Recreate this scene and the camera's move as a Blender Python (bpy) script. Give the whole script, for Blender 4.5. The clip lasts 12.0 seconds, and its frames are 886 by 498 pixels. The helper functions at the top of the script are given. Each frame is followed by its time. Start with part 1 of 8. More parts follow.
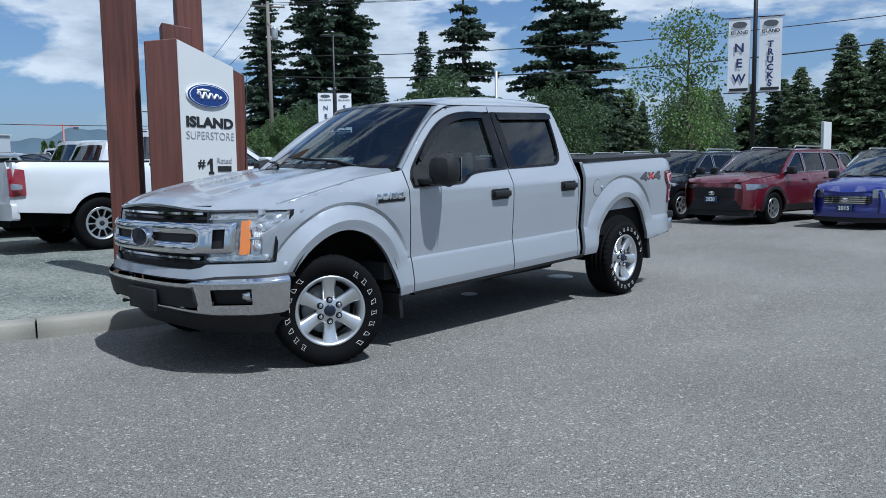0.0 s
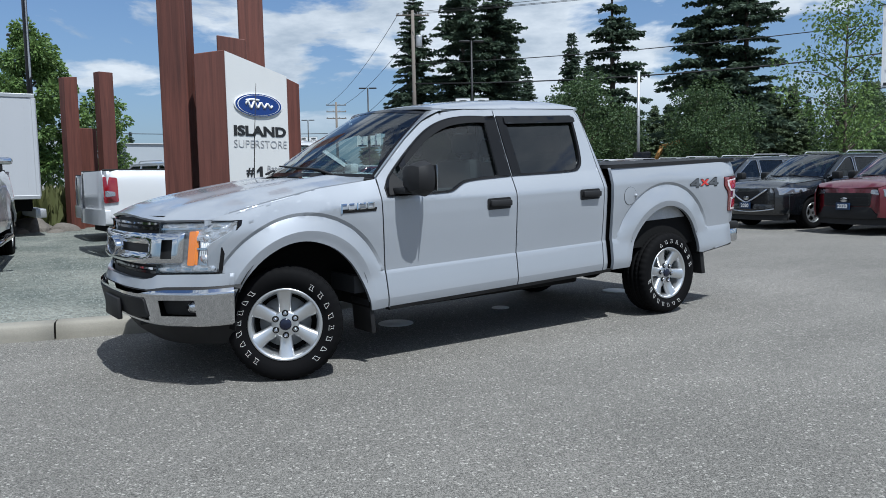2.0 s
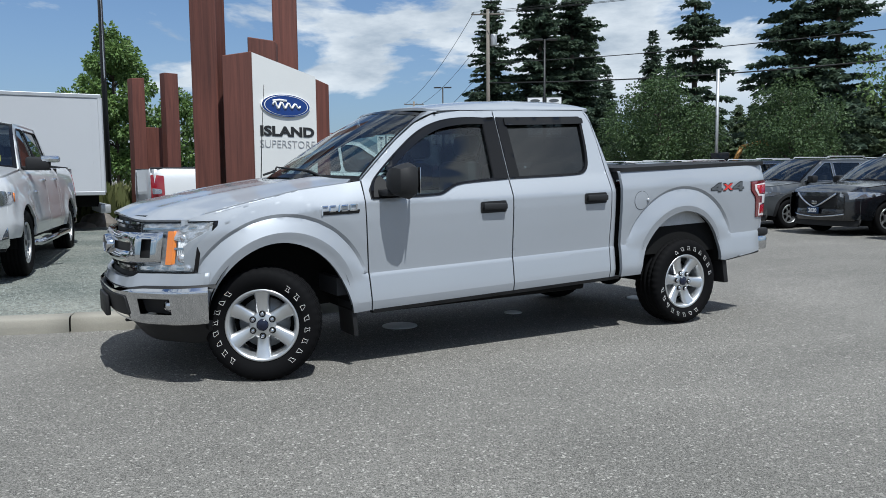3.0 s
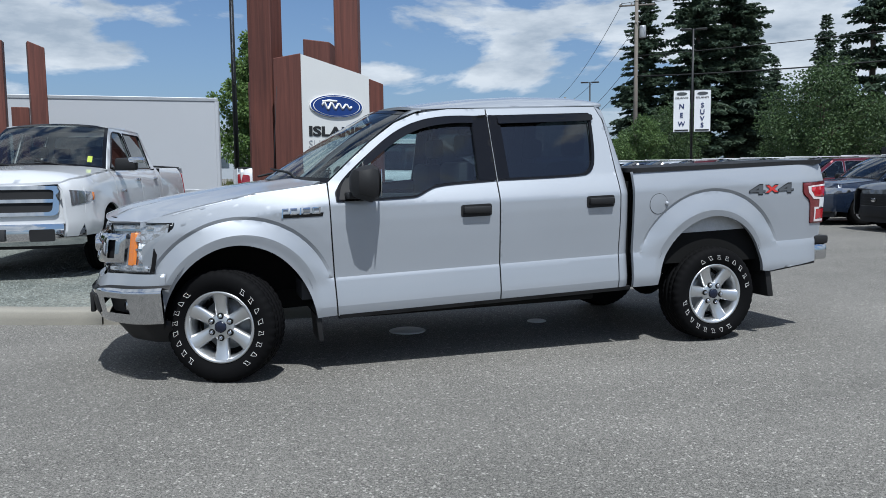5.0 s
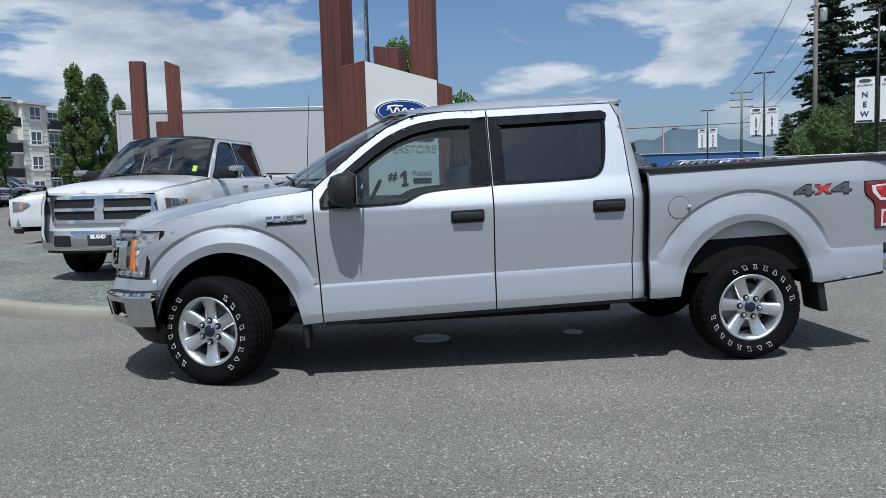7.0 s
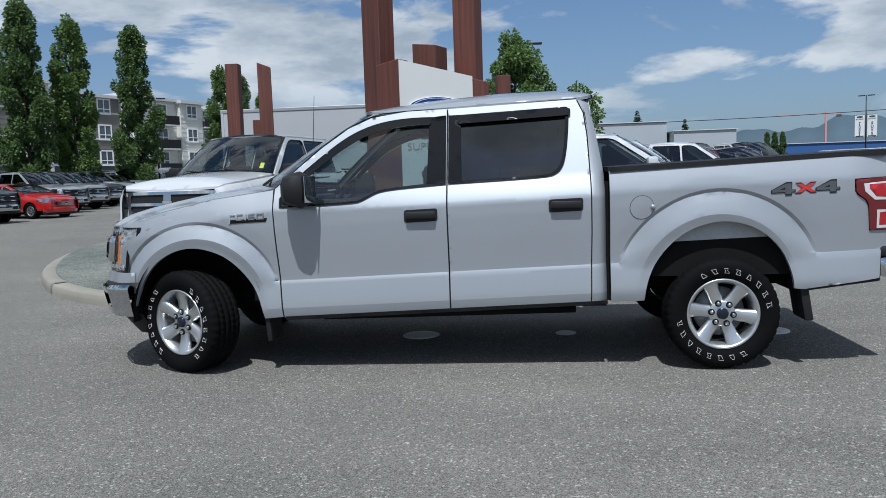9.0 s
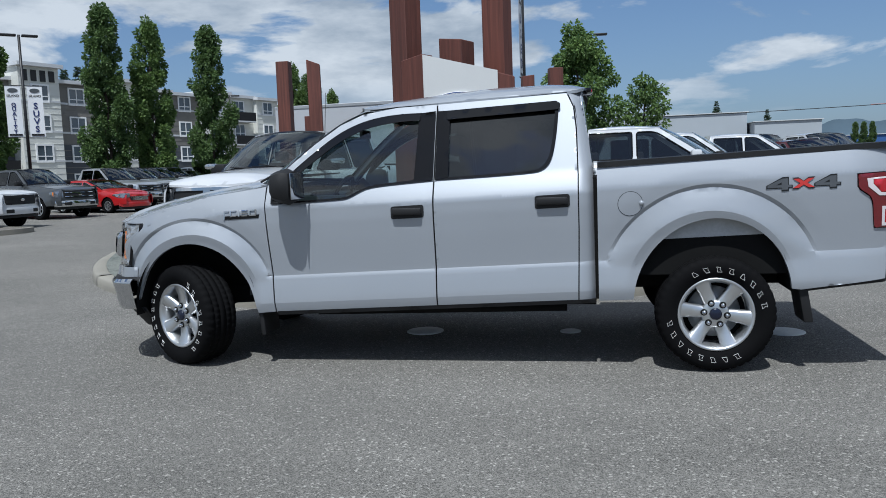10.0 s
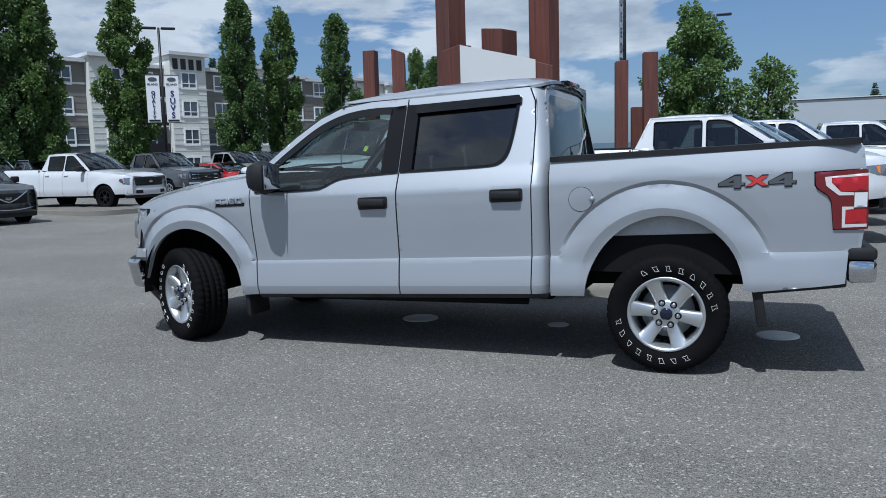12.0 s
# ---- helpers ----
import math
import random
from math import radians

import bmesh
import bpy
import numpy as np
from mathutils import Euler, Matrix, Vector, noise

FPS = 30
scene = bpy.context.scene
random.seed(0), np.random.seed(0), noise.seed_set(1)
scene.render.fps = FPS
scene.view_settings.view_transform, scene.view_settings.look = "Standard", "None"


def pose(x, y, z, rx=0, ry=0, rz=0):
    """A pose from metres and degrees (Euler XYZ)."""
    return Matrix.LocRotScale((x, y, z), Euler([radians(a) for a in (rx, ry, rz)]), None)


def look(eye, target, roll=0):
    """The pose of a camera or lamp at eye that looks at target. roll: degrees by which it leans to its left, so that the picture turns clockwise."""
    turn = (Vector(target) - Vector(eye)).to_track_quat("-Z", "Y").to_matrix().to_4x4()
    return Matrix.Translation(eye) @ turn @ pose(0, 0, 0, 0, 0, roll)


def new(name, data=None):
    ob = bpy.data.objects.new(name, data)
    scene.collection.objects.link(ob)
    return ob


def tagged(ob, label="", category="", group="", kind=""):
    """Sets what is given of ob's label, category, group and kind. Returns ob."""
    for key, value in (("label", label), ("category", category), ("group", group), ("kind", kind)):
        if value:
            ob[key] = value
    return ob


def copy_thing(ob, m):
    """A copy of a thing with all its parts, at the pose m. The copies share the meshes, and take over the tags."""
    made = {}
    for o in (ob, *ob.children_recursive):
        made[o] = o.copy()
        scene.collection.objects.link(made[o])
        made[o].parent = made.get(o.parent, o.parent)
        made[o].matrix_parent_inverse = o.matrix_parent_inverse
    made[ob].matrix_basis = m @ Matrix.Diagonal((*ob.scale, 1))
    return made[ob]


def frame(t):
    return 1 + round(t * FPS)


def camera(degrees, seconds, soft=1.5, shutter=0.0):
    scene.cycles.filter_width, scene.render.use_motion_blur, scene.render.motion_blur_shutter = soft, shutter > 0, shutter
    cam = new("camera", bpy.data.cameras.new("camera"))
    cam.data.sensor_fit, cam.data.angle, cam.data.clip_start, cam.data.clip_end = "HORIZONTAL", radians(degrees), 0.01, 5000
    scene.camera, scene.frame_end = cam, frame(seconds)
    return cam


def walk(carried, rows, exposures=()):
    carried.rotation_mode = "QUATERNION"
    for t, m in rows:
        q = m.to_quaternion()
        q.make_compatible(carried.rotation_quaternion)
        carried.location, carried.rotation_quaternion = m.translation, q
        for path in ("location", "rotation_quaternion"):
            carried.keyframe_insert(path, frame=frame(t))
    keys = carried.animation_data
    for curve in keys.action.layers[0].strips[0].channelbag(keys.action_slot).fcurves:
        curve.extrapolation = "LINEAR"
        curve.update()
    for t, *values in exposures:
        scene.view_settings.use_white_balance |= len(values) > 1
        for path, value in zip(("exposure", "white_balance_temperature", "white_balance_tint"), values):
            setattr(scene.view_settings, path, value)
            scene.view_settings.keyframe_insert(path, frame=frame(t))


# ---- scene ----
cam = camera(59.7, 12.0, soft=0.9)
# The path, as shares of its whole length: t, x, y, z, yaw, pitch, roll.
METRES, EYE, TURN = 7.58, 1.266, -46.76
ROWS = [
    (0.0, 0.0, 0.0, 0.0, -0.08, -5.79, 0.81),
    (0.5, 0.0399, 0.0156, 0.0002, 2.49, -5.8, 1.03),
    (1.0, 0.0828, 0.0276, 0.0007, 5.32, -5.61, 1.24),
    (1.5, 0.1239, 0.0415, 0.0002, 8.41, -5.36, 1.3),
    (2.0, 0.1617, 0.0591, 0.0013, 11.55, -5.3, 1.08),
    (2.5, 0.2019, 0.0742, 0.003, 14.62, -5.25, 0.84),
    (3.0, 0.2419, 0.0928, 0.0032, 17.55, -5.28, 0.57),
    (5.0, 0.3832, 0.19, 0.0062, 29.31, -5.4, 0.63),
    (5.5, 0.4159, 0.2168, 0.0069, 32.59, -5.44, 0.95),
    (6.0, 0.4471, 0.2429, 0.0067, 35.91, -5.32, 1.29),
    (6.5, 0.4739, 0.2737, 0.0064, 39.17, -5.2, 1.55),
    (7.0, 0.5044, 0.3042, 0.0068, 42.13, -5.08, 1.62),
    (9.0, 0.6195, 0.4247, 0.0081, 52.6, -5.34, 1.86),
    (9.5, 0.6399, 0.4593, 0.0076, 55.37, -5.55, 2.04),
    (10.0, 0.6614, 0.4913, 0.0076, 58.16, -5.61, 2.14),
    (10.5, 0.6876, 0.5237, 0.0088, 60.82, -5.74, 2.18),
    (11.0, 0.7032, 0.5559, 0.0073, 63.32, -6.02, 2.05),
    (11.5, 0.7211, 0.5876, 0.0085, 65.76, -6.22, 1.84),
    (12.0, 0.7466, 0.6211, 0.0103, 68.15, -6.43, 1.64),
]
EXPOSURES = [(0.0, 0.26, 5450, 6.0), (1.5, 0.36, 5650, 6.5), (2.8, 0.36, 5950, 6.0), (5.5, 0.23, 5850, 7.0), (9.0, 0.10, 5850, 6.5), (12.0, 0.08, 5550, 6.5)]
walk(cam, [(t, pose(-5.013, -4.922, EYE, 0, 0, TURN) @ pose(METRES * x, METRES * y, METRES * z, 90 + pitch, roll, yaw)) for t, x, y, z, yaw, pitch, roll in ROWS], EXPOSURES)

# ---- sky, clouds and sun ----
SUN_UP = radians(63)


def link_all(tree, *pairs):
    for a, b in pairs:
        tree.links.new(a, b)


def node(tree, kind, **values):
    n = tree.nodes.new(kind)
    for key, value in values.items():
        n.inputs[key.replace("_", " ")].default_value = value
    return n


def calc(tree, op, a, b=None, clamp=False):
    n = tree.nodes.new("ShaderNodeMath")
    n.operation, n.use_clamp = op, clamp
    for i, v in enumerate((a, b)):
        if v is None:
            continue
        if isinstance(v, (int, float)):
            n.inputs[i].default_value = v
        else:
            tree.links.new(v, n.inputs[i])
    return n.outputs[0]


def blend(tree, fac, a, b, mode="MIX"):
    n = tree.nodes.new("ShaderNodeMix")
    n.data_type, n.blend_type = "RGBA", mode
    for i, v in ((0, fac), (6, a), (7, b)):
        if isinstance(v, (int, float)):
            n.inputs[i].default_value = v
        elif isinstance(v, tuple):
            n.inputs[i].default_value = (*v, 1) if len(v) == 3 else v
        else:
            tree.links.new(v, n.inputs[i])
    return n.outputs[2]


def ramp(tree, fac, lo, hi, a=(0, 0, 0, 1), b=(1, 1, 1, 1)):
    n = tree.nodes.new("ShaderNodeValToRGB")
    e = n.color_ramp.elements
    e[0].position, e[0].color, e[1].position, e[1].color = lo, a, hi, b
    tree.links.new(fac, n.inputs[0])
    return n.outputs[0]


def make_world():
    world = bpy.data.worlds.new("sky")
    world.use_nodes = True
    scene.world = world
    tree = world.node_tree
    tree.nodes.clear()
    sky = tree.nodes.new("ShaderNodeTexSky")
    sky.sky_type, sky.sun_disc = "NISHITA", False
    sky.sun_elevation, sky.sun_rotation = SUN_UP, math.pi
    sky.air_density, sky.dust_density, sky.ozone_density = 1.0, 1.2, 1.0
    where = tree.nodes.new("ShaderNodeTexCoord").outputs["Generated"]
    split = tree.nodes.new("ShaderNodeSeparateXYZ")
    tree.links.new(where, split.inputs[0])
    up = calc(tree, "MAXIMUM", split.outputs[2], 0.0)
    flat = node(tree, "ShaderNodeMapping", Scale=(1.0, 1.0, 3.0))
    tree.links.new(where, flat.inputs["Vector"])
    big = node(tree, "ShaderNodeTexNoise", Scale=3.6, Detail=9.0, Roughness=0.55, Distortion=0.25)
    shade = node(tree, "ShaderNodeTexNoise", Scale=6.0, Detail=6.0, Roughness=0.6)
    shift = tree.nodes.new("ShaderNodeVectorMath")
    shift.operation = "ADD"
    shift.inputs[1].default_value = CLOUD_SHIFT
    link_all(tree, (flat.outputs[0], shift.inputs[0]), (shift.outputs[0], big.inputs["Vector"]), (shift.outputs[0], shade.inputs["Vector"]))
    bank = ramp(tree, calc(tree, "ABSOLUTE", calc(tree, "SUBTRACT", split.outputs[0], 0.16)), 0.05, 0.6, (0, 0, 0, 1), (0.1, 0.1, 0.1, 1))
    cover = ramp(tree, calc(tree, "ADD", big.outputs["Fac"], calc(tree, "ADD", calc(tree, "SUBTRACT", bank, 0.035), ramp(tree, up, 0.40, 0.72, (0, 0, 0, 1), (0.02, 0.02, 0.02, 1)))), 0.505, 0.56)
    low = ramp(tree, up, 0.03, 0.12)
    cover = calc(tree, "MULTIPLY", calc(tree, "MULTIPLY", cover, low), 0.93)
    tint = ramp(tree, shade.outputs["Fac"], 0.36, 0.60, (4.6, 5.1, 5.7, 1), (8.6, 8.7, 8.8, 1))
    haze = calc(tree, "MULTIPLY", ramp(tree, up, 0.0, 0.30, (1, 1, 1, 1), (0, 0, 0, 1)), 0.45)
    air = blend(tree, haze, blend(tree, 1.0, sky.outputs[0], SKY_TINT, "MULTIPLY"), (2.9, 3.8, 5.2))
    back = node(tree, "ShaderNodeBackground", Strength=0.076)
    out = tree.nodes.new("ShaderNodeOutputWorld")
    link_all(tree, (blend(tree, cover, air, tint), back.inputs["Color"]), (back.outputs[0], out.inputs[0]))


CLOUD_SHIFT = (7.3, 2.1, 0.4)
SKY_TINT = (0.85, 0.95, 1.1)
make_world()
sun_data = bpy.data.lights.new("sun", "SUN")
sun_data.energy, sun_data.angle, sun_data.color = 4.4, radians(0.53), (1.0, 0.96, 0.90)
new("sun", sun_data).matrix_world = look((0, -40 * math.cos(SUN_UP), 40 * math.sin(SUN_UP)), (0, 0, 0))

# ---- materials ----


def surf(name, base, rough=0.5, metal=0.0, vary=0.12, scale=3.0, grain=0.06, fine=60.0, bump=0.0, coat=0.0, spec=0.5, each=0.0):
    """A painted or raw surface: colour that wanders at a large and a small scale, with fine relief. each: how much pieces differ."""
    m = bpy.data.materials.new(name)
    m.use_nodes = True
    t = m.node_tree
    b = t.nodes["Principled BSDF"]
    place = t.nodes.new("ShaderNodeTexCoord").outputs["Object"]
    n1 = node(t, "ShaderNodeTexNoise", Scale=scale, Detail=5.0, Roughness=0.6)
    n2 = node(t, "ShaderNodeTexNoise", Scale=fine, Detail=3.0, Roughness=0.6)
    link_all(t, (place, n1.inputs["Vector"]), (place, n2.inputs["Vector"]))
    f = calc(t, "ADD", calc(t, "MULTIPLY", calc(t, "SUBTRACT", n1.outputs["Fac"], 0.5), 2 * vary), calc(t, "MULTIPLY", calc(t, "SUBTRACT", n2.outputs["Fac"], 0.5), 2 * grain))
    if each:
        r = t.nodes.new("ShaderNodeObjectInfo").outputs["Random"]
        f = calc(t, "ADD", f, calc(t, "MULTIPLY", calc(t, "SUBTRACT", r, 0.5), 2 * each))
    hsv = node(t, "ShaderNodeHueSaturation", Color=(*base, 1))
    link_all(t, (calc(t, "ADD", f, 1.0), hsv.inputs["Value"]), (hsv.outputs[0], b.inputs["Base Color"]))
    link_all(t, (calc(t, "ADD", calc(t, "MULTIPLY", f, 0.35), rough, True), b.inputs["Roughness"]))
    b.inputs["Metallic"].default_value = metal
    b.inputs["Coat Weight"].default_value = coat
    b.inputs["Coat Roughness"].default_value = 0.04
    b.inputs["Specular IOR Level"].default_value = spec
    if bump:
        bp = node(t, "ShaderNodeBump", Strength=bump, Distance=0.01)
        link_all(t, (n2.outputs["Fac"], bp.inputs["Height"]), (bp.outputs[0], b.inputs["Normal"]))
    return m


def paint(name, base, flake=0.0, rough=0.3, coat=1.0):
    """Car paint: a coloured coat, with metal flake where flake is above 0, under clear lacquer."""
    m = surf(name, base, rough, flake, 0.035, 1.7, 0.05 if flake else 0.01, 900.0, 0.0, coat)
    m.node_tree.nodes["Principled BSDF"].inputs["Coat Roughness"].default_value = 0.10 if flake else 0.04
    return m


def glass(name, tint, gloss=1.0, ior=1.6):
    m = bpy.data.materials.new(name)
    m.use_nodes = True
    t = m.node_tree
    t.nodes.clear()
    clear = node(t, "ShaderNodeBsdfTransparent", Color=(*tint, 1))
    shine = node(t, "ShaderNodeBsdfGlossy", Color=(gloss, gloss, gloss, 1), Roughness=0.015)
    f0 = ((ior - 1) / (ior + 1)) ** 2
    slant = node(t, "ShaderNodeLayerWeight", Blend=0.5).outputs["Facing"]
    fres = calc(t, "ADD", calc(t, "MULTIPLY", calc(t, "POWER", slant, 5.0), 1 - f0), f0)
    mixer = t.nodes.new("ShaderNodeMixShader")
    out = t.nodes.new("ShaderNodeOutputMaterial")
    link_all(t, (fres, mixer.inputs[0]), (clear.outputs[0], mixer.inputs[1]), (shine.outputs[0], mixer.inputs[2]), (mixer.outputs[0], out.inputs[0]))
    return m


def asphalt_mat():
    m = bpy.data.materials.new("asphalt")
    m.use_nodes = True
    t = m.node_tree
    b = t.nodes["Principled BSDF"]
    place = t.nodes.new("ShaderNodeTexCoord").outputs["Object"]
    stones = node(t, "ShaderNodeTexVoronoi", Scale=200.0)
    chips = node(t, "ShaderNodeTexVoronoi", Scale=95.0)
    mid = node(t, "ShaderNodeTexNoise", Scale=70.0, Detail=6.0, Roughness=0.75)
    wide = node(t, "ShaderNodeTexNoise", Scale=0.35, Detail=6.0, Roughness=0.62)
    lane = node(t, "ShaderNodeTexNoise", Scale=1.3, Detail=4.0, Roughness=0.6)
    squash = node(t, "ShaderNodeMapping", Scale=(0.25, 1.0, 1.0))
    link_all(t, (place, squash.inputs["Vector"]), (squash.outputs[0], lane.inputs["Vector"]))
    for n in (stones, chips, mid, wide):
        t.links.new(place, n.inputs["Vector"])
    base = ramp(t, wide.outputs["Fac"], 0.3, 0.7, (0.126, 0.121, 0.110, 1), (0.172, 0.164, 0.149, 1))
    grey = t.nodes.new("ShaderNodeSeparateColor")
    grey2 = t.nodes.new("ShaderNodeSeparateColor")
    link_all(t, (stones.outputs["Color"], grey.inputs[0]), (chips.outputs["Color"], grey2.inputs[0]))
    fleck = calc(t, "ADD", calc(t, "MULTIPLY", calc(t, "SUBTRACT", grey.outputs[0], 0.5), 1.25), calc(t, "MULTIPLY", calc(t, "SUBTRACT", mid.outputs["Fac"], 0.5), 1.15))
    fleck = calc(t, "ADD", fleck, calc(t, "MULTIPLY", calc(t, "SUBTRACT", lane.outputs["Fac"], 0.5), 0.45))
    fleck = calc(t, "ADD", fleck, calc(t, "MULTIPLY", ramp(t, grey2.outputs[1], 0.93, 0.975), 1.3))
    hsv = node(t, "ShaderNodeHueSaturation")
    link_all(t, (base, hsv.inputs["Color"]), (calc(t, "ADD", fleck, 1.0), hsv.inputs["Value"]), (hsv.outputs[0], b.inputs["Base Color"]))
    bp = node(t, "ShaderNodeBump", Strength=0.55, Distance=0.006)
    link_all(t, (calc(t, "ADD", stones.outputs["Distance"], calc(t, "MULTIPLY", mid.outputs["Fac"], 0.6)), bp.inputs["Height"]), (bp.outputs[0], b.inputs["Normal"]))
    b.inputs["Roughness"].default_value = 0.85
    b.inputs["Specular IOR Level"].default_value = 0.3
    return m


def gravel_mat():
    m = bpy.data.materials.new("gravel")
    m.use_nodes = True
    t = m.node_tree
    b = t.nodes["Principled BSDF"]
    place = t.nodes.new("ShaderNodeTexCoord").outputs["Object"]
    stones = node(t, "ShaderNodeTexVoronoi", Scale=42.0)
    dust = node(t, "ShaderNodeTexNoise", Scale=0.8, Detail=6.0, Roughness=0.65)
    for n in (stones, dust):
        t.links.new(place, n.inputs["Vector"])
    grey = t.nodes.new("ShaderNodeSeparateColor")
    t.links.new(stones.outputs["Color"], grey.inputs[0])
    base = ramp(t, dust.outputs["Fac"], 0.35, 0.68, (0.074, 0.088, 0.079, 1), (0.188, 0.194, 0.170, 1))
    hsv = node(t, "ShaderNodeHueSaturation")
    link_all(t, (base, hsv.inputs["Color"]), (calc(t, "ADD", calc(t, "MULTIPLY", grey.outputs[0], 0.8), 0.6), hsv.inputs["Value"]), (hsv.outputs[0], b.inputs["Base Color"]))
    bp = node(t, "ShaderNodeBump", Strength=0.9, Distance=0.012)
    link_all(t, (stones.outputs["Distance"], bp.inputs["Height"]), (bp.outputs[0], b.inputs["Normal"]))
    b.inputs["Roughness"].default_value = 0.9
    return m


def wood_mat():
    m = bpy.data.materials.new("stained_timber")
    m.use_nodes = True
    t = m.node_tree
    b = t.nodes["Principled BSDF"]
    place = t.nodes.new("ShaderNodeTexCoord").outputs["Object"]
    long = node(t, "ShaderNodeMapping", Scale=(14.0, 14.0, 0.55))
    grainy = node(t, "ShaderNodeTexNoise", Scale=1.6, Detail=7.0, Roughness=0.62, Distortion=0.6)
    knots = node(t, "ShaderNodeTexNoise", Scale=1.1, Detail=3.0)
    link_all(t, (place, long.inputs["Vector"]), (long.outputs[0], grainy.inputs["Vector"]), (place, knots.inputs["Vector"]))
    c = ramp(t, grainy.outputs["Fac"], 0.28, 0.72, (0.060, 0.0175, 0.0115, 1), (0.135, 0.042, 0.028, 1))
    hsv = node(t, "ShaderNodeHueSaturation")
    rnd = t.nodes.new("ShaderNodeObjectInfo").outputs["Random"]
    v = calc(t, "ADD", calc(t, "MULTIPLY", knots.outputs["Fac"], 0.5), calc(t, "ADD", calc(t, "MULTIPLY", rnd, 0.2), 0.65))
    link_all(t, (c, hsv.inputs["Color"]), (v, hsv.inputs["Value"]), (hsv.outputs[0], b.inputs["Base Color"]))
    bp = node(t, "ShaderNodeBump", Strength=0.35, Distance=0.01)
    link_all(t, (grainy.outputs["Fac"], bp.inputs["Height"]), (bp.outputs[0], b.inputs["Normal"]))
    b.inputs["Roughness"].default_value = 0.62
    return m


def leaf_mat(name, dark, light, rough=0.5):
    m = bpy.data.materials.new(name)
    m.use_nodes = True
    t = m.node_tree
    b = t.nodes["Principled BSDF"]
    r = t.nodes.new("ShaderNodeNewGeometry").outputs["Random Per Island"]
    link_all(t, (ramp(t, r, 0.0, 1.0, (*dark, 1), (*light, 1)), b.inputs["Base Color"]))
    b.inputs["Roughness"].default_value = rough
    b.inputs["Specular IOR Level"].default_value = 0.25
    soft = node(t, "ShaderNodeBsdfTranslucent", Color=(*[c * 1.3 for c in light], 1))
    mixer = node(t, "ShaderNodeMixShader", Fac=0.22)
    out = t.nodes["Material Output"]
    link_all(t, (b.outputs[0], mixer.inputs[1]), (soft.outputs[0], mixer.inputs[2]), (mixer.outputs[0], out.inputs[0]))
    return m


SILVER = paint("silver_paint", (0.318, 0.337, 0.366), 0.30, 0.50)
WHITE_PAINT = paint("white_paint", (0.54, 0.55, 0.565), 0.0, 0.35)
RED_PAINT = paint("dark_red_paint", (0.11, 0.006, 0.014), 0.35, 0.28)
BRIGHT_RED = paint("red_paint", (0.42, 0.012, 0.014), 0.1, 0.28)
BLACK_PAINT = paint("black_paint", (0.005, 0.006, 0.008), 0.1, 0.25)
NAVY_PAINT = paint("navy_paint", (0.012, 0.02, 0.04), 0.2, 0.25)
BLUE_PAINT = paint("blue_paint", (0.02, 0.028, 0.20), 0.35, 0.28)
GREY_PAINT = paint("grey_paint", (0.075, 0.08, 0.085), 0.4, 0.3)
LIGHT_GREY = paint("light_grey_paint", (0.42, 0.44, 0.46), 0.5, 0.32)
CHROME = surf("chrome", (0.58, 0.59, 0.61), 0.06, 1.0, 0.03, 4.0, 0.02)
SATIN = surf("machined_alloy", (0.60, 0.61, 0.62), 0.34, 0.9, 0.05, 6.0, 0.05, 150)
BLACK = surf("black_plastic", (0.016, 0.016, 0.017), 0.6, 0.0, 0.2, 5.0, 0.15, 300, 0.05, spec=0.25)
GLOSS_BLACK = surf("gloss_black_trim", (0.006, 0.006, 0.007), 0.10, 0.0, 0.1, 3.0, 0.03, spec=0.3)
DARK = surf("dark_underbody", (0.009, 0.009, 0.009), 0.85, 0.0, 0.3, 6.0, 0.2, spec=0.1)
LINER = surf("wheel_liner", (0.40, 0.41, 0.42), 0.8, 0.0, 0.25, 4.0, 0.2)
RUBBER = surf("tyre_rubber", (0.0045, 0.0045, 0.005), 0.78, 0.0, 0.25, 7.0, 0.15, 200, 0.06, spec=0.08)
LETTER_WHITE = surf("white_rubber", (0.64, 0.64, 0.63), 0.6, 0.0, 0.08)
CABIN = surf("cabin_cloth", (0.028, 0.028, 0.030), 0.85, 0.0, 0.2, 8.0, 0.2, 250)
HEADLINER = surf("headliner_cloth", (0.22, 0.22, 0.215), 0.9, 0.0, 0.1, 6.0, 0.1, 200)
AMBER = surf("amber_lens", (0.80, 0.22, 0.015), 0.2, 0.0, 0.1, 20.0, 0.1, 200, 0.0, 0.8)
RED_LENS = surf("red_lens", (0.40, 0.004, 0.012), 0.18, 0.0, 0.15, 30.0, 0.15, 160, 0.0, 1.0)
DARK_RED_LENS = surf("dark_red_lens", (0.13, 0.003, 0.007), 0.18, 0.0, 0.15, 30.0, 0.15, 160, 0.0, 1.0)
TAIL_RED = surf("tail_red", (0.21, 0.005, 0.010), 0.15, 0.0, 0.15, 30.0, 0.1, 160, 0.0, 1.0)
CLEAR_LENS = surf("clear_lens", (0.72, 0.73, 0.74), 0.15, 0.0, 0.08, 25.0, 0.1, 160, 0.0, 1.0)
REFLECTOR = surf("lamp_reflector", (0.62, 0.63, 0.65), 0.20, 0.7, 0.45, 16.0, 0.3, 45, 0.6)
LAMP = surf("lamp_glass", (0.30, 0.31, 0.33), 0.12, 0.75, 0.12, 9.0, 0.05, 60, 0.0, 1.0)
GLASS = glass("window_glass", (0.58, 0.68, 0.68), 1.0, 1.75)
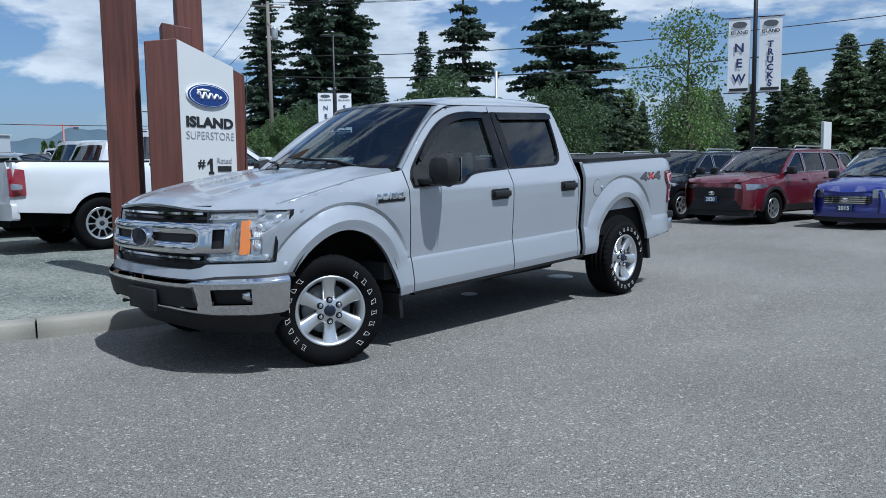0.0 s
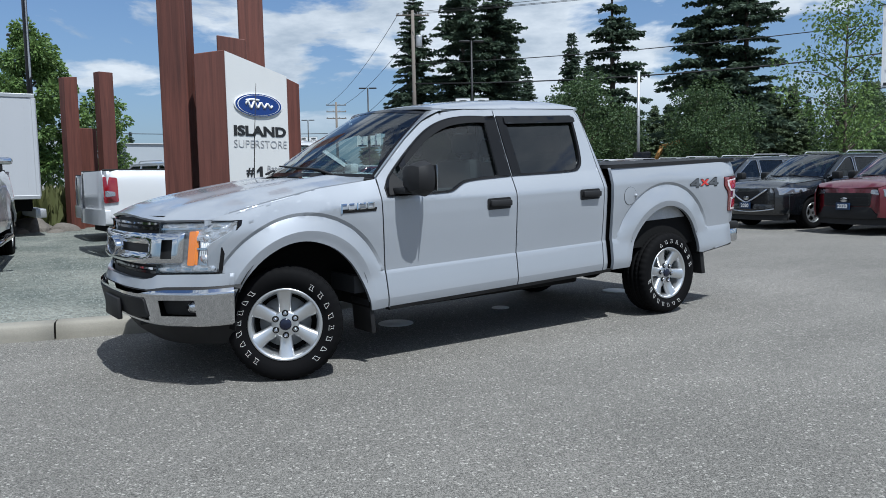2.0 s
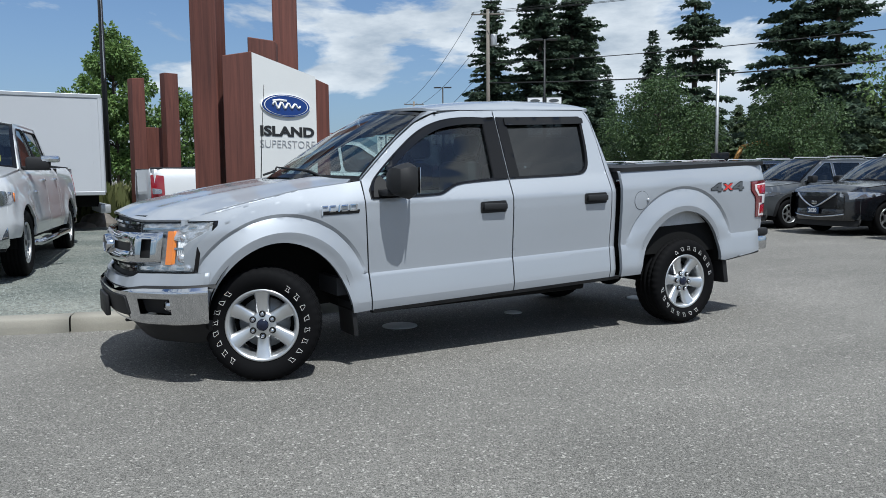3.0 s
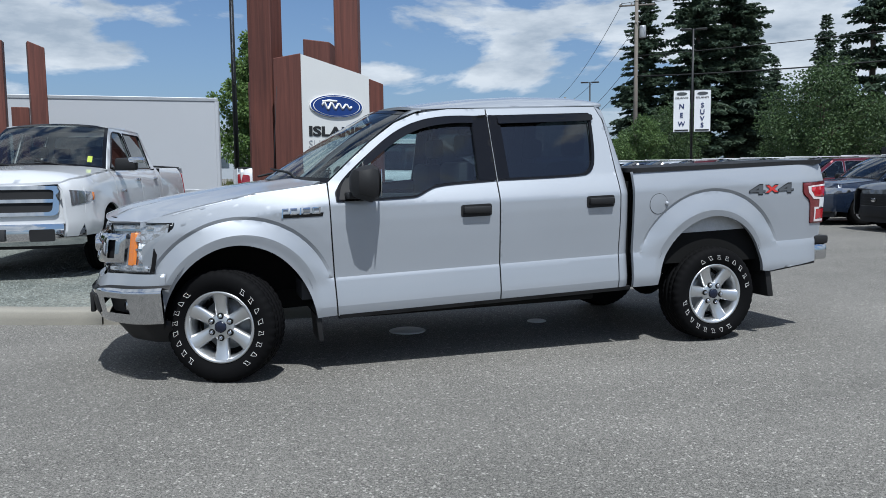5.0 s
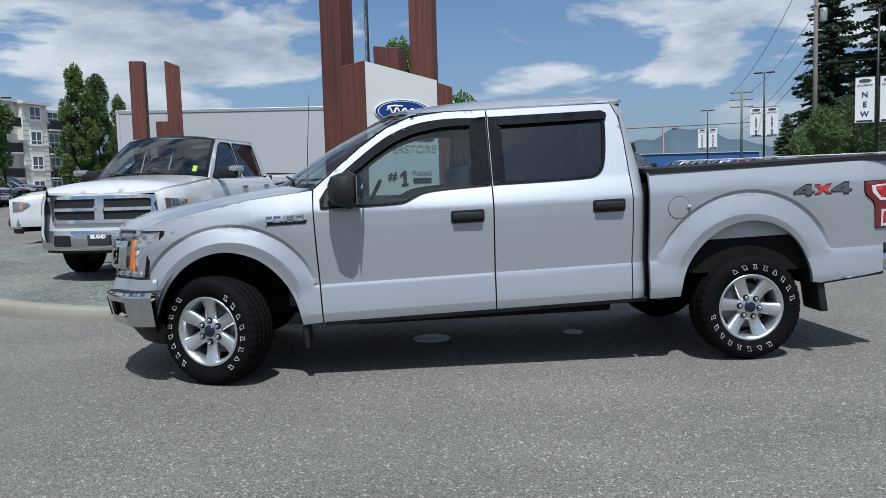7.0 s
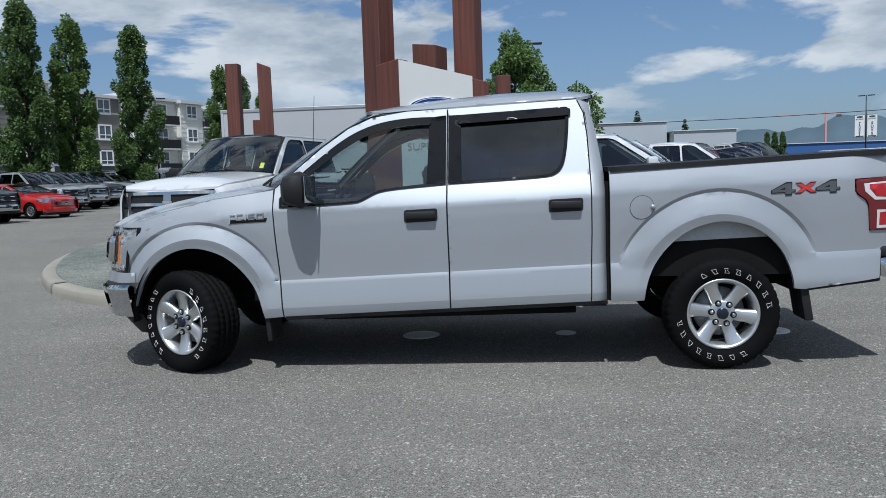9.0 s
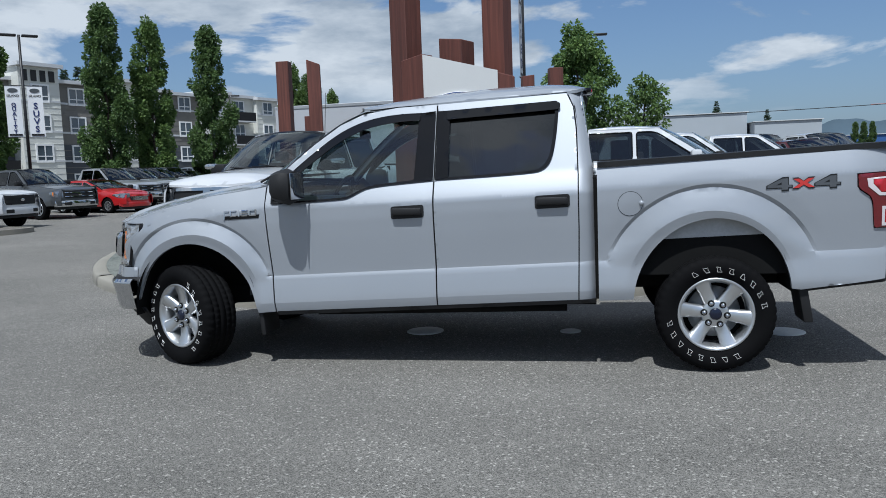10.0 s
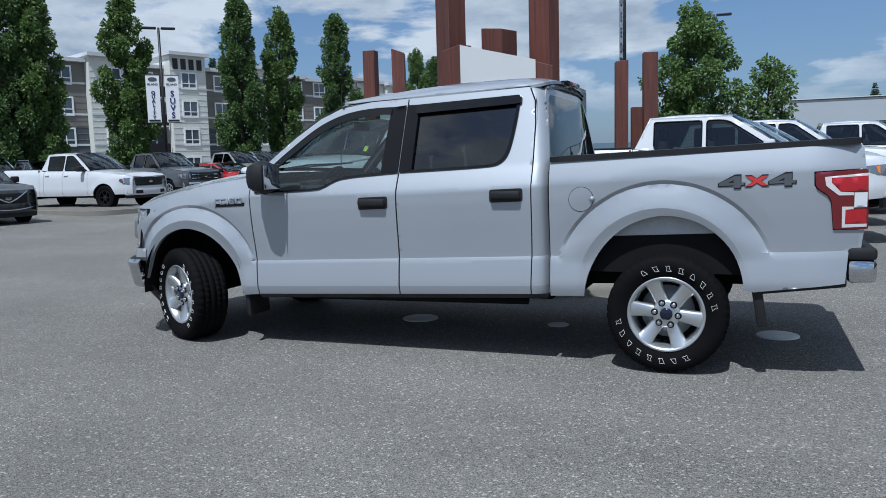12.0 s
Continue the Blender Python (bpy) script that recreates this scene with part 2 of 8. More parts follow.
SCREEN = glass("windscreen_glass", (0.66, 0.74, 0.72), 1.0, 1.9)
TINTED = glass("tinted_glass", (0.06, 0.07, 0.075), 1.0, 1.85)
DARK_GLASS = glass("smoked_glass", (0.22, 0.26, 0.27))
COVER = glass("lamp_cover", (0.92, 0.93, 0.94))
BAND_WHITE = surf("lamp_band_white", (0.66, 0.60, 0.60), 0.25, 0.0, 0.08, 20.0, 0.05, 100, 0.0, 0.6)
SMOKE = surf("smoked_acrylic", (0.006, 0.006, 0.007), 0.07, 0.0, 0.05, spec=0.45)
LOGO_BLUE = surf("enamel_blue", (0.008, 0.035, 0.17), 0.25, 0.0, 0.1, 10.0)
EMBLEM = surf("emblem_blue", (0.008, 0.011, 0.026), 0.2, 0.0, 0.1, 10.0)
PLATE_BLUE = surf("card_blue", (0.010, 0.032, 0.085), 0.5, 0.0, 0.06)
WHITE = surf("white_enamel", (0.80, 0.80, 0.79), 0.45, 0.0, 0.03, 1.0, 0.02)
SIGN_WHITE = surf("sign_panel_white", (0.60, 0.60, 0.585), 0.45, 0.0, 0.05, 1.4, 0.03)
PRINT_BLACK = surf("print_black", (0.012, 0.012, 0.013), 0.5, 0.0, 0.05)
PRINT_GREY = surf("print_grey", (0.32, 0.32, 0.33), 0.5, 0.0, 0.05)
PRINT_NAVY = surf("print_navy", (0.012, 0.022, 0.11), 0.5, 0.0, 0.05)
DECAL_GREY = surf("decal_grey", (0.075, 0.08, 0.088), 0.4, 0.0, 0.2, 12.0)
DECAL_RED = surf("decal_red", (0.50, 0.035, 0.030), 0.4, 0.0, 0.1)
BANNER = surf("banner_fabric", (0.72, 0.73, 0.74), 0.75, 0.0, 0.06, 2.0, 0.03)
DARK_STEEL = surf("dark_bronze_steel", (0.022, 0.022, 0.023), 0.45, 0.3, 0.2, 2.0, 0.1)
GALV = surf("grey_steel", (0.40, 0.41, 0.42), 0.5, 0.6, 0.12, 4.0, 0.1)
POLE_WOOD = surf("weathered_pole", (0.165, 0.145, 0.125), 0.85, 0.0, 0.25, 1.2, 0.2, 40, 0.3)
CABLE = surf("black_cable", (0.012, 0.012, 0.012), 0.7)
CONCRETE = surf("kerb_concrete", (0.24, 0.225, 0.19), 0.85, 0.0, 0.22, 1.6, 0.16, 90, 0.35, each=0.06)
STONE = surf("pebble", (0.20, 0.215, 0.20), 0.85, 0.0, 0.3, 0.7, 0.2, 60)
ROCK = surf("rough_rock", (0.13, 0.115, 0.10), 0.9, 0.0, 0.3, 3.0, 0.25, 30, 0.6)
TRUCK_BOX = surf("box_panel_white", (0.42, 0.43, 0.45), 0.4, 0.0, 0.05, 0.6, 0.03)
CLAD_LIGHT = surf("pale_siding", (0.62, 0.62, 0.57), 0.7, 0.0, 0.06, 0.5, 0.05, each=0.02)
CLAD_DARK = surf("taupe_siding", (0.165, 0.157, 0.142), 0.7, 0.0, 0.08, 0.5, 0.05)
CLAD_NAVY = surf("slate_siding", (0.058, 0.066, 0.078), 0.7, 0.0, 0.08, 0.5, 0.05)
ROOF_TRIM = surf("roof_fascia", (0.55, 0.56, 0.57), 0.6, 0.0, 0.05)
BORDER = surf("decal_border", (0.010, 0.011, 0.012), 0.4)
COVER_PALE = surf("pale_concrete", (0.78, 0.78, 0.76), 0.8, 0.0, 0.15, 6.0, 0.1)
PANE = surf("building_window", (0.07, 0.09, 0.11), 0.08, 0.0, 0.3, 0.4, 0.05, spec=0.9)
SHOP_GREY = surf("shop_cladding", (0.36, 0.39, 0.42), 0.6, 0.0, 0.05, 0.3)
SHOP_BLUE = surf("shop_blue", (0.03, 0.09, 0.26), 0.6, 0.0, 0.05, 0.3)
# far woods: the blue-grey of distance haze is mixed into the colour
HILL = surf("hazed_hill", (0.082, 0.115, 0.145), 1.0, 0.0, 0.12, 0.004, 0.1, 0.03, spec=0.0)
# the crane's red is made paler to carry the haze in its colour
CRANE = surf("hazed_crane_red", (0.58, 0.26, 0.24), 0.6)
BARK = surf("bark", (0.075, 0.058, 0.045), 0.9, 0.0, 0.3, 3.0, 0.25, 25, 0.5)
FIR = leaf_mat("fir_needles", (0.024, 0.044, 0.032), (0.086, 0.122, 0.076), 0.6)
FIR_LIGHT = leaf_mat("hemlock_needles", (0.060, 0.090, 0.052), (0.160, 0.205, 0.110), 0.6)
LEAF = leaf_mat("green_leaves", (0.046, 0.090, 0.026), (0.150, 0.225, 0.066))
LEAF_DARK = leaf_mat("deep_green_leaves", (0.040, 0.078, 0.027), (0.120, 0.185, 0.060))
LEAF_YELLOW = leaf_mat("young_leaves", (0.026, 0.052, 0.022), (0.078, 0.122, 0.046))
GRASS = leaf_mat("tall_grass", (0.06, 0.075, 0.025), (0.17, 0.18, 0.075))
ASPHALT = asphalt_mat()
GRAVEL = gravel_mat()
TIMBER = wood_mat()

# ---- building blocks ----
from mathutils import geometry


def thing(name, label, category, group="", m=None):
    ob = new(name)
    ob.empty_display_size = 0.2
    if m is not None:
        ob.matrix_basis = m
    return tagged(ob, label, category, group)


def mesh_of(name, bm, material, smooth=True, sharp=32, core=(0, 0, 0.8)):
    me = bpy.data.meshes.new(name)
    if material.name in CLEAR_NAMES:
        bm.normal_update()
        if sum(f.normal.dot(f.calc_center_median() - Vector(core)) for f in bm.faces) < 0:
            bmesh.ops.reverse_faces(bm, faces=bm.faces)
    if smooth == "auto":
        for f in bm.faces:
            f.smooth = True
        for e in bm.edges:
            if len(e.link_faces) == 2 and e.calc_face_angle(0) > radians(sharp):
                e.smooth = False
    else:
        for f in bm.faces:
            f.smooth = bool(smooth)
    bm.to_mesh(me)
    bm.free()
    me.materials.append(material)
    return me


CLEAR_NAMES = {m.name for m in (GLASS, SCREEN, TINTED, DARK_GLASS, COVER)}


def part(name, bm, material, parent, label="", smooth="auto", sharp=32):
    """One mesh under a thing or under a part."""
    ob = new(name, mesh_of(name, bm, material, smooth, sharp))
    ob.parent = parent
    return tagged(ob, label)


def solid(name, bm, material, label="", category="", group="", kind="", m=None, smooth="auto"):
    """A thing that is one mesh."""
    ob = new(name, mesh_of(name, bm, material, smooth))
    if m is not None:
        ob.matrix_basis = m
    return tagged(ob, label, category, group, kind)


def B():
    return bmesh.new()


def box(bm, x0, x1, y0, y1, z0, z1, bevel=0.0, m=None):
    got = bmesh.ops.create_cube(bm, size=1.0, matrix=Matrix.LocRotScale(((x0 + x1) / 2, (y0 + y1) / 2, (z0 + z1) / 2), None, (abs(x1 - x0), abs(y1 - y0), abs(z1 - z0))))
    vs = got["verts"]
    if bevel:
        es = list({e for v in vs for e in v.link_edges})
        vs = list({v for f in bmesh.ops.bevel(bm, geom=es, offset=bevel, segments=2, affect="EDGES", profile=0.5)["faces"] for v in f.verts} | {v for v in vs if v.is_valid})
    if m is not None:
        bmesh.ops.transform(bm, matrix=m, verts=vs)
    return bm


def tube(bm, pts, radius, seg=8, ends=True):
    """A round bar through the points; radius may be one number or one for each point."""
    pts = [Vector(p) for p in pts]
    rs = radius if isinstance(radius, (list, tuple)) else [radius] * len(pts)
    rings = []
    for i, p in enumerate(pts):
        way = (pts[min(i + 1, len(pts) - 1)] - pts[max(i - 1, 0)]).normalized()
        side = way.cross(Vector((0, 0, 1)) if abs(way.z) < 0.9 else Vector((1, 0, 0))).normalized()
        other = way.cross(side)
        rings.append([bm.verts.new(p + rs[i] * (math.cos(a) * side + math.sin(a) * other)) for a in (2 * math.pi * k / seg for k in range(seg))])
    for a, b in zip(rings, rings[1:]):
        for k in range(seg):
            bm.faces.new((a[k], a[(k + 1) % seg], b[(k + 1) % seg], b[k]))
    if ends:
        bm.faces.new(rings[0][::-1])
        bm.faces.new(rings[-1])
    return bm


def lathe(bm, prof, seg=32, axis="y", wave=None):
    """Turns (radius, place along the axis) round the axis. wave(k, i) scales a radius."""
    rings = []
    for i, (r, h) in enumerate(prof):
        ring = []
        for k in range(seg):
            a = 2 * math.pi * k / seg
            q = r * (wave(k, i) if wave else 1)
            c, s = q * math.cos(a), q * math.sin(a)
            ring.append(bm.verts.new((c, h, s) if axis == "y" else (c, s, h) if axis == "z" else (h, c, s)))
        rings.append(ring)
    for a, b in zip(rings, rings[1:]):
        for k in range(seg):
            bm.faces.new((a[k], a[(k + 1) % seg], b[(k + 1) % seg], b[k]))
    return bm


def smooth_line(pts, n=6, closed=False):
    """Points of a smooth curve through pts."""
    p = [np.array(q, float) for q in pts]
    out = []
    count = len(p) if closed else len(p) - 1
    for i in range(count):
        p0 = p[i - 1] if closed or i else p[0]
        p1, p2 = p[i], p[(i + 1) % len(p)]
        p3 = p[(i + 2) % len(p)] if closed else p[min(i + 2, len(p) - 1)]
        for k in range(n):
            t = k / n
            out.append(tuple(0.5 * (2 * p1 + (p2 - p0) * t + (2 * p0 - 5 * p1 + 4 * p2 - p3) * t * t + (3 * p1 - p0 - 3 * p2 + p3) * t ** 3)))
    if not closed:
        out.append(tuple(p[-1]))
    return out


def rounded(pts, r, n=4):
    """A polygon with its corners cut round by about r."""
    out = []
    for i, b in enumerate(pts):
        a, b, c = Vector(pts[i - 1]), Vector(b), Vector(pts[(i + 1) % len(pts)])
        d = min(r, (a - b).length * 0.45, (c - b).length * 0.45)
        p, q = b + (a - b).normalized() * d, b + (c - b).normalized() * d
        for k in range(n + 1):
            t = k / n
            out.append(tuple((1 - t) ** 2 * p + 2 * t * (1 - t) * b + t * t * q))
    return out


def inside(poly, pts):
    poly, pts = np.array(poly, float), np.array(pts, float).reshape(-1, 2)
    x, y = pts[:, 0], pts[:, 1]
    hit = np.zeros(len(pts), bool)
    for (ax, ay), (bx, by) in zip(poly, np.roll(poly, -1, 0)):
        if ay == by:
            continue
        cross = ((ay > y) != (by > y)) & (x < (bx - ax) * (y - ay) / (by - ay) + ax)
        hit ^= cross
    return hit


def spread(poly, step):
    out = []
    for a, b in zip(poly, poly[1:] + poly[:1]):
        n = max(1, int(math.hypot(b[0] - a[0], b[1] - a[1]) / step + 0.5))
        out += [(a[0] + (b[0] - a[0]) * k / n, a[1] + (b[1] - a[1]) * k / n) for k in range(n)]
    return out


class Arc(list):
    """A round fold line."""

    cx = cz = r = 0.0


def make_arc(cx, cz, r, a0, a1, n=48):
    arc = Arc(ring_points(cx, cz, r, a0, a1, n))
    arc.cx, arc.cz, arc.r = cx, cz, r
    return arc


def sheet(bm, outline, fn, holes=(), step=0.06, rim=None, lines=(), folds=()):
    """A curved panel: the flat outline with its holes, filled with a fine net and bent by fn(u, v). rim: a vector or a function of (u, v)
    along which its edges turn in, which gives it thickness. lines: curves that the net follows; folds: level ones that stay sharp."""
    loops = [spread([tuple(p) for p in outline], step)] + [spread([tuple(p) for p in h], step) for h in holes]
    verts, edges = [], []
    for lp in loops:
        k = len(verts)
        verts += lp
        edges += [(k + i, k + (i + 1) % len(lp)) for i in range(len(lp))]
    for ln in list(lines) + list(folds):
        k = len(verts)
        pts = []
        for a, b in zip(ln, ln[1:]):
            n = max(1, int(math.hypot(b[0] - a[0], b[1] - a[1]) / step))
            pts += [(a[0] + (b[0] - a[0]) * j / n, a[1] + (b[1] - a[1]) * j / n) for j in range(n)]
        pts.append(tuple(ln[-1]))
        verts += pts
        edges += [(k + i, k + i + 1) for i in range(len(pts) - 1)]
    o = np.array(loops[0])
    lo, hi = o.min(0), o.max(0)
    gx, gy = np.meshgrid(np.arange(lo[0] + step / 2, hi[0], step), np.arange(lo[1] + step / 2, hi[1], step))
    g = np.stack([gx.ravel(), gy.ravel()], 1)
    if len(g):
        keep = inside(loops[0], g)
        for lp in loops[1:]:
            keep &= ~inside(lp, g)
        rimpts = np.array(verts)
        g = g[keep]
        if len(g):
            near = ((g[:, None, :] - rimpts[None, :, :]) ** 2).sum(2).min(1)
            g = g[near > (0.45 * step) ** 2]
        verts += [tuple(q) for q in g]
    got = geometry.delaunay_2d_cdt([Vector(v) for v in verts], edges, [], 0, 1e-6)
    flat, tris = [(v.x, v.y) for v in got[0]], got[2]
    mid = np.array([[sum(flat[i][0] for i in f) / 3, sum(flat[i][1] for i in f) / 3] for f in tris])
    keep = inside(loops[0], mid)
    for lp in loops[1:]:
        keep &= ~inside(lp, mid)
    made = {}
    for f, ok in zip(tris, keep):
        if ok:
            for i in f:
                if i not in made:
                    made[i] = bm.verts.new(fn(*flat[i]))
            bm.faces.new([made[i] for i in f])
    for ln in folds:
        level = ln[0][1]
        if isinstance(ln, Arc):
            on = {made[i] for i in made if abs(math.hypot(flat[i][0] - ln.cx, flat[i][1] - ln.cz) - ln.r) < 0.0015}
        else:
            on = {made[i] for i in made if abs(flat[i][1] - level) < 1e-4}
        for v in on:
            for e in v.link_edges:
                if e.other_vert(v) in on:
                    e.smooth = False
    if rim is not None:
        for lp in loops:
            top = [Vector(fn(*p)) for p in lp]
            off = [Vector(rim(*p)) if callable(rim) else Vector(rim) for p in lp]
            a = [bm.verts.new(p) for p in top]
            b = [bm.verts.new(p + d) for p, d in zip(top, off)]
            for i in range(len(lp)):
                j = (i + 1) % len(lp)
                bm.faces.new((a[i], a[j], b[j], b[i]))
    return bm


def net(bm, us, vs, fn, holes=()):
    """A regular quad net over us and vs, bent by fn(u, v), open where a quad's middle lies in one of the holes."""
    rows = [[bm.verts.new(fn(u, v)) for u in us] for v in vs]
    for j in range(len(vs) - 1):
        for i in range(len(us) - 1):
            u, v = (us[i] + us[i + 1]) / 2, (vs[j] + vs[j + 1]) / 2
            if not any(a < u < b and c < v < d for a, b, c, d in holes):
                bm.faces.new((rows[j][i], rows[j][i + 1], rows[j + 1][i + 1], rows[j + 1][i]))
    return bm


def steps(marks, step):
    """Even steps between the given marks, each mark kept."""
    out = []
    for a, b in zip(marks, marks[1:]):
        n = max(1, int((b - a) / step + 0.5))
        out += [a + (b - a) * k / n for k in range(n)]
    return out + [marks[-1]]


def slab(bm, outline, to3d, depth, step=9.0):
    """A flat plate with thickness: outline in a plane, to3d(u, v, h)."""
    a = [bm.verts.new(to3d(u, v, 0.0)) for u, v in outline]
    b = [bm.verts.new(to3d(u, v, depth)) for u, v in outline]
    bm.faces.new(a)
    bm.faces.new(b[::-1])
    for i in range(len(a)):
        j = (i + 1) % len(a)
        bm.faces.new((a[i], b[i], b[j], a[j]))
    return bm


def words(name, text, size, parent, m, material, depth=0.002, squeeze=1.0, bold=0.0, fit=None):
    """Raised lettering as one mesh, in the plane z = 0 of m, centred. fit: the width and height that it fills."""
    cu = bpy.data.curves.new(name, "FONT")
    cu.body, cu.size, cu.extrude, cu.offset, cu.align_x, cu.align_y = text, size, depth, bold, "CENTER", "CENTER"
    cu.resolution_u = 3
    tmp = bpy.data.objects.new(name, cu)
    me = bpy.data.meshes.new_from_object(tmp)
    bpy.data.objects.remove(tmp)
    me.transform(Matrix.Diagonal((squeeze, 1, 1, 1)))
    if fit:
        co = np.array([v.co for v in me.vertices])
        lo, hi = co.min(0), co.max(0)
        me.transform(Matrix.Diagonal((fit[0] / (hi[0] - lo[0]), fit[1] / (hi[1] - lo[1]), 1, 1)) @ Matrix.Translation((-(lo[0] + hi[0]) / 2, -(lo[1] + hi[1]) / 2, 0)))
    me.materials.clear()
    me.materials.append(material)
    ob = new(name, me)
    ob.parent = parent
    ob.matrix_basis = m
    return ob


def facing(origin, along, up=(0, 0, 1)):
    """The pose of a flat face: its x runs along, its y runs up, its z points out at the viewer."""
    x, y = Vector(along).normalized(), Vector(up).normalized()
    z = x.cross(y).normalized()
    y = z.cross(x)
    return Matrix(((x.x, y.x, z.x, origin[0]), (x.y, y.y, z.y, origin[1]), (x.z, y.z, z.z, origin[2]), (0, 0, 0, 1)))


def ring_points(cx, cz, r, a0, a1, n):
    return [(cx + r * math.cos(radians(a0 + (a1 - a0) * i / n)), cz + r * math.sin(radians(a0 + (a1 - a0) * i / n))) for i in range(n + 1)]


def step01(x):
    x = min(1.0, max(0.0, x))
    return x * x * (3 - 2 * x)


# ---- wheels ----


def spoke_mesh(rim_r, k, h):
    bm = B()
    us = [0.045 * k, 0.090 * k, 0.15 * k, rim_r * 0.925]
    ws = [0.027 * k, 0.041 * k, 0.043 * k, 0.052 * k]
    ys = [-h + 0.034, -h + 0.040, -h + 0.034, -h + 0.012]
    rows = []
    for u, w, y in zip(us, ws, ys):
        rows.append([bm.verts.new((u, y + dy, v * w)) for v, dy in ((-1.0, 0.040), (-0.98, 0.012), (-0.62, 0.0), (0.0, 0.003), (0.62, 0.0), (0.98, 0.012), (1.0, 0.040))])
    for p, q in zip(rows, rows[1:]):
        for j in range(6):
            bm.faces.new((p[j], p[j + 1], q[j + 1], q[j]))
    return bm


def wheel(parent, at, r=0.367, rim_r=0.232, width=0.25, steer=0.0, side=-1, spokes=6, lettered=False, fine=True, dark=False, name="wheel", phase=30.0):
    """A wheel whose axle is y; its outer face looks to side * y. Rim with spokes, tyre, cap, nuts."""
    h = width / 2
    flip = Matrix.Rotation(math.pi, 4, "Z") if side > 0 else Matrix.Identity(4)
    base = Matrix.Translation(at) @ Matrix.Rotation(radians(steer), 4, "Z") @ flip
    k = rim_r / 0.232
    seg = 48 if fine else 24
    metal = GLOSS_BLACK if dark else SATIN
    bm = B()
    lathe(bm, [(rim_r * 0.93, h - 0.01), (rim_r * 0.86, 0.02), (rim_r * 0.86, -h + 0.05), (rim_r * 0.915, -h + 0.018), (rim_r * 0.95, -h + 0.008), (rim_r, -h + 0.004), (rim_r * 1.012, -h + 0.010)], seg)
    if not fine:
        holes = []
        for i in range(spokes):
            a0, a1 = 2 * math.pi * i / spokes, 2 * math.pi * (i + 1) / spokes
            g = 0.30 / spokes * 6 * 0.5
            holes.append([(0.40 * rim_r * math.cos(a0 + g * 0.8), 0.40 * rim_r * math.sin(a0 + g * 0.8)), (0.86 * rim_r * math.cos(a0 + g * 0.55), 0.86 * rim_r * math.sin(a0 + g * 0.55)),
                          (0.87 * rim_r * math.cos((a0 + a1) / 2), 0.87 * rim_r * math.sin((a0 + a1) / 2)), (0.86 * rim_r * math.cos(a1 - g * 0.55), 0.86 * rim_r * math.sin(a1 - g * 0.55)), (0.40 * rim_r * math.cos(a1 - g * 0.8), 0.40 * rim_r * math.sin(a1 - g * 0.8))])
        edge = [(0.94 * rim_r * math.cos(2 * math.pi * q / 24), 0.94 * rim_r * math.sin(2 * math.pi * q / 24)) for q in range(24)]
        plate = sheet(B(), edge, lambda u, v: (u, -h + 0.034 - 0.024 * math.hypot(u, v) / rim_r, v), holes, 0.2, (0, 0.03, 0))
        bmesh.ops.remove_doubles(plate, verts=plate.verts, dist=1e-4)
    ob = part(name, bm, metal, parent, "black alloy wheel" if dark else "bright alloy wheel with spokes")
    ob.matrix_basis = base
    if not fine:
        part("spoke_plate", plate, metal, ob)
    if fine:
        part("hub", lathe(B(), [(0.034 * k, -h + 0.034), (0.074 * k, -h + 0.036), (0.086 * k, -h + 0.042), (0.090 * k, -h + 0.065)], 30), metal, ob)
        me = None
        for i in range(spokes):
            if me is None:
                sp = part("spoke", spoke_mesh(rim_r, k, h), metal, ob, "bright wheel spoke", "auto", 20)
                me = sp.data
            else:
                sp = new("spoke", me)
                sp.parent = ob
            sp.matrix_basis = Matrix.Rotation(2 * math.pi * i / spokes + radians(phase), 4, "Y")
    prof = [(rim_r * 0.99, h - 0.012), (rim_r * 1.06, h - 0.004), (rim_r * 1.16, h + 0.006), (r * 0.80, h + 0.013), (r * 0.90, h + 0.010), (r * 0.955, h - 0.002), (r * 0.982, h - 0.016), (r * 0.994, h * 0.74), (r * 0.996, h * 0.60), (r * 0.975, h * 0.59), (r * 0.975, h * 0.53), (r, h * 0.52),
            (r, h * 0.23), (r * 0.977, h * 0.22), (r * 0.977, h * 0.16), (r, h * 0.15)]
    prof = prof + [(q, -p) for q, p in prof[::-1]]
    n = 168 if fine else 36
    last = len(prof) - 1
    shoulders = {5, 6, 7, 8, last - 5, last - 6, last - 7, last - 8}
    ribs = {11, 12, last - 11, last - 12}
    bm = lathe(B(), prof, n, wave=(lambda kk, ii: 0.984 if (kk % 4 == 0 and ii in shoulders) or (kk % 3 == 0 and ii in ribs) else 1.0) if fine else None)
    part("tyre", bm, RUBBER, ob, "black rubber tyre", "auto", 40)
    bm = lathe(B(), [(0.0, -h + 0.018), (0.030 * k, -h + 0.019), (0.038 * k, -h + 0.024), (0.038 * k, -h + 0.05)], 24)
    part("hub_cap", bm, EMBLEM if lettered else BLACK, ob, "round centre cap")
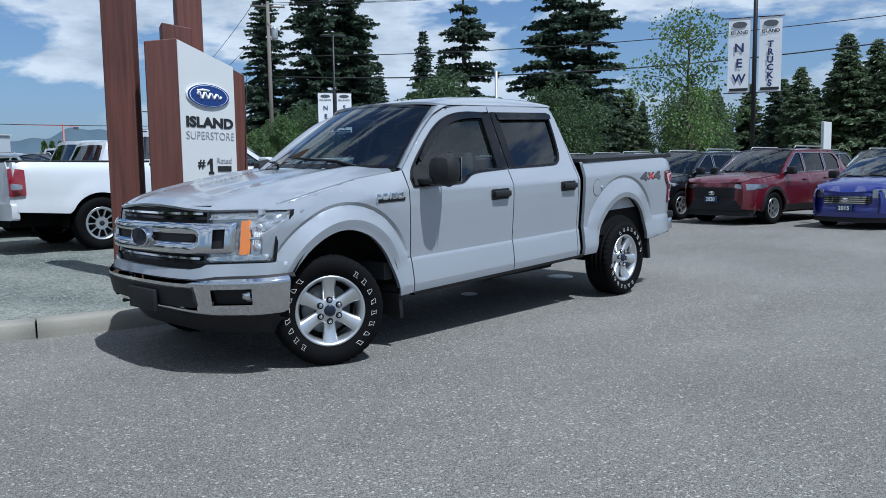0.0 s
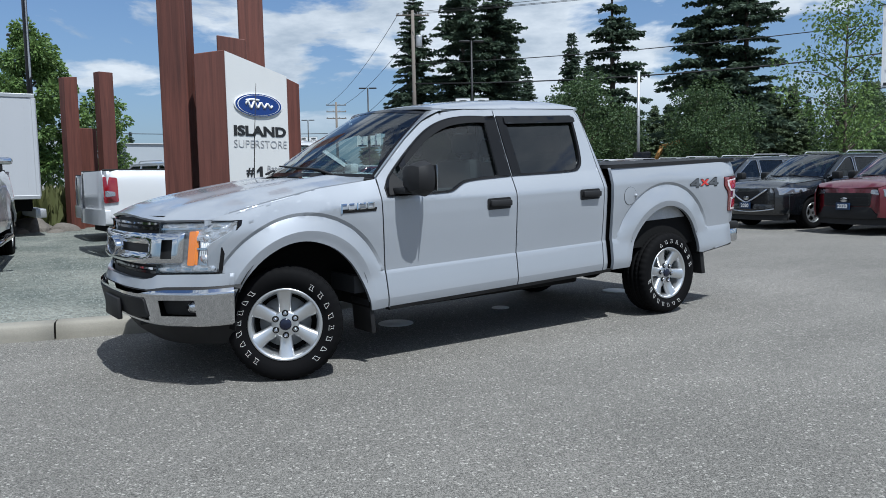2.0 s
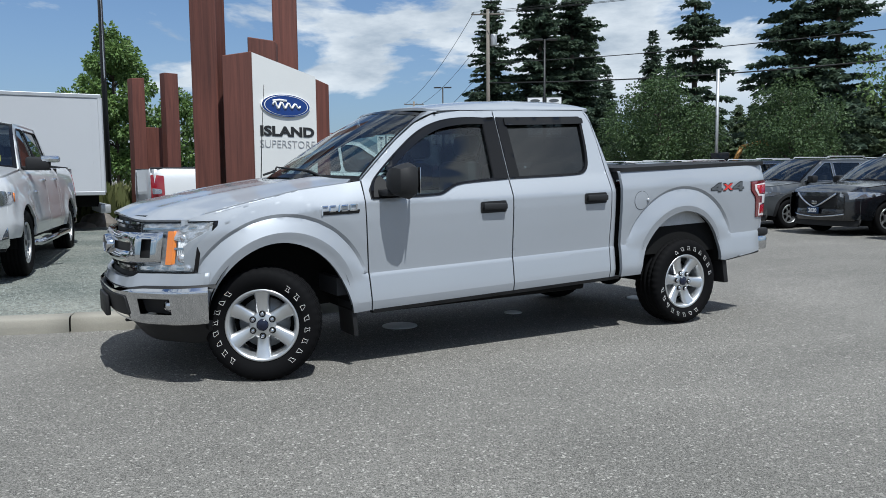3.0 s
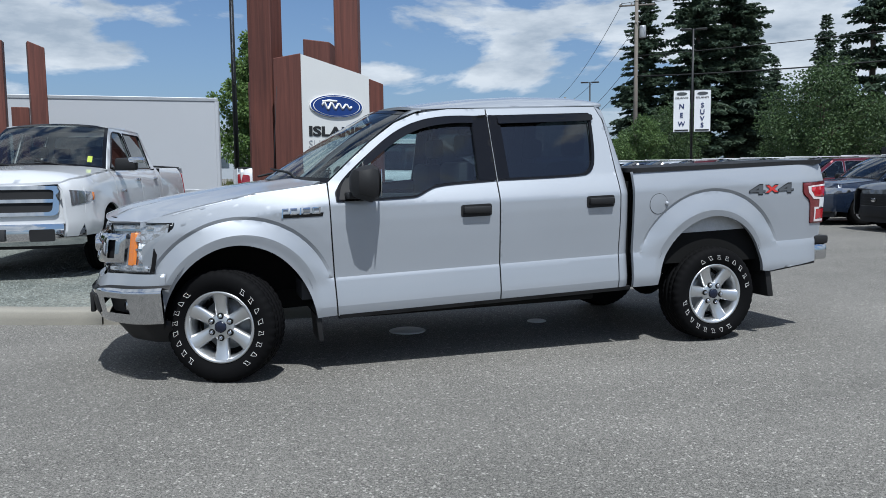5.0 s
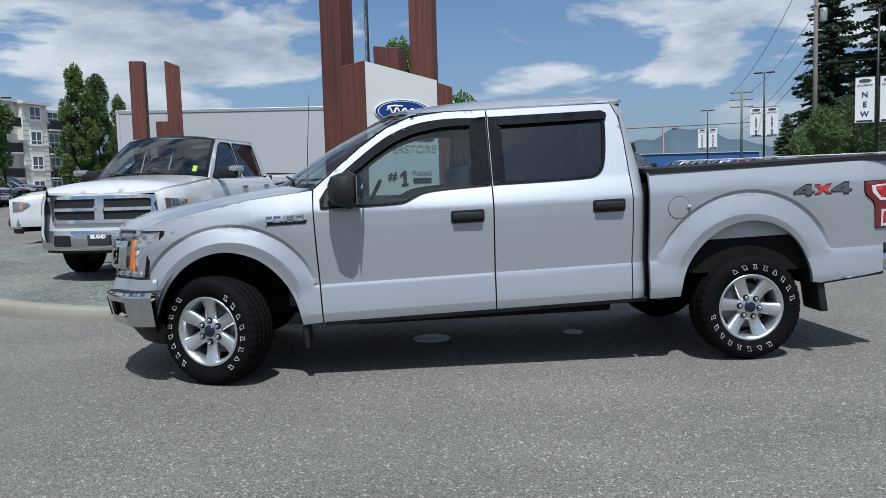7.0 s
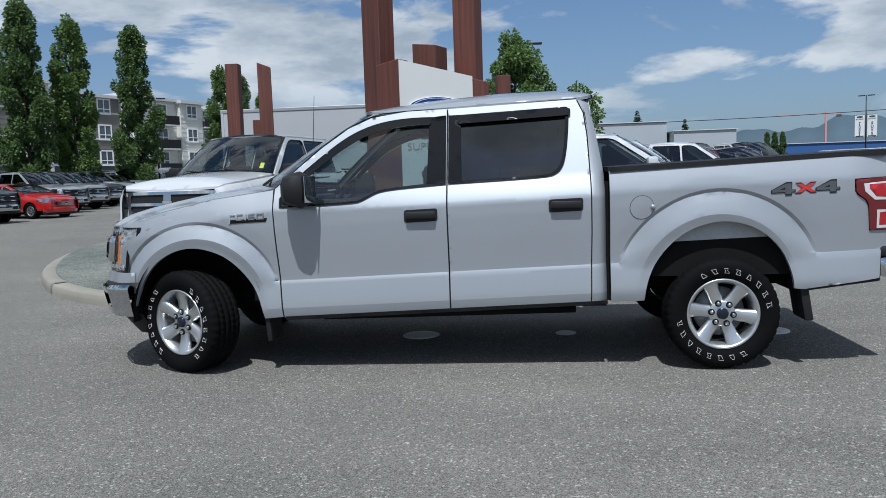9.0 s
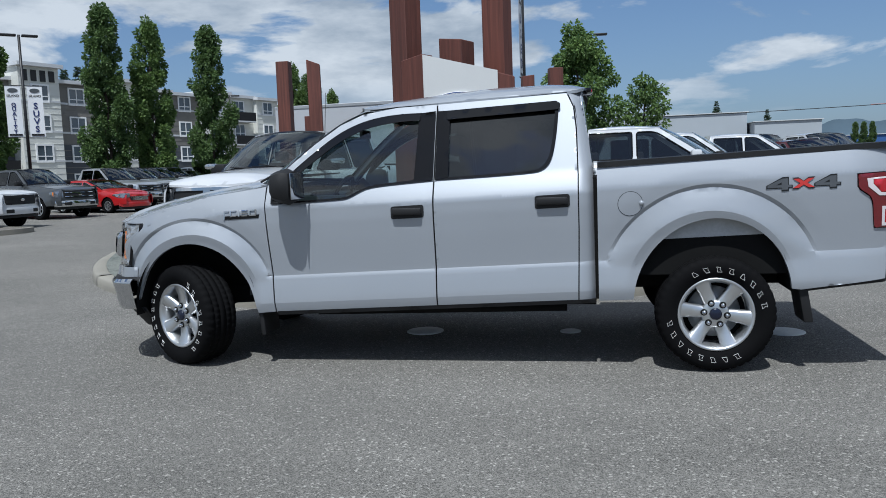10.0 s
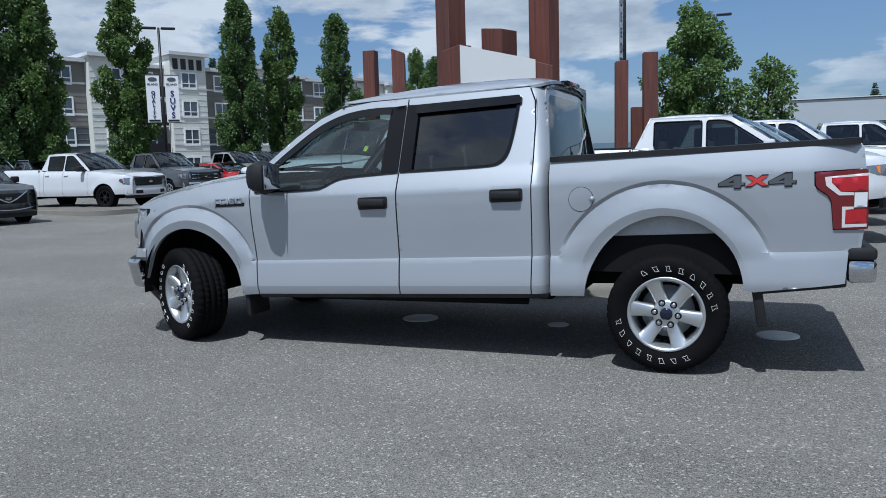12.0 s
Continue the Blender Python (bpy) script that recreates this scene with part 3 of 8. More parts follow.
    if fine:
        me = None
        for i in range(6):
            a = 2 * math.pi * i / 6 - radians(phase)
            if me is None:
                ring = part("nut_seat", lathe(B(), [(0.0, 0.0), (0.021, 0.0), (0.022, 0.006)], 14), DARK, ob, "dark nut seat")
                seat_me = ring.data
                nut = part("lug_nut", lathe(B(), [(0.0, -0.018), (0.008, -0.016), (0.013, -0.008), (0.015, 0.004), (0.015, 0.025)], 10), CHROME, ob, "chrome lug nut")
                me = nut.data
            else:
                nut = new("lug_nut", me)
                nut.parent = ob
                ring = new("nut_seat", seat_me)
                ring.parent = ob
            ring.matrix_basis = Matrix.Translation((0.071 * math.cos(a), -h + 0.0315, 0.071 * math.sin(a)))
            nut.matrix_basis = Matrix.Translation((0.071 * math.cos(a), -h + 0.030, 0.071 * math.sin(a)))
        part("brake_disc", lathe(B(), [(0.05, 0.015), (0.165, 0.015), (0.165, 0.03), (0.05, 0.03)], 32), GALV, ob, "grey steel brake disc")
        part("brake_shield", lathe(B(), [(0.0, 0.04), (rim_r * 0.86, 0.04)], 32), DARK, ob)
    else:
        part("brake_disc", lathe(B(), [(0.0, 0.0), (rim_r * 0.86, 0.0)], 20), DARK, ob)
    if lettered:
        marks = []
        wide, tall, line = 0.0158, 0.0160, 0.0016
        for lo, hi, nip, dent in ((1.0, 1.0, 0.55, 0.45), (1.0, 0.35, 0.75, 0.0), (0.6, 1.0, 0.7, -0.3), (1.0, 0.85, 0.45, 0.3)):
            out = [(-wide, -tall), (wide * lo, -tall), (wide * nip, tall * dent), (wide * hi, tall), (-wide * hi, tall), (-wide * nip, tall * dent * 0.5)]
            mid = Vector((sum(p[0] for p in out) / 6, sum(p[1] for p in out) / 6))
            inn = [tuple(Vector(p) + (mid - Vector(p)).normalized() * line * 1.5) for p in out]
            bm = sheet(B(), out, lambda u, v: (0.289 + v, -h - 0.0145 + 0.05 * abs(v), u + 0.28 * v), [inn], 0.1, (0, 0.004, 0))
            marks.append(mesh_of("letter_bar", bm, LETTER_WHITE, False))
        for start, pitch in LETTER_ARCS[lettered]:
            for i in range(8):
                lt = new("letter_bar", marks[(i * 3 + int(start)) % 4])
                lt.parent = ob
                tagged(lt, "raised white outline bar")
                lt.matrix_basis = Matrix.Rotation(-radians(start + i * pitch), 4, "Y")
    return ob


LETTER_ARCS = {1: ((134.0, 13.6), (-50.0, 14.8)), 2: ((12.0, 15.0), (191.0, 14.9))}

# ---- the silver pickup ----
RAKE = 0.033          # the body stands higher at the back
SIDE_Z = [0.36, 0.40, 0.43, 0.47, 0.492, 0.52, 0.60, 0.664, 0.684, 0.70, 0.80, 0.92, 1.05, 1.15]
SIDE_W = [0.935, 0.958, 0.970, 0.980, 0.9835, 0.982, 0.9735, 0.9655, 0.958, 0.9585, 0.966, 0.9755, 0.983, 0.982]


def shoulder(x):
    return float(np.interp(x, [-2.35, -2.0, -1.6, -1.16, 0, 1.1, 1.11, 3], [1.125, 1.205, 1.278, 1.318, 1.285, 1.285, 1.30, 1.30]))


def half_width(x, z, cab=False):
    w = float(np.interp(z, SIDE_Z, SIDE_W))
    zt = shoulder(x)
    s = min(1.0, max(0.0, (z - (zt - 0.15)) / 0.15))
    w -= float(np.interp(x, [-2.35, -1.6, -1.3, -1.12, 1.105, 1.106], [0.03, 0.062, 0.074, 0.072, 0.072, 0.045])) * s ** 1.15
    if z > zt and x < 1.105:
        w -= 0.431 * (z - zt)
    for cx, cz, ridge, lip, top in ((-1.745, 0.50, 0.605, 0.445, 0.026), (1.80, 0.46, 0.655, 0.45, 0.026)):
        r = math.hypot(x - cx, z - cz)
        fade = step01((z - 0.62) / 0.25)
        if ridge <= r < ridge + 0.10 and z < 1.22:
            w -= fade * (0.011 * max(0.0, 1 - (r - ridge) / 0.022) + 0.006 * (1 - (r - ridge) / 0.10))
        elif r < ridge:
            k = (ridge - r) / (ridge - lip - 0.065)
            w = max(w, 0.968) - 0.019 * fade + (0.019 * fade + top * (0.3 + 0.7 * fade)) * min(1.0, k) - 0.010 * step01((lip + 0.065 - r) / 0.065)
            w = min(w, 1.010)
    if x < -1.9:
        w -= 0.036 * ((-1.9 - x) / 0.3) ** 2
    if x < -2.24:
        w -= 1.6 * (-2.24 - x) ** 2
    if x > 2.6:
        w -= 0.72 * (x - 2.6) ** 2
    if cab:
        u = x - float(np.interp(z, [0.4, 1.28, 1.45, 1.62, 1.76, 1.80], [1.098, 1.092, 1.07, 1.045, 1.02, 0.99])) + 0.095
        w -= 0.10 - math.sqrt(max(0.0, 0.01 - max(0.0, u) ** 2))
    return w


def side_fn(sign, cab=False, out=0.0):
    return lambda x, z: (x, sign * (half_width(x, z, cab) + out), z + RAKE * x)


def raked(x, y, z):
    return (x, y, z + RAKE * x)


class Plan:
    """A curve in plan, mirrored, walked by its length from the middle."""

    def __init__(self, pts):
        self.y, self.x = np.array([p[0] for p in pts]), np.array([p[1] for p in pts])
        self.s = np.concatenate([[0], np.cumsum(np.hypot(np.diff(self.x), np.diff(self.y)))])

    def at(self, s, out=0.0):
        a = abs(s)
        x, y = np.interp(a, self.s, self.x), np.interp(a, self.s, self.y)
        b = max(0.0, a - 0.04), min(self.s[-1], a + 0.04)
        dx, dy = np.interp(b[1], self.s, self.x) - np.interp(b[0], self.s, self.x), np.interp(b[1], self.s, self.y) - np.interp(b[0], self.s, self.y)
        n = math.hypot(dx, dy)
        return float(x - out * dy / n), math.copysign(1, s) * float(y + out * dx / n)

    def of(self, y):
        return float(np.interp(y, self.y, self.s))


NOSE = Plan(smooth_line([(0, -2.642), (0.22, -2.638), (0.44, -2.612), (0.60, -2.568), (0.69, -2.508), (0.76, -2.442), (0.85, -2.372), (0.915, -2.30), (0.945, -2.22), (0.958, -2.13)], 5))
BUMP = Plan(smooth_line([(0, -2.690), (0.3, -2.682), (0.5, -2.652), (0.62, -2.612), (0.70, -2.565), (0.80, -2.495), (0.90, -2.415), (0.965, -2.31), (1.0, -2.19)], 5))


def nose_fn(out=0.0):
    def fn(s, z):
        x, y = NOSE.at(s, out)
        return raked(x + 0.13 * (z - 0.85), y, z)
    return fn


def bump_fn(out=0.0):
    def fn(s, z):
        x, y = BUMP.at(s, out + 0.026 - 0.20 * max(0.0, 0.69 - z) - 0.9 * max(0.0, z - 0.685))
        return raked(x, y, z)
    return fn


def both(outline):
    return [(-u, v) for u, v in outline]


def glass_base(y):
    q = abs(y) / 0.88
    return Vector((-1.50 + 0.44 * q ** 2.2, y, 1.352 - 0.045 * q ** 2))


def glass_head(y):
    q = abs(y) / 0.655
    return Vector((-0.66 + 0.15 * q ** 2.2, y, 1.838 - 0.058 * q ** 2))


def screen_fn(out=0.0):
    def fn(a, b):
        p = glass_base(a * 0.85).lerp(glass_head(a * 0.635), b)
        p += Vector((-0.55, 0, 0.8)) * (0.03 * 4 * b * (1 - b) * 0.6 + out)
        return raked(*p)
    return fn


def hood_front(y):
    return float(np.interp(abs(y), NOSE.y, NOSE.x)) + 0.034


def hood_side(x):
    """Half the hood's width, up to the fender's edge."""
    return half_width(x, shoulder(x) - 0.004) - 0.007


def hood_z(x, y):
    zc = float(np.interp(x, [-2.62, -2.5, -2.38, -2.2, -1.8, -1.4], [1.195, 1.216, 1.236, 1.264, 1.318, 1.36]))
    q = min(1.0, abs(y) / (hood_side(x) + 0.002))
    z = zc - (zc - shoulder(x)) * q ** 2.6
    z += 0.014 * math.exp(-((abs(y) - 0.60) / 0.09) ** 2) - 0.008 * math.exp(-((abs(y) - 0.40) / 0.10) ** 2)
    edge = 1.164 - 0.042 * q ** 2
    f = min(1.0, max(0.0, (x - hood_front(y)) / 0.20))
    return edge + (z - edge) * (1 - (1 - f) ** 2.4) if x < -2.2 or q < 0.97 else z


def roof_z(x, y):
    zc = float(np.interp(x, [-0.68, -0.5, -0.3, 0.0, 0.4, 0.8, 0.95, 1.06], [1.835, 1.862, 1.885, 1.908, 1.92, 1.908, 1.89, 1.855]))
    q = min(1.0, abs(y) / 0.70)
    return 1.798 + (zc - 1.798) * max(0.0, 1 - q ** 3.2) ** 0.78


WINDOW_1 = [(-1.112, 1.187), (-0.60, 1.187), (-0.545, 1.197), (-0.455, 1.243), (-0.40, 1.257), (-0.30, 1.266), (0.030, 1.276), (0.030, 1.742), (-0.20, 1.755), (-0.40, 1.742), (-0.56, 1.70), (-0.70, 1.63), (-0.86, 1.51), (-1.0, 1.395), (-1.085, 1.315), (-1.118, 1.25)]
PANE_1 = [(-1.10, 1.20), (-0.60, 1.20), (-0.545, 1.21), (-0.455, 1.256), (-0.40, 1.270), (-0.30, 1.279), (-0.098, 1.288), (-0.085, 1.732), (-0.20, 1.742), (-0.40, 1.729), (-0.555, 1.688), (-0.695, 1.618), (-0.855, 1.498), (-0.995, 1.383), (-1.075, 1.305)]
WINDOW_2 = [(0.052, 1.277)] + [(0.70, 1.279), (0.775, 1.295), (0.825, 1.345), (0.85, 1.45), (0.868, 1.60), (0.875, 1.735), (0.86, 1.752), (0.052, 1.748)]
PANE_2 = [(0.135, 1.291), (0.69, 1.293), (0.755, 1.307), (0.802, 1.352), (0.828, 1.45), (0.845, 1.60), (0.853, 1.725), (0.13, 1.725)]


def softened(poly, limit=48.0, tight=0.012):
    """A polygon whose gentle corners become curves and whose sharp ones get a small radius."""
    out = []
    for i, b in enumerate(poly):
        a, b, c = Vector(poly[i - 1]), Vector(b), Vector(poly[(i + 1) % len(poly)])
        turn = math.degrees((b - a).angle(c - b))
        k = 0.5 if turn < limit else 0.0
        d1, d2 = (max(k * (q - b).length, 0.0) if k else min(tight, 0.4 * (q - b).length) for q in (a, c))
        p, q = b + (a - b).normalized() * d1, b + (c - b).normalized() * d2
        for j in range(4):
            t = j / 4 + 0.06
            out.append(tuple((1 - t) ** 2 * p + 2 * t * (1 - t) * b + t * t * q))
    return out


WINDOW_1, PANE_1, WINDOW_2, PANE_2 = (softened(p) for p in (WINDOW_1, PANE_1, WINDOW_2, PANE_2))
FRONT_ARCH = [(-1.258, 0.425), (-1.285, 0.54), (-1.335, 0.66), (-1.42, 0.78), (-1.53, 0.875), (-1.66, 0.93), (-1.78, 0.945), (-1.90, 0.922), (-2.02, 0.857), (-2.12, 0.755), (-2.185, 0.64), (-2.215, 0.55)]
REAR_ARCH = [(2.285, 0.46), (2.27, 0.56), (2.225, 0.68), (2.14, 0.79), (2.02, 0.876), (1.88, 0.918), (1.75, 0.915), (1.61, 0.868), (1.49, 0.775), (1.405, 0.66), (1.355, 0.54), (1.335, 0.425)]
TAIL = [(2.650, 1.138), (2.925, 1.142), (2.935, 0.802), (2.752, 0.81), (2.738, 0.97), (2.722, 1.005), (2.668, 1.045), (2.655, 1.065)]




def arcs(cx, cz, ridge, a0, a1):
    return [make_arc(cx, cz, q, a0, a1) for q in (ridge + 0.022, ridge, 0.445 + 0.065)]


def along_shoulder(x0, x1, n=24):
    return [[(x, shoulder(x) - d) for x in np.linspace(x0, x1, n)] for d in (0.15, 0.125, 0.10, 0.08, 0.062, 0.045, 0.03, 0.018, 0.011)]


FENDER_LINES = along_shoulder(-2.1, -1.18)
FENDER_FOLDS = arcs(-1.745, 0.50, 0.605, 18, 162)
DOOR_LINES = along_shoulder(-1.15, 0.03)[:5] + [[(-1.128, z), (0.034, z)] for z in (0.508, 0.664, 0.702)]
DOOR_LINES_2 = along_shoulder(0.055, 0.99)[:5] + [[(0.055, z), (0.985, z)] for z in (0.508, 0.664, 0.702)]
BED_LINES = along_shoulder(1.13, 2.86)
BED_FOLDS = arcs(1.80, 0.46, 0.655, 19, 161)


def build_pickup():
    truck = thing("pickup_truck", "clean silver four-door pickup on asphalt with turned front wheels", "pickup truck")
    IN = 0.022
    for sign in (-1, 1):
        turn_in = Vector((0, -sign * 0.03, 0))
        fn = side_fn(sign)
        fender = [(-1.172, 1.312), (-1.168, 1.2), (-1.158, 0.95), (-1.128, 0.43)] + smooth_line(FRONT_ARCH, 3) + [(-2.225, 0.70), (-2.228, 0.79), (-2.335, 0.80), (-2.335, 0.960), (-2.310, 0.985), (-2.19, 1.055), (-2.178, 1.11)] + [(x, shoulder(x) - 0.006) for x in (-2.34, -2.2, -2.1, -2.0, -1.9, -1.8, -1.7, -1.6, -1.5, -1.4, -1.3)]
        bm = sheet(B(), fender, fn, step=0.024, rim=lambda x, z: Vector((0, 0, -0.035)) if z > shoulder(x) - 0.012 else turn_in, lines=FENDER_LINES, folds=FENDER_FOLDS + [[(-1.24, 0.684), (-1.135, 0.684)], [(-1.24, 0.492), (-1.135, 0.492)]])
        part("front_fender", bm, SILVER, truck, "silver front fender", "auto", 33)
        door = [(-1.118, 0.425), (0.040, 0.428), (0.036, 1.0), (0.034, 1.797), (-0.25, 1.800), (-0.50, 1.772), (-0.66, 1.707), (-0.84, 1.585), (-1.0, 1.455), (-1.160, 1.318), (-1.160, 1.2), (-1.148, 0.95)]
        bm = sheet(B(), door, fn, [WINDOW_1], 0.02, turn_in, DOOR_LINES, [[(-1.132, 0.684), (0.038, 0.684)], [(-1.132, 0.492), (0.038, 0.492)]])
        d1 = part("front_door", bm, SILVER, truck, "silver front door", "auto", 33)
        door2 = [(0.050, 0.428), (0.985, 0.432), (0.995, 0.9), (0.995, 1.25), (0.985, 1.55), (0.968, 1.70), (0.925, 1.797), (0.044, 1.797), (0.046, 1.0)]
        bm = sheet(B(), door2, fn, [WINDOW_2], 0.02, turn_in, DOOR_LINES_2, [[(0.051, 0.684), (0.989, 0.684)], [(0.051, 0.492), (0.989, 0.492)]])
        d2 = part("rear_door", bm, SILVER, truck, "silver rear door", "auto", 33)
        corner = [(0.993, 0.432), (1.098, 0.435), (1.092, 1.28), (1.07, 1.45), (1.045, 1.62), (1.02, 1.76), (0.99, 1.797), (0.935, 1.797), (0.977, 1.70), (0.994, 1.55), (1.003, 1.25), (1.003, 0.9)]
        bm = sheet(B(), corner, side_fn(sign, True), step=0.013, rim=turn_in, folds=[[(1.0, 0.684), (1.095, 0.684)], [(1.0, 0.492), (1.095, 0.492)]])
        part("cab_corner", bm, SILVER, truck, "", "auto", 33)
        bed = [(1.118, 0.425), (1.335, 0.425)] + smooth_line(REAR_ARCH, 3)[::-1][1:] + [(2.34, 0.452), (2.82, 0.497), (2.835, 0.665), (2.90, 0.67), (2.915, 0.80), (2.750, 0.806), (2.735, 0.968), (2.718, 1.001), (2.664, 1.041), (2.648, 1.064), (2.646, 1.143), (2.915, 1.147), (2.905, 1.26), (2.88, 1.296), (1.118, 1.292)]
        bm = sheet(B(), bed, fn, step=0.024, rim=turn_in, lines=BED_LINES, folds=BED_FOLDS + [[(1.12, 0.684), (1.20, 0.684)], [(2.37, 0.684), (2.83, 0.684)]])
        part("bed_side", bm, SILVER, truck, "silver cargo bed side", "auto", 33)
        bm = box(B(), 2.34, 2.83, sign * 0.88, sign * 0.945, 0.43, 0.50, 0.01)
        for v in bm.verts:
            v.co.z += RAKE * v.co.x + 0.045 * (v.co.x - 2.34) / 0.49
        part("lower_strip", bm, BLACK, truck, "black lower strip")
        # dark strips just under the door gaps stand in for the shade there
        for seam in ([(-1.166, 1.31), (-1.164, 1.2), (-1.153, 0.95), (-1.123, 0.435)], [(0.045, 0.435), (0.041, 1.0), (0.039, 1.79)], [(0.989, 0.438), (0.999, 0.9), (0.999, 1.25), (0.99, 1.55), (0.9725, 1.70), (0.94, 1.78)]):
            strip = [(x - 0.011, z) for x, z in seam] + [(x + 0.011, z) for x, z in seam[::-1]]
            part("door_seal", sheet(B(), strip, side_fn(sign, False, -0.009), step=0.05), DARK, truck, "dark strip for the shade in a door gap")
        # black strip added as the shadow line below the sill; covers edge glints
        part("rocker_trim", sheet(B(), [(-1.112, 0.404), (1.096, 0.410), (1.096, 0.437), (-1.112, 0.432)], side_fn(sign, False, 0.002), step=0.05, rim=(0, -sign * 0.06, 0)), BLACK, truck, "black strip for the shadow line under the sill")
        # window surrounds, panes and wind deflectors
        trim = lambda o: side_fn(sign, False, o)
        for door_ob, win, pane, tint, deflect in ((d1, WINDOW_1, PANE_1, GLASS, [(-0.97, 1.395), (-0.86, 1.495), (-0.70, 1.618), (-0.55, 1.692), (-0.40, 1.732), (-0.20, 1.745), (-0.075, 1.735), (-0.075, 1.694), (-0.20, 1.700), (-0.40, 1.683), (-0.535, 1.645), (-0.675, 1.575), (-0.835, 1.460), (-0.958, 1.362)]), (d2, WINDOW_2, PANE_2, TINTED, [(0.115, 1.742), (0.85, 1.748), (0.885, 1.735), (0.885, 1.695), (0.85, 1.690), (0.115, 1.685)])):
            part("window_trim", sheet(B(), [(x, z) for x, z in win], trim(0.010), [pane], 0.014, (0, -sign * 0.02, 0)), GLOSS_BLACK, door_ob, "gloss black window surround")
            part("window_pane", sheet(B(), pane, trim(-0.012), step=0.05), tint, door_ob, "tinted side window")
            part("wind_deflector", sheet(B(), softened(deflect), trim(0.022), step=0.04, rim=(0, -sign * 0.02, 0)), SMOKE, door_ob, "smoked acrylic wind deflector")
        part("pillar_trim", sheet(B(), [(-0.094, 1.2895), (0.0335, 1.2775), (0.0318, 1.752), (-0.078, 1.746)], trim(0.0125), step=0.03, rim=(0, -sign * 0.004, 0)), GLOSS_BLACK, d1, "gloss black pillar trim")
        part("pillar_trim", sheet(B(), [(0.0485, 1.2775), (0.136, 1.2915), (0.131, 1.748), (0.0465, 1.750)], trim(0.0125), step=0.03, rim=(0, -sign * 0.004, 0)), GLOSS_BLACK, d2, "gloss black pillar trim")
        # door handles
        for door_ob, x0, x1, zc in ((d1, -0.252, -0.024, 1.077), (d2, 0.718, 0.944, 1.088)):
            hx = (x0 + x1) / 2
            w = half_width(hx, zc)
            bm = sheet(B(), rounded([(x0, zc - 0.043), (x1, zc - 0.043), (x1, zc + 0.043), (x0, zc + 0.043)], 0.02), side_fn(sign, False, 0.004), step=0.03, rim=(0, -sign * 0.01, 0))
            part("handle_recess", bm, BLACK, door_ob)
            bm = box(B(), x0 + 0.012, x1 - 0.012, w + 0.012, w + 0.042, zc - 0.020, zc + 0.028, 0.012)
            bmesh.ops.transform(bm, matrix=Matrix.Diagonal((1, sign, 1, 1)) @ Matrix.Translation((0, 0, RAKE * hx)), verts=bm.verts)
            part("door_handle", bm, BLACK, door_ob, "black plastic door handle")
        # mirror
        bm = box(B(), -1.075, -0.825, 1.040, 1.240, 1.172, 1.430, 0.085)
        bmesh.ops.transform(bm, matrix=Matrix.Diagonal((1, sign, 1, 1)) @ Matrix.Translation((0, 0, RAKE * -0.95)), verts=bm.verts)
        for v in bm.verts:
            out = (abs(v.co.y) - 1.045) / 0.217
            if v.co.x < -0.95:
                v.co.z = 1.29 + (v.co.z - 1.29) * 0.86
            v.co.x = -0.94 + (v.co.x + 0.94) * (1 - 0.45 * out)
            v.co.z = 1.30 + (v.co.z - 1.30) * (1 - 0.12 * out)
        mir = part("side_mirror", bm, BLACK, truck, "black side mirror")
        bm = box(B(), -0.828, -0.821, 1.072, 1.215, 1.218, 1.392, 0.002)
        bmesh.ops.transform(bm, matrix=Matrix.Diagonal((1, sign, 1, 1)) @ Matrix.Translation((0, 0, RAKE * -0.95)), verts=bm.verts)
        for v in bm.verts:
            out = (abs(v.co.y) - 1.045) / 0.217
            v.co.x = -0.94 + (v.co.x + 0.94) * (1 - 0.45 * out)
        part("mirror_glass", bm, CHROME, mir)
        bm = sheet(B(), [(-1.118, 1.19), (-0.955, 1.19), (-0.945, 1.26), (-1.02, 1.345), (-1.09, 1.30), (-1.122, 1.25)], trim(0.008), step=0.03, rim=(0, -sign * 0.02, 0))
        box(bm, -1.06, -0.93, sign * 0.93, sign * 1.10, 1.17, 1.215, 0.015)
        part("mirror_base", bm, BLACK, mir)
        # badge, as plain bars
        badge = part("badge_plate", sheet(B(), [(-1.478, 1.100), (-1.212, 1.100), (-1.205, 1.125), (-1.465, 1.125)], trim(0.004), step=0.03, rim=(0, -sign * 0.004, 0)), GLOSS_BLACK, truck, "black and chrome badge bars")
        for x0, x1, z0, z1 in ((-1.478, -1.468, 1.10, 1.162), (-1.468, -1.435, 1.152, 1.162), (-1.425, -1.38, 1.118, 1.126), (-1.425, -1.417, 1.126, 1.162), (-1.417, -1.38, 1.154, 1.162), (-1.362, -1.352, 1.118, 1.162), (-1.338, -1.295, 1.118, 1.126), (-1.338, -1.295, 1.136, 1.143), (-1.338, -1.295, 1.154, 1.162), (-1.28, -1.228, 1.118, 1.126), (-1.28, -1.228, 1.154, 1.162), (-1.28, -1.271, 1.118, 1.162), (-1.237, -1.228, 1.118, 1.162)):
            bm = sheet(B(), [(x0, z0), (x1, z0), (x1 + 0.004, z1), (x0 + 0.004, z1)], trim(0.008), step=0.05, rim=(0, -sign * 0.006, 0))
            part("badge_bar", bm, CHROME, badge, "chrome bar")
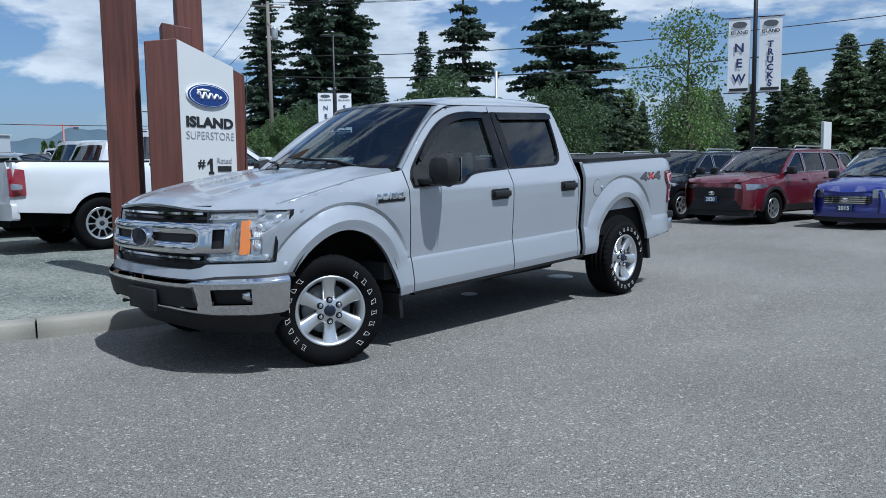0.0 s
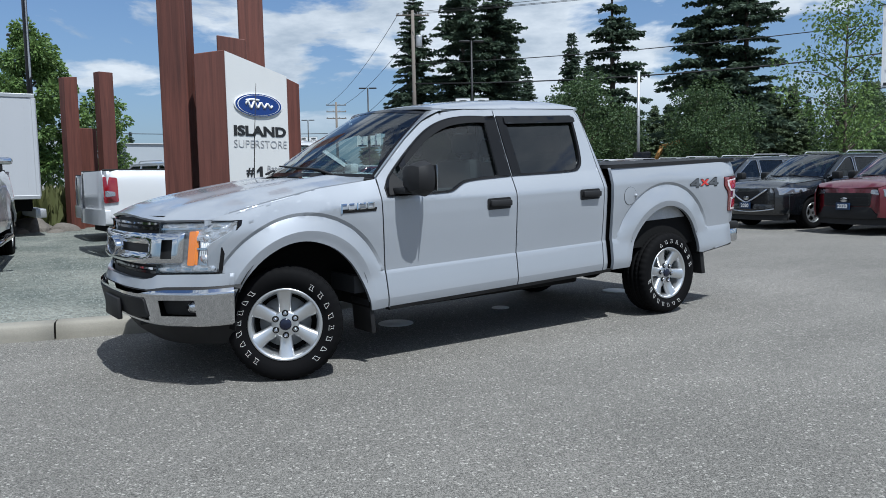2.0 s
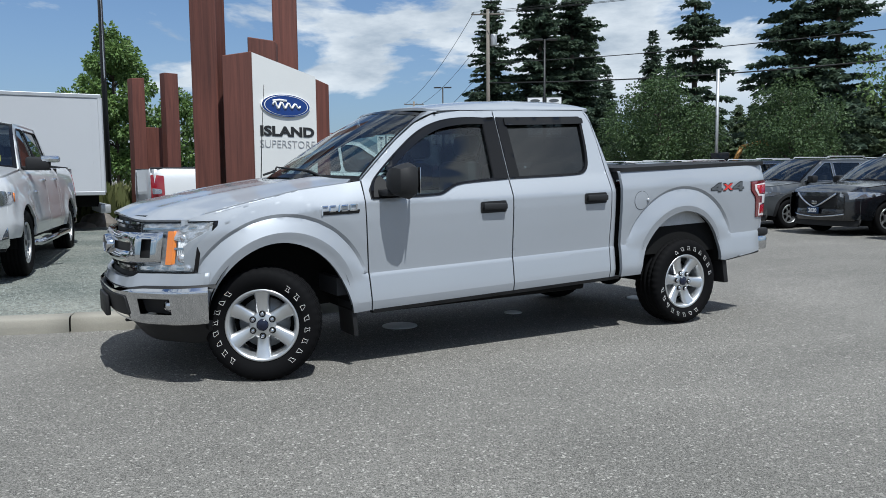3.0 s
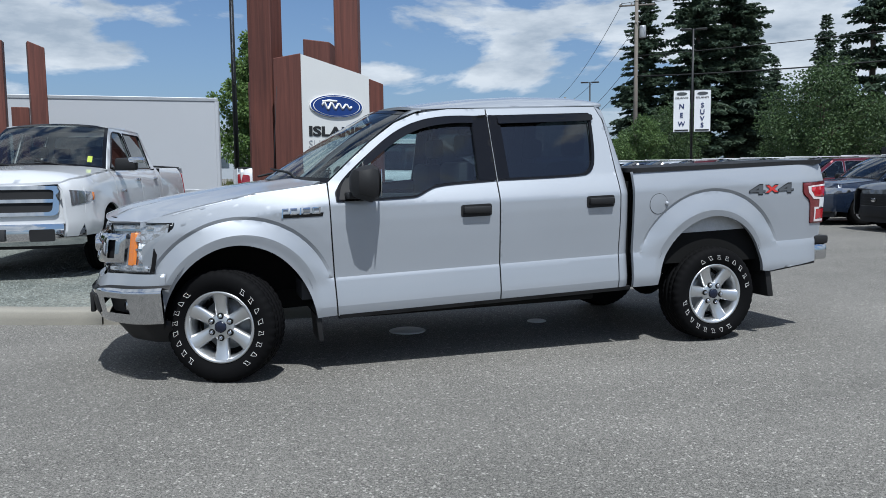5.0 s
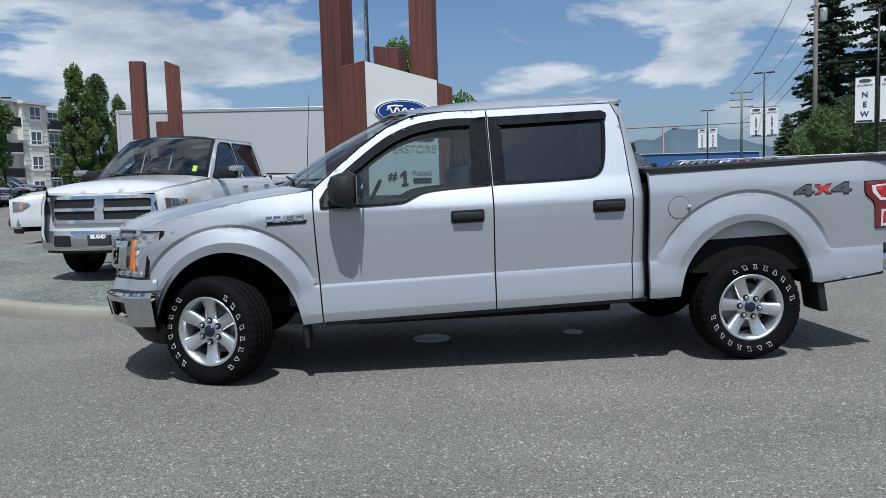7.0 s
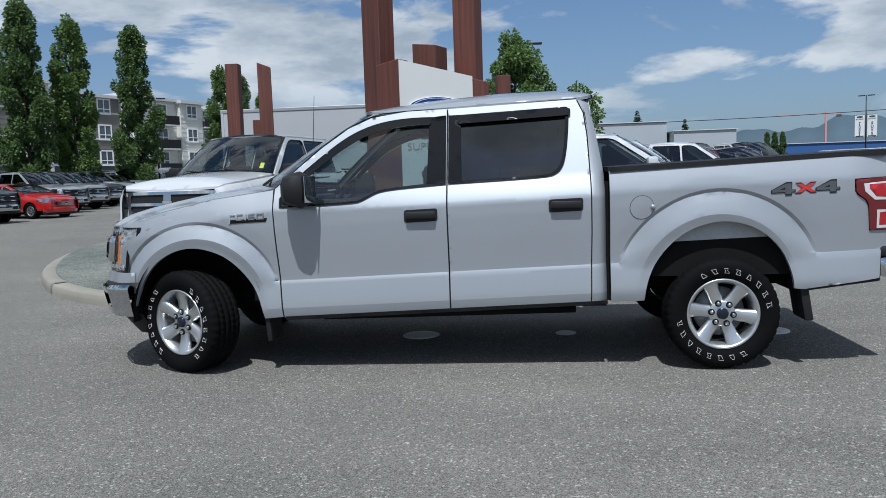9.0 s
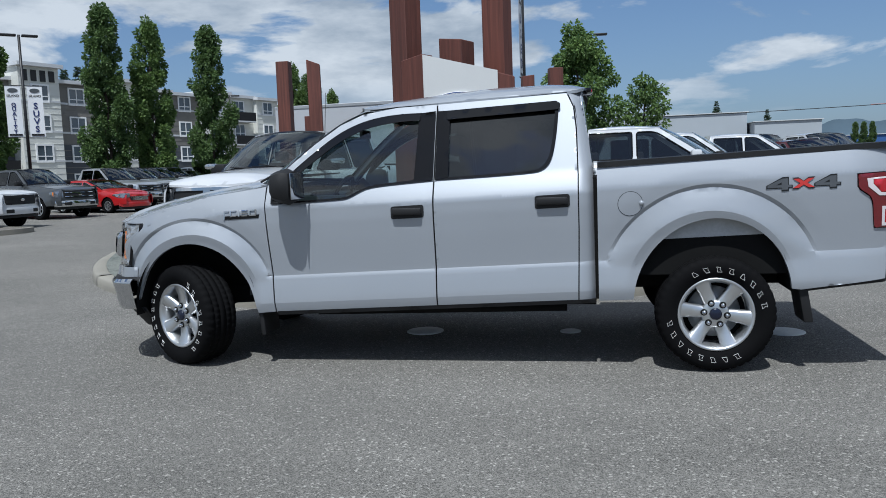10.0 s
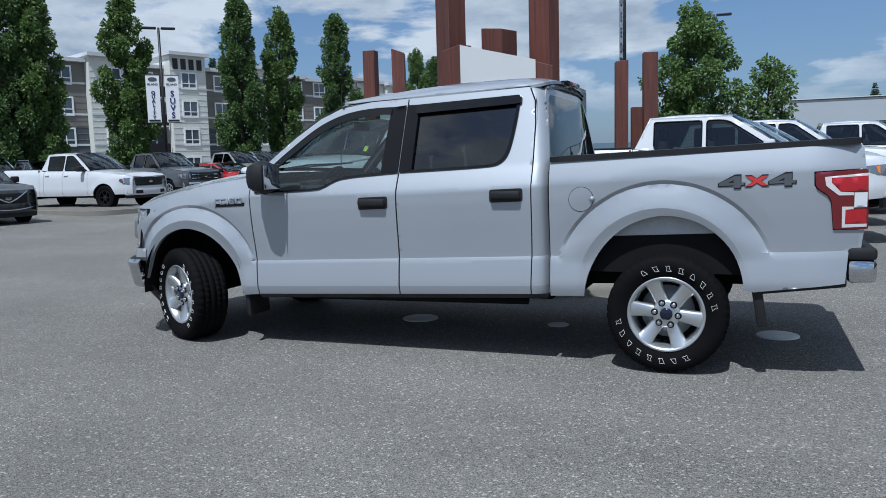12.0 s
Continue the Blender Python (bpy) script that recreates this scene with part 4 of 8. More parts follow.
        # fuel door on the near side only
        if sign < 0:
            ring = ring_points(1.322, 1.043, 0.0785, 0, 354, 40)
            inner = ring_points(1.322, 1.043, 0.0755, 0, 354, 40)
            part("fuel_door_gap", sheet(B(), ring, trim(0.0012), [inner], 0.02), DARK, truck)
            fd = part("fuel_door", sheet(B(), inner, trim(0.003), step=0.03, rim=(0, 0.004, 0)), SILVER, truck, "round silver fuel door")
            bm = bmesh.new()
            bmesh.ops.create_uvsphere(bm, u_segments=10, v_segments=6, radius=0.017, matrix=Matrix.Translation((1.392, -half_width(1.392, 1.04) - 0.002, 1.043 + RAKE * 1.392)))
            part("fuel_door_catch", bm, SILVER, fd)
        # added dark strip below the gap between hood and fender, as its shade
        xs = np.linspace(-2.16, -1.28, 23)
        strip = [(x, sign * (hood_side(x) - 0.012)) for x in xs] + [(x, sign * (hood_side(x) + 0.012)) for x in xs[::-1]]
        part("hood_seal", sheet(B(), strip, lambda x, y: raked(x, y, shoulder(x) - 0.016), step=0.06), DARK, truck, "dark strip for the shade in the hood gap")
        # tail lamp
        tail = part("tail_lamp", sheet(B(), rounded(TAIL, 0.012, 2), trim(0.010), step=0.03, rim=(0, -sign * 0.03, 0)), DARK_RED_LENS, truck, "red tail lamp with a clear band")
        for band in ([(2.700, 1.110), (2.925, 1.120), (2.925, 1.105), (2.736, 1.103), (2.736, 1.076), (2.784, 1.022), (2.853, 1.015), (2.853, 0.999), (2.774, 1.003), (2.708, 1.060)], [(2.793, 0.938), (2.853, 0.935), (2.853, 0.921), (2.811, 0.919), (2.811, 0.837), (2.925, 0.834), (2.925, 0.817), (2.795, 0.819)]):
            part("lamp_band", sheet(B(), band, trim(0.013), step=0.03, rim=(0, -sign * 0.005, 0)), BAND_WHITE, tail, "clear white band")
        part("brake_lens", sheet(B(), rounded([(2.738, 1.101), (2.925, 1.104), (2.925, 1.022), (2.786, 1.024), (2.738, 1.077)], 0.006, 2), trim(0.0125), step=0.03, rim=(0, -sign * 0.006, 0)), RED_LENS, tail, "bright red lens")
        part("turn_lens", sheet(B(), rounded([(2.813, 0.917), (2.922, 0.917), (2.922, 0.838), (2.813, 0.839)], 0.006, 2), trim(0.0125), step=0.03, rim=(0, -sign * 0.006, 0)), RED_LENS, tail, "bright red lens")
        part("reverse_lens", sheet(B(), [(2.856, 1.014), (2.924, 1.012), (2.924, 0.928), (2.856, 0.930)], trim(0.0130), step=0.03, rim=(0, -sign * 0.006, 0)), CLEAR_LENS, tail, "clear reversing lens")
        # decal, drawn as shapes
        if sign < 0:
            decal = None
            for k, (x0, colour) in enumerate(((2.140, DECAL_GREY), (2.285, DECAL_RED), (2.412, DECAL_GREY))):
                if k == 1:
                    shape = [(0.0, 1.078), (0.034, 1.078), (0.062, 1.096), (0.090, 1.078), (0.124, 1.078), (0.082, 1.106), (0.122, 1.134), (0.088, 1.134), (0.062, 1.117), (0.036, 1.134), (0.002, 1.134), (0.042, 1.106)]
                    hole = []
                else:
                    shape = [(0.0, 1.086), (0.080, 1.086), (0.080, 1.072), (0.118, 1.072), (0.118, 1.086), (0.138, 1.086), (0.138, 1.101), (0.118, 1.101), (0.118, 1.140), (0.085, 1.140), (0.0, 1.102)]
                    hole = [[(0.048, 1.101), (0.080, 1.101), (0.080, 1.117)]]
                edge = [(x0 + 0.068 + (u - 0.068) * 1.10, 1.106 + (z - 1.106) * 1.28) for u, z in shape]
                part("decal_border", sheet(B(), edge, trim(0.004), step=0.02), BORDER, truck if decal is None else decal)
                wide = sheet(B(), [(x0 + u * 1.0, z) for u, z in shape], trim(0.006), [[(x0 + u, z) for u, z in h] for h in hole], 0.03)
                ob = part("decal_figure", wide, colour, truck if decal is None else decal, "dark grey and red decal reading 4X4")
                decal = decal or ob
        # mud flaps, wheel wells
        for x, z0, z1, y0, y1, lean in ((-1.262, 0.26, 0.50, 0.70, 0.958, 0.02), (2.315, 0.24, 0.60, 0.72, 0.955, 0.06)):
            bm = box(B(), x - 0.012, x + (0.045 if x > 0 else 0.025), sign * y0, sign * y1, z0, z1, 0.01)
            for v in bm.verts:
                v.co.x += lean * (z1 - v.co.z) / (z1 - z0)
                v.co.z += RAKE * x
            part("mud_flap", bm, BLACK, truck, "black rubber mud flap")
        for cx, cz, r in ((-1.745, 0.50, 0.475), (1.80, 0.47, 0.485)):
            bm = B()
            prof = [(cx - r, 0.44)] + [(cx + r * math.cos(a), cz + r * math.sin(a)) for a in (math.pi * (1 - k / 20) for k in range(21))] + [(cx + r, 0.44)]
            rows = [[bm.verts.new(raked(x, sign * y, z)) for x, z in prof] for y in (0.975, 0.86, 0.55)]
            for a, b in zip(rows, rows[1:]):
                for k in range(len(prof) - 1):
                    bm.faces.new((a[k], a[k + 1], b[k + 1], b[k]))
            bm.faces.new(rows[-1])
            part("wheel_well", bm, DARK, truck, "dark wheel well")
        house = [(1.40, 0.80), (2.20, 0.80), (2.14, 0.86), (2.02, 0.93), (1.86, 0.96), (1.72, 0.95), (1.58, 0.91), (1.47, 0.85)]
        part("wheel_house_panel", sheet(B(), house, lambda x, z: raked(x, sign * 0.905, z), step=0.1, rim=(0, -sign * 0.08, 0)), LINER, truck, "grey inner panel above the rear wheel")
        # A pillar between windscreen and door
        seam = [(-1.170, 1.322), (-1.0, 1.466), (-0.84, 1.597), (-0.66, 1.719), (-0.50, 1.784), (-0.44, 1.793)]
        bm = B()
        prev = None
        for k in range(21):
            t = k / 20
            x, z = smooth_line(seam, 4)[k]
            p = Vector(raked(x, sign * half_width(x, z), z))
            g = Vector(screen_fn(0.006)(sign * 0.957, min(1.0, 0.01 + 1.0 * t)))
            row = [bm.verts.new(p), bm.verts.new(p.lerp(g, 0.5) + Vector((-0.3, sign * 0.6, 0.6)) * 0.014), bm.verts.new(g), bm.verts.new(g + Vector((0.02, -sign * 0.004, -0.03)))]
            if prev:
                for a in range(3):
                    bm.faces.new((prev[a], prev[a + 1], row[a + 1], row[a]))
            prev = row
        part("windscreen_pillar", bm, SILVER, truck)
        # drip channel on the roof edge
        bm = tube(B(), [raked(x, sign * (half_width(x, z) - 0.004), z) for x, z in ((-0.45, 1.796), (-0.25, 1.803), (0.2, 1.803), (0.93, 1.802))], 0.0045, 6)
        part("roof_seam", bm, DARK, truck)
        # head lamp
        S = NOSE.of
        tip = float(NOSE.s[-1]) - 0.066
        lamp_out = [(S(0.60), 0.805), (S(0.60), 1.108), (tip, 1.108), (tip - 0.005, 1.052), (S(0.915) + 0.024, 0.972), (S(0.915) + 0.020, 0.95), (S(0.915) + 0.018, 0.802)]
        flip = (lambda o: [(sign * u, v) for u, v in o])
        lamp = part("head_lamp", sheet(B(), flip(lamp_out), nose_fn(-0.035), step=0.03, rim=lambda u, v: (-0.02, sign * 0.012, 0)), REFLECTOR, truck, "clear head lamp with an amber strip")
        bm = sheet(B(), flip([(S(0.60), 0.799), (S(0.60), 1.112), (tip + 0.006, 1.112), (tip + 0.002, 1.048), (S(0.915) + 0.029, 0.970), (S(0.915) + 0.023, 0.799)]), nose_fn(-0.004), [flip([(S(0.60) + 0.005, 0.807), (S(0.60) + 0.005, 1.105), (tip - 0.004, 1.105), (tip - 0.008, 1.053), (S(0.915) + 0.023, 0.974), (S(0.915) + 0.017, 0.807)])], 0.03, (0.02, 0, 0))
        part("lamp_gasket", bm, GLOSS_BLACK, lamp)
        part("amber_marker", sheet(B(), flip(rounded([(S(0.772), 0.848), (S(0.812), 0.848), (S(0.812), 1.055), (S(0.772), 1.055)], 0.008, 2)), nose_fn(-0.003), step=0.03, rim=(0.02, 0, 0)), AMBER, lamp, "amber side marker strip")
        for z0, z1 in ((0.965, 1.06), (0.84, 0.935)):
            part("lamp_cell", sheet(B(), flip(rounded([(S(0.825), z0), (S(0.90), z0), (S(0.90), z1), (S(0.825), z1)], 0.012, 2)), nose_fn(-0.024), step=0.02, rim=(0.012, 0, 0)), CHROME, lamp, "chrome reflector cell")
            cx, cy = NOSE.at(sign * S(0.862), -0.018)
            bowl = part("lamp_bulb", lathe(B(), [(0.0, -0.014), (0.016, -0.012), (0.028, 0.0), (0.034, 0.010)], 16, "x"), REFLECTOR, lamp, "clear projector lens")
            bowl.matrix_basis = Matrix.Translation(raked(cx + 0.13 * ((z0 + z1) / 2 - 0.85), cy, (z0 + z1) / 2)) @ Matrix.Rotation(sign * radians(-50), 4, "Z")
        for z, u0 in ((0.948, 0.812), (1.072, 0.61), (0.826, 0.61)):
            part("lamp_divider", sheet(B(), flip([(S(u0), z - 0.006), (tip - 0.06 if z > 1 else S(0.905), z - 0.006), (tip - 0.05 if z > 1 else S(0.905), z + 0.006), (S(u0), z + 0.006)]), nose_fn(-0.010), step=0.04, rim=(0.02, 0, 0)), CHROME, lamp, "chrome divider")
        for k in range(6):
            u = S(0.835) + 0.014 * k
            part("lamp_rib", sheet(B(), flip([(u, 0.905), (u + 0.007, 0.905), (u + 0.009, 0.99), (u + 0.002, 0.99)]), nose_fn(-0.013), step=0.04, rim=(0.01, 0, 0)), CLEAR_LENS, lamp, "clear prism rib")
        for wedge in ([(S(0.815), 1.0), (S(0.905), 0.985), (tip - 0.022, 1.056), (tip - 0.016, 1.099), (S(0.62), 1.099), (S(0.62), 1.078), (S(0.80), 1.078)], [(S(0.62), 0.814), (S(0.905), 0.812), (S(0.905), 0.845), (S(0.815), 0.85), (S(0.62), 0.836)]):
            part("lamp_wedge", sheet(B(), flip(wedge), lambda q, z: nose_fn(-0.010 + 0.006 * math.sin(q * 55) * math.sin(z * 70))(q, z), step=0.018, rim=(0.01, 0, 0)), REFLECTOR, lamp, "bright reflector wedge", False)
        p = part("lamp_cover", sheet(B(), flip(lamp_out), nose_fn(0.001), step=0.03), COVER, lamp, "clear plastic lamp cover")
        p.visible_shadow = False
        # fog lamp in the bumper pocket
        bm = lathe(B(), [(0.0, -0.03), (0.03, -0.025), (0.042, 0.0), (0.042, 0.05)], 20, "x")
        fog = part("fog_lamp", bm, CHROME, truck, "round fog lamp")
        x, y = BUMP.at(sign * BUMP.of(0.86), -0.04)
        fog.matrix_basis = Matrix.Translation(raked(x, y, 0.60)) @ Matrix.Rotation(sign * radians(-38), 4, "Z")
        # seat rows
        for x in (-0.30, 0.62):
            bm = box(B(), x - 0.28, x + 0.22, sign * 0.14, sign * 0.66, 0.80, 0.95, 0.04)
            box(bm, x + 0.14, x + 0.28, sign * 0.15, sign * 0.65, 0.90, 1.42, 0.05, Matrix.Translation((0, 0, 0)))
            seat = part("seat", bm, CABIN, truck, "dark cloth seat")
            part("headrest", box(B(), x + 0.22, x + 0.33, sign * 0.27, sign * 0.53, 1.46, 1.63, 0.04), CABIN, seat)
        # inner door skin
        part("door_lining", box(B(), -1.05, 0.98, sign * 0.86, sign * 0.90, 0.55, 1.20, 0.01), CABIN, truck)
    # hood, roof, windscreen, cab back
    rear_edge = [(glass_base(y).x - 0.05 - 0.02 * (1 - abs(y) / 0.8), y) for y in np.linspace(-0.80, 0.80, 17)]
    front = [(y, hood_front(y)) for y in (0.885, 0.86, 0.80, 0.74, 0.69, 0.64, 0.58, 0.50, 0.40, 0.22, 0.0)]
    left_edge = [(x, -hood_side(x)) for x in (-1.26, -1.4, -1.55, -1.7, -1.85, -2.0, -2.1, -2.2)]
    hood = left_edge + [(x, -y) for y, x in front] + [(x, y) for y, x in front[::-1]][1:] + [(x, -y) for x, y in left_edge[::-1]] + [(x, y) for x, y in rear_edge[::-1]]
    bm = sheet(B(), hood, lambda x, y: raked(x, y, hood_z(x, y)), step=0.022, lines=[[(hood_front(y) + d, y) for y in np.linspace(-0.86, 0.86, 41)] for d in (0.025, 0.06, 0.11)] + [[(x, k * (hood_side(x) - d)) for x in np.linspace(-2.12, -1.30, 34)] for k in (-1, 1) for d in (0.025, 0.055, 0.09)], rim=lambda x, y: (0.012 if x < -2.25 else 0, 0, -0.016 if x < -2.25 else -0.03))
    part("hood", bm, SILVER, truck, "silver hood with raised side ridges")
    edge_f = [(float(glass_head(y).x) + 0.012, y) for y in np.linspace(-0.655, 0.655, 15)]
    roof = edge_f + [(-0.40, 0.688), (0.2, 0.688), (0.93, 0.686), (1.0, 0.66), (1.035, 0.6), (1.05, 0.3), (1.055, 0.0), (1.05, -0.3), (1.035, -0.6), (1.0, -0.66), (0.93, -0.686), (0.2, -0.688), (-0.40, -0.688)]
    part("roof", sheet(B(), roof, lambda x, y: raked(x, y, roof_z(x, y)), step=0.03, rim=(0, 0, -0.02)), SILVER, truck, "silver roof")
    part("headliner", sheet(B(), [(x, y * 0.96) for x, y in roof], lambda x, y: raked(x, y, roof_z(x, y) - 0.045), step=0.08, rim=(0, 0, -0.01)), HEADLINER, truck, "grey cloth headliner")
    screen = [(-0.965, 0), (-0.5, 0), (0, 0), (0.5, 0), (0.965, 0), (0.965, 1), (0, 1), (-0.965, 1)]
    part("windscreen", sheet(B(), screen, screen_fn(), step=0.08), SCREEN, truck, "clear windscreen")
    bm = sheet(B(), [(-0.968, 0), (0.968, 0), (0.968, 1), (-0.968, 1)], screen_fn(0.003), [[(-0.935, 0.05), (0.935, 0.05), (0.925, 0.955), (-0.925, 0.955)]], 0.08)
    part("windscreen_band", bm, GLOSS_BLACK, truck, "black ceramic edge band")
    cowl = [(x, y) for x, y in rear_edge] + [(float(glass_base(y).x) + 0.03, y) for y in np.linspace(0.86, -0.86, 17)]
    part("cowl", sheet(B(), cowl, lambda x, y: raked(x, y, min(hood_z(x, y) - 0.012, 1.345)), step=0.05, rim=(0, 0, -0.03)), BLACK, truck, "black cowl panel")
    for y0, y1 in ((-0.62, -0.02), (0.10, 0.66)):
        a, b = Vector(screen_fn(0.015)(y0 / 0.85, 0.02)), Vector(screen_fn(0.022)(y1 / 0.85, 0.10))
        arm = part("wiper", tube(B(), [a + Vector((-0.05, 0, 0.0)), a.lerp(b, 0.35) + Vector((-0.012, 0, 0.016)), b], 0.009, 6), BLACK, truck, "black windscreen wiper")
        part("wiper_blade", tube(B(), [a.lerp(b, 0.15), b + (b - a) * 0.12], 0.006, 5), BLACK, arm)
    back = lambda y, z: raked(1.092 - 0.115 * max(0.0, z - 1.28) - 0.06 * (abs(y) / 0.9) ** 4, y, z)
    shell = [(-0.89, 0.50), (0.89, 0.50), (0.848, 1.28), (0.655, 1.74), (0.60, 1.80), (0.3, 1.85), (-0.3, 1.85), (-0.60, 1.80), (-0.655, 1.74), (-0.848, 1.28)]
    hole = rounded([(-0.735, 1.325), (0.735, 1.325), (0.585, 1.745), (-0.585, 1.745)], 0.05)
    cab_back = part("cab_back", sheet(B(), shell, back, [hole], 0.06, (-0.02, 0, 0)), SILVER, truck)
    part("rear_window", sheet(B(), hole, lambda y, z: back(y, z), step=0.08), DARK_GLASS, cab_back, "smoked rear window")
    hl = part("high_brake_lamp", box(B(), 1.02, 1.085, -0.20, 0.20, 1.875, 1.905, 0.01), GLOSS_BLACK, truck, "high-mounted brake lamp")
    part("red_lens", box(B(), 1.078, 1.092, -0.11, 0.11, 1.88, 1.90, 0.004), RED_LENS, hl, "red lens")
    foot = Vector(raked(-1.36, 0.80, 1.31))
    whip = part("antenna", tube(B(), [foot, foot + Vector((0.02, 0, 0.40)), foot + Vector((0.05, 0, 0.83))], [0.0045, 0.0035, 0.0022], 6), BLACK, truck, "thin black whip antenna")
    part("antenna_base", tube(B(), [foot - Vector((0, 0, 0.03)), foot + Vector((0, 0, 0.035))], [0.016, 0.009], 10), BLACK, whip)
    # nose: grille, chrome bars, bumper
    S, T = NOSE.of, BUMP.of
    part("grille", sheet(B(), [(-S(0.62), 0.70), (S(0.62), 0.70), (S(0.61), 1.125), (S(0.52), 1.150), (-S(0.52), 1.150), (-S(0.61), 1.125)], nose_fn(-0.035), step=0.06), BLACK, truck, "black grille behind chrome bars")
    for z in (0.795, 0.845, 1.065, 1.135):
        part("grille_slat", sheet(B(), [(-S(0.60), z), (S(0.60), z), (S(0.60), z + 0.018), (-S(0.60), z + 0.018)], nose_fn(-0.025), step=0.06, rim=(0.03, 0, 0)), GLOSS_BLACK, truck, "black slat")
    for z in (0.822, 1.098):
        part("chrome_strip", sheet(B(), [(-S(0.56), z), (S(0.56), z), (S(0.56), z + 0.014), (-S(0.56), z + 0.014)], nose_fn(-0.008), step=0.05, rim=(0.025, 0, 0)), CHROME, truck, "thin chrome grille strip")
    e = S(0.752)
    p0, p1, q0, q1 = S(0.06), S(0.535), S(0.652), S(0.708)
    slots = [(k0, k1, z0, z1) for a, b, z0, z1 in ((p0, p1, 0.930, 0.985), (q0, q1, 0.895, 1.012)) for k0, k1 in ((a, b), (-b, -a))]

    def bar_fn(q, z):
        mid = 0.894 if z < 0.957 else 1.018
        two = 0.034 * max(0.0, 1 - ((z - mid) / 0.042) ** 2) ** 0.5
        one = 0.034 * max(0.0, 1 - (abs(z - 0.955) / 0.096) ** 5) ** 0.5
        k = step01((abs(q) - S(0.52)) / 0.05)
        tip = max(0.0, 1 - max(0.0, (abs(q) - e + 0.03) / 0.031) ** 2) ** 0.5
        return nose_fn(0.004 + (two * (1 - k) + one * k) * tip)(q, z)

    us = steps([-e, -q1, -q0, -p1, -p0, p0, p1, q0, q1, e], 0.014)
    vs = steps([0.860, 0.895, 0.930, 0.957, 0.985, 1.012, 1.050], 0.006)
    bar = part("chrome_grille_bar", net(B(), us, vs, bar_fn, slots), CHROME, truck, "wide double chrome grille bar", True)
    part("slot_backing", sheet(B(), [(-S(0.56), 0.90), (S(0.56), 0.90), (S(0.56), 1.0), (-S(0.56), 1.0)], nose_fn(-0.002), step=0.05), BLACK, bar, "black backing between the bars")
    for k in (-1, 1):
        part("slot_backing", sheet(B(), [(k * S(0.60), 0.885), (k * S(0.735), 0.885), (k * S(0.735), 1.025), (k * S(0.60), 1.025)], nose_fn(0.006), step=0.05), BLACK, bar, "black backing of the end slot")
    x, y = NOSE.at(0.0, 0.045)
    bm = lathe(B(), [(0.0, -0.016), (0.75, -0.013), (0.92, -0.016), (1.0, -0.004), (1.0, 0.03)], 36, "x")
    bmesh.ops.scale(bm, vec=(1, 0.118, 0.062), verts=bm.verts)
    em = part("emblem", bm, EMBLEM, bar, "oval blue emblem with a chrome rim")
    em.matrix_basis = Matrix.Translation(raked(x + 0.012, 0, 0.952))
    bm = lathe(B(), [(0.90, -0.010), (0.94, -0.022), (1.02, -0.018), (1.06, 0.0), (1.06, 0.03)], 36, "x")
    bmesh.ops.scale(bm, vec=(1, 0.118, 0.062), verts=bm.verts)
    rim_ob = part("emblem_rim", bm, CHROME, bar, "chrome oval rim")
    rim_ob.matrix_basis = em.matrix_basis
    end = float(NOSE.s[-1]) - 0.09
    chin = [(-end, 0.705), (end, 0.705), (end, 0.795), (S(0.62), 0.795), (S(0.58), 0.775), (S(0.50), 0.762), (-S(0.50), 0.762), (-S(0.58), 0.775), (-S(0.62), 0.795), (-end, 0.795)]
    part("front_fascia", sheet(B(), chin, lambda s, z: nose_fn(0.006 + 0.22 * max(0, 0.79 - z) * (1 - (abs(s) / end) ** 3))(s, z), step=0.035, rim=(0.03, 0, 0)), SILVER, truck, "silver fascia below the grille")
    be = float(BUMP.s[-1]) - 0.035
    pockets = [rounded([(k * T(0.685), 0.55), (k * T(0.885), 0.545), (k * T(0.895), 0.648), (k * T(0.675), 0.645)], 0.02, 3) for k in (-1, 1)]
    middle = rounded([(-T(0.585), 0.53), (T(0.585), 0.53), (T(0.575), 0.655), (-T(0.575), 0.655)], 0.02, 3)
    rim_z = lambda q: float(np.interp(abs(q), [0, T(0.52), T(0.62), T(0.72), be], [0.682, 0.682, 0.70, 0.708, 0.712]))
    low_z = lambda q: float(np.interp(abs(q), [0, T(0.3), T(0.7), be], [0.50, 0.50, 0.478, 0.482]))
    vz = lambda q, v: low_z(q) + (rim_z(q) - low_z(q)) * v
    us = steps([-be, -T(0.89), -T(0.68), -T(0.58), T(0.58), T(0.68), T(0.89), be], 0.02)
    vs = [0.0, 0.02, 0.06, 0.12, 0.20, 0.295, 0.40, 0.50, 0.60, 0.735, 0.80, 0.86, 0.90, 0.93, 0.96, 0.98, 1.0]
    gone = [(T(0.68), T(0.89), 0.295, 0.735), (-T(0.89), -T(0.68), 0.295, 0.735), (-T(0.58), T(0.58), 0.12, 0.86)]
    bp = part("front_bumper", net(B(), us, vs, lambda q, v: bump_fn(-0.012 * max(0.0, 0.06 - v) / 0.06)(q, vz(q, v)), gone), CHROME, truck, "chrome front bumper", True)
    for k, pk in zip((-1, 1), pockets):
        part("fog_pocket", sheet(B(), pk, bump_fn(-0.045), step=0.04), BLACK, bp, "black fog lamp pocket")
    part("bumper_insert", sheet(B(), middle, bump_fn(0.008), step=0.05, rim=(0.04, 0, 0)), BLACK, bp, "black plastic bumper insert")
    pb = part("plate_bracket", box(B(), -2.732, -2.70, -0.235, 0.115, 0.395, 0.535, 0.008), BLACK, bp, "black number plate bracket")
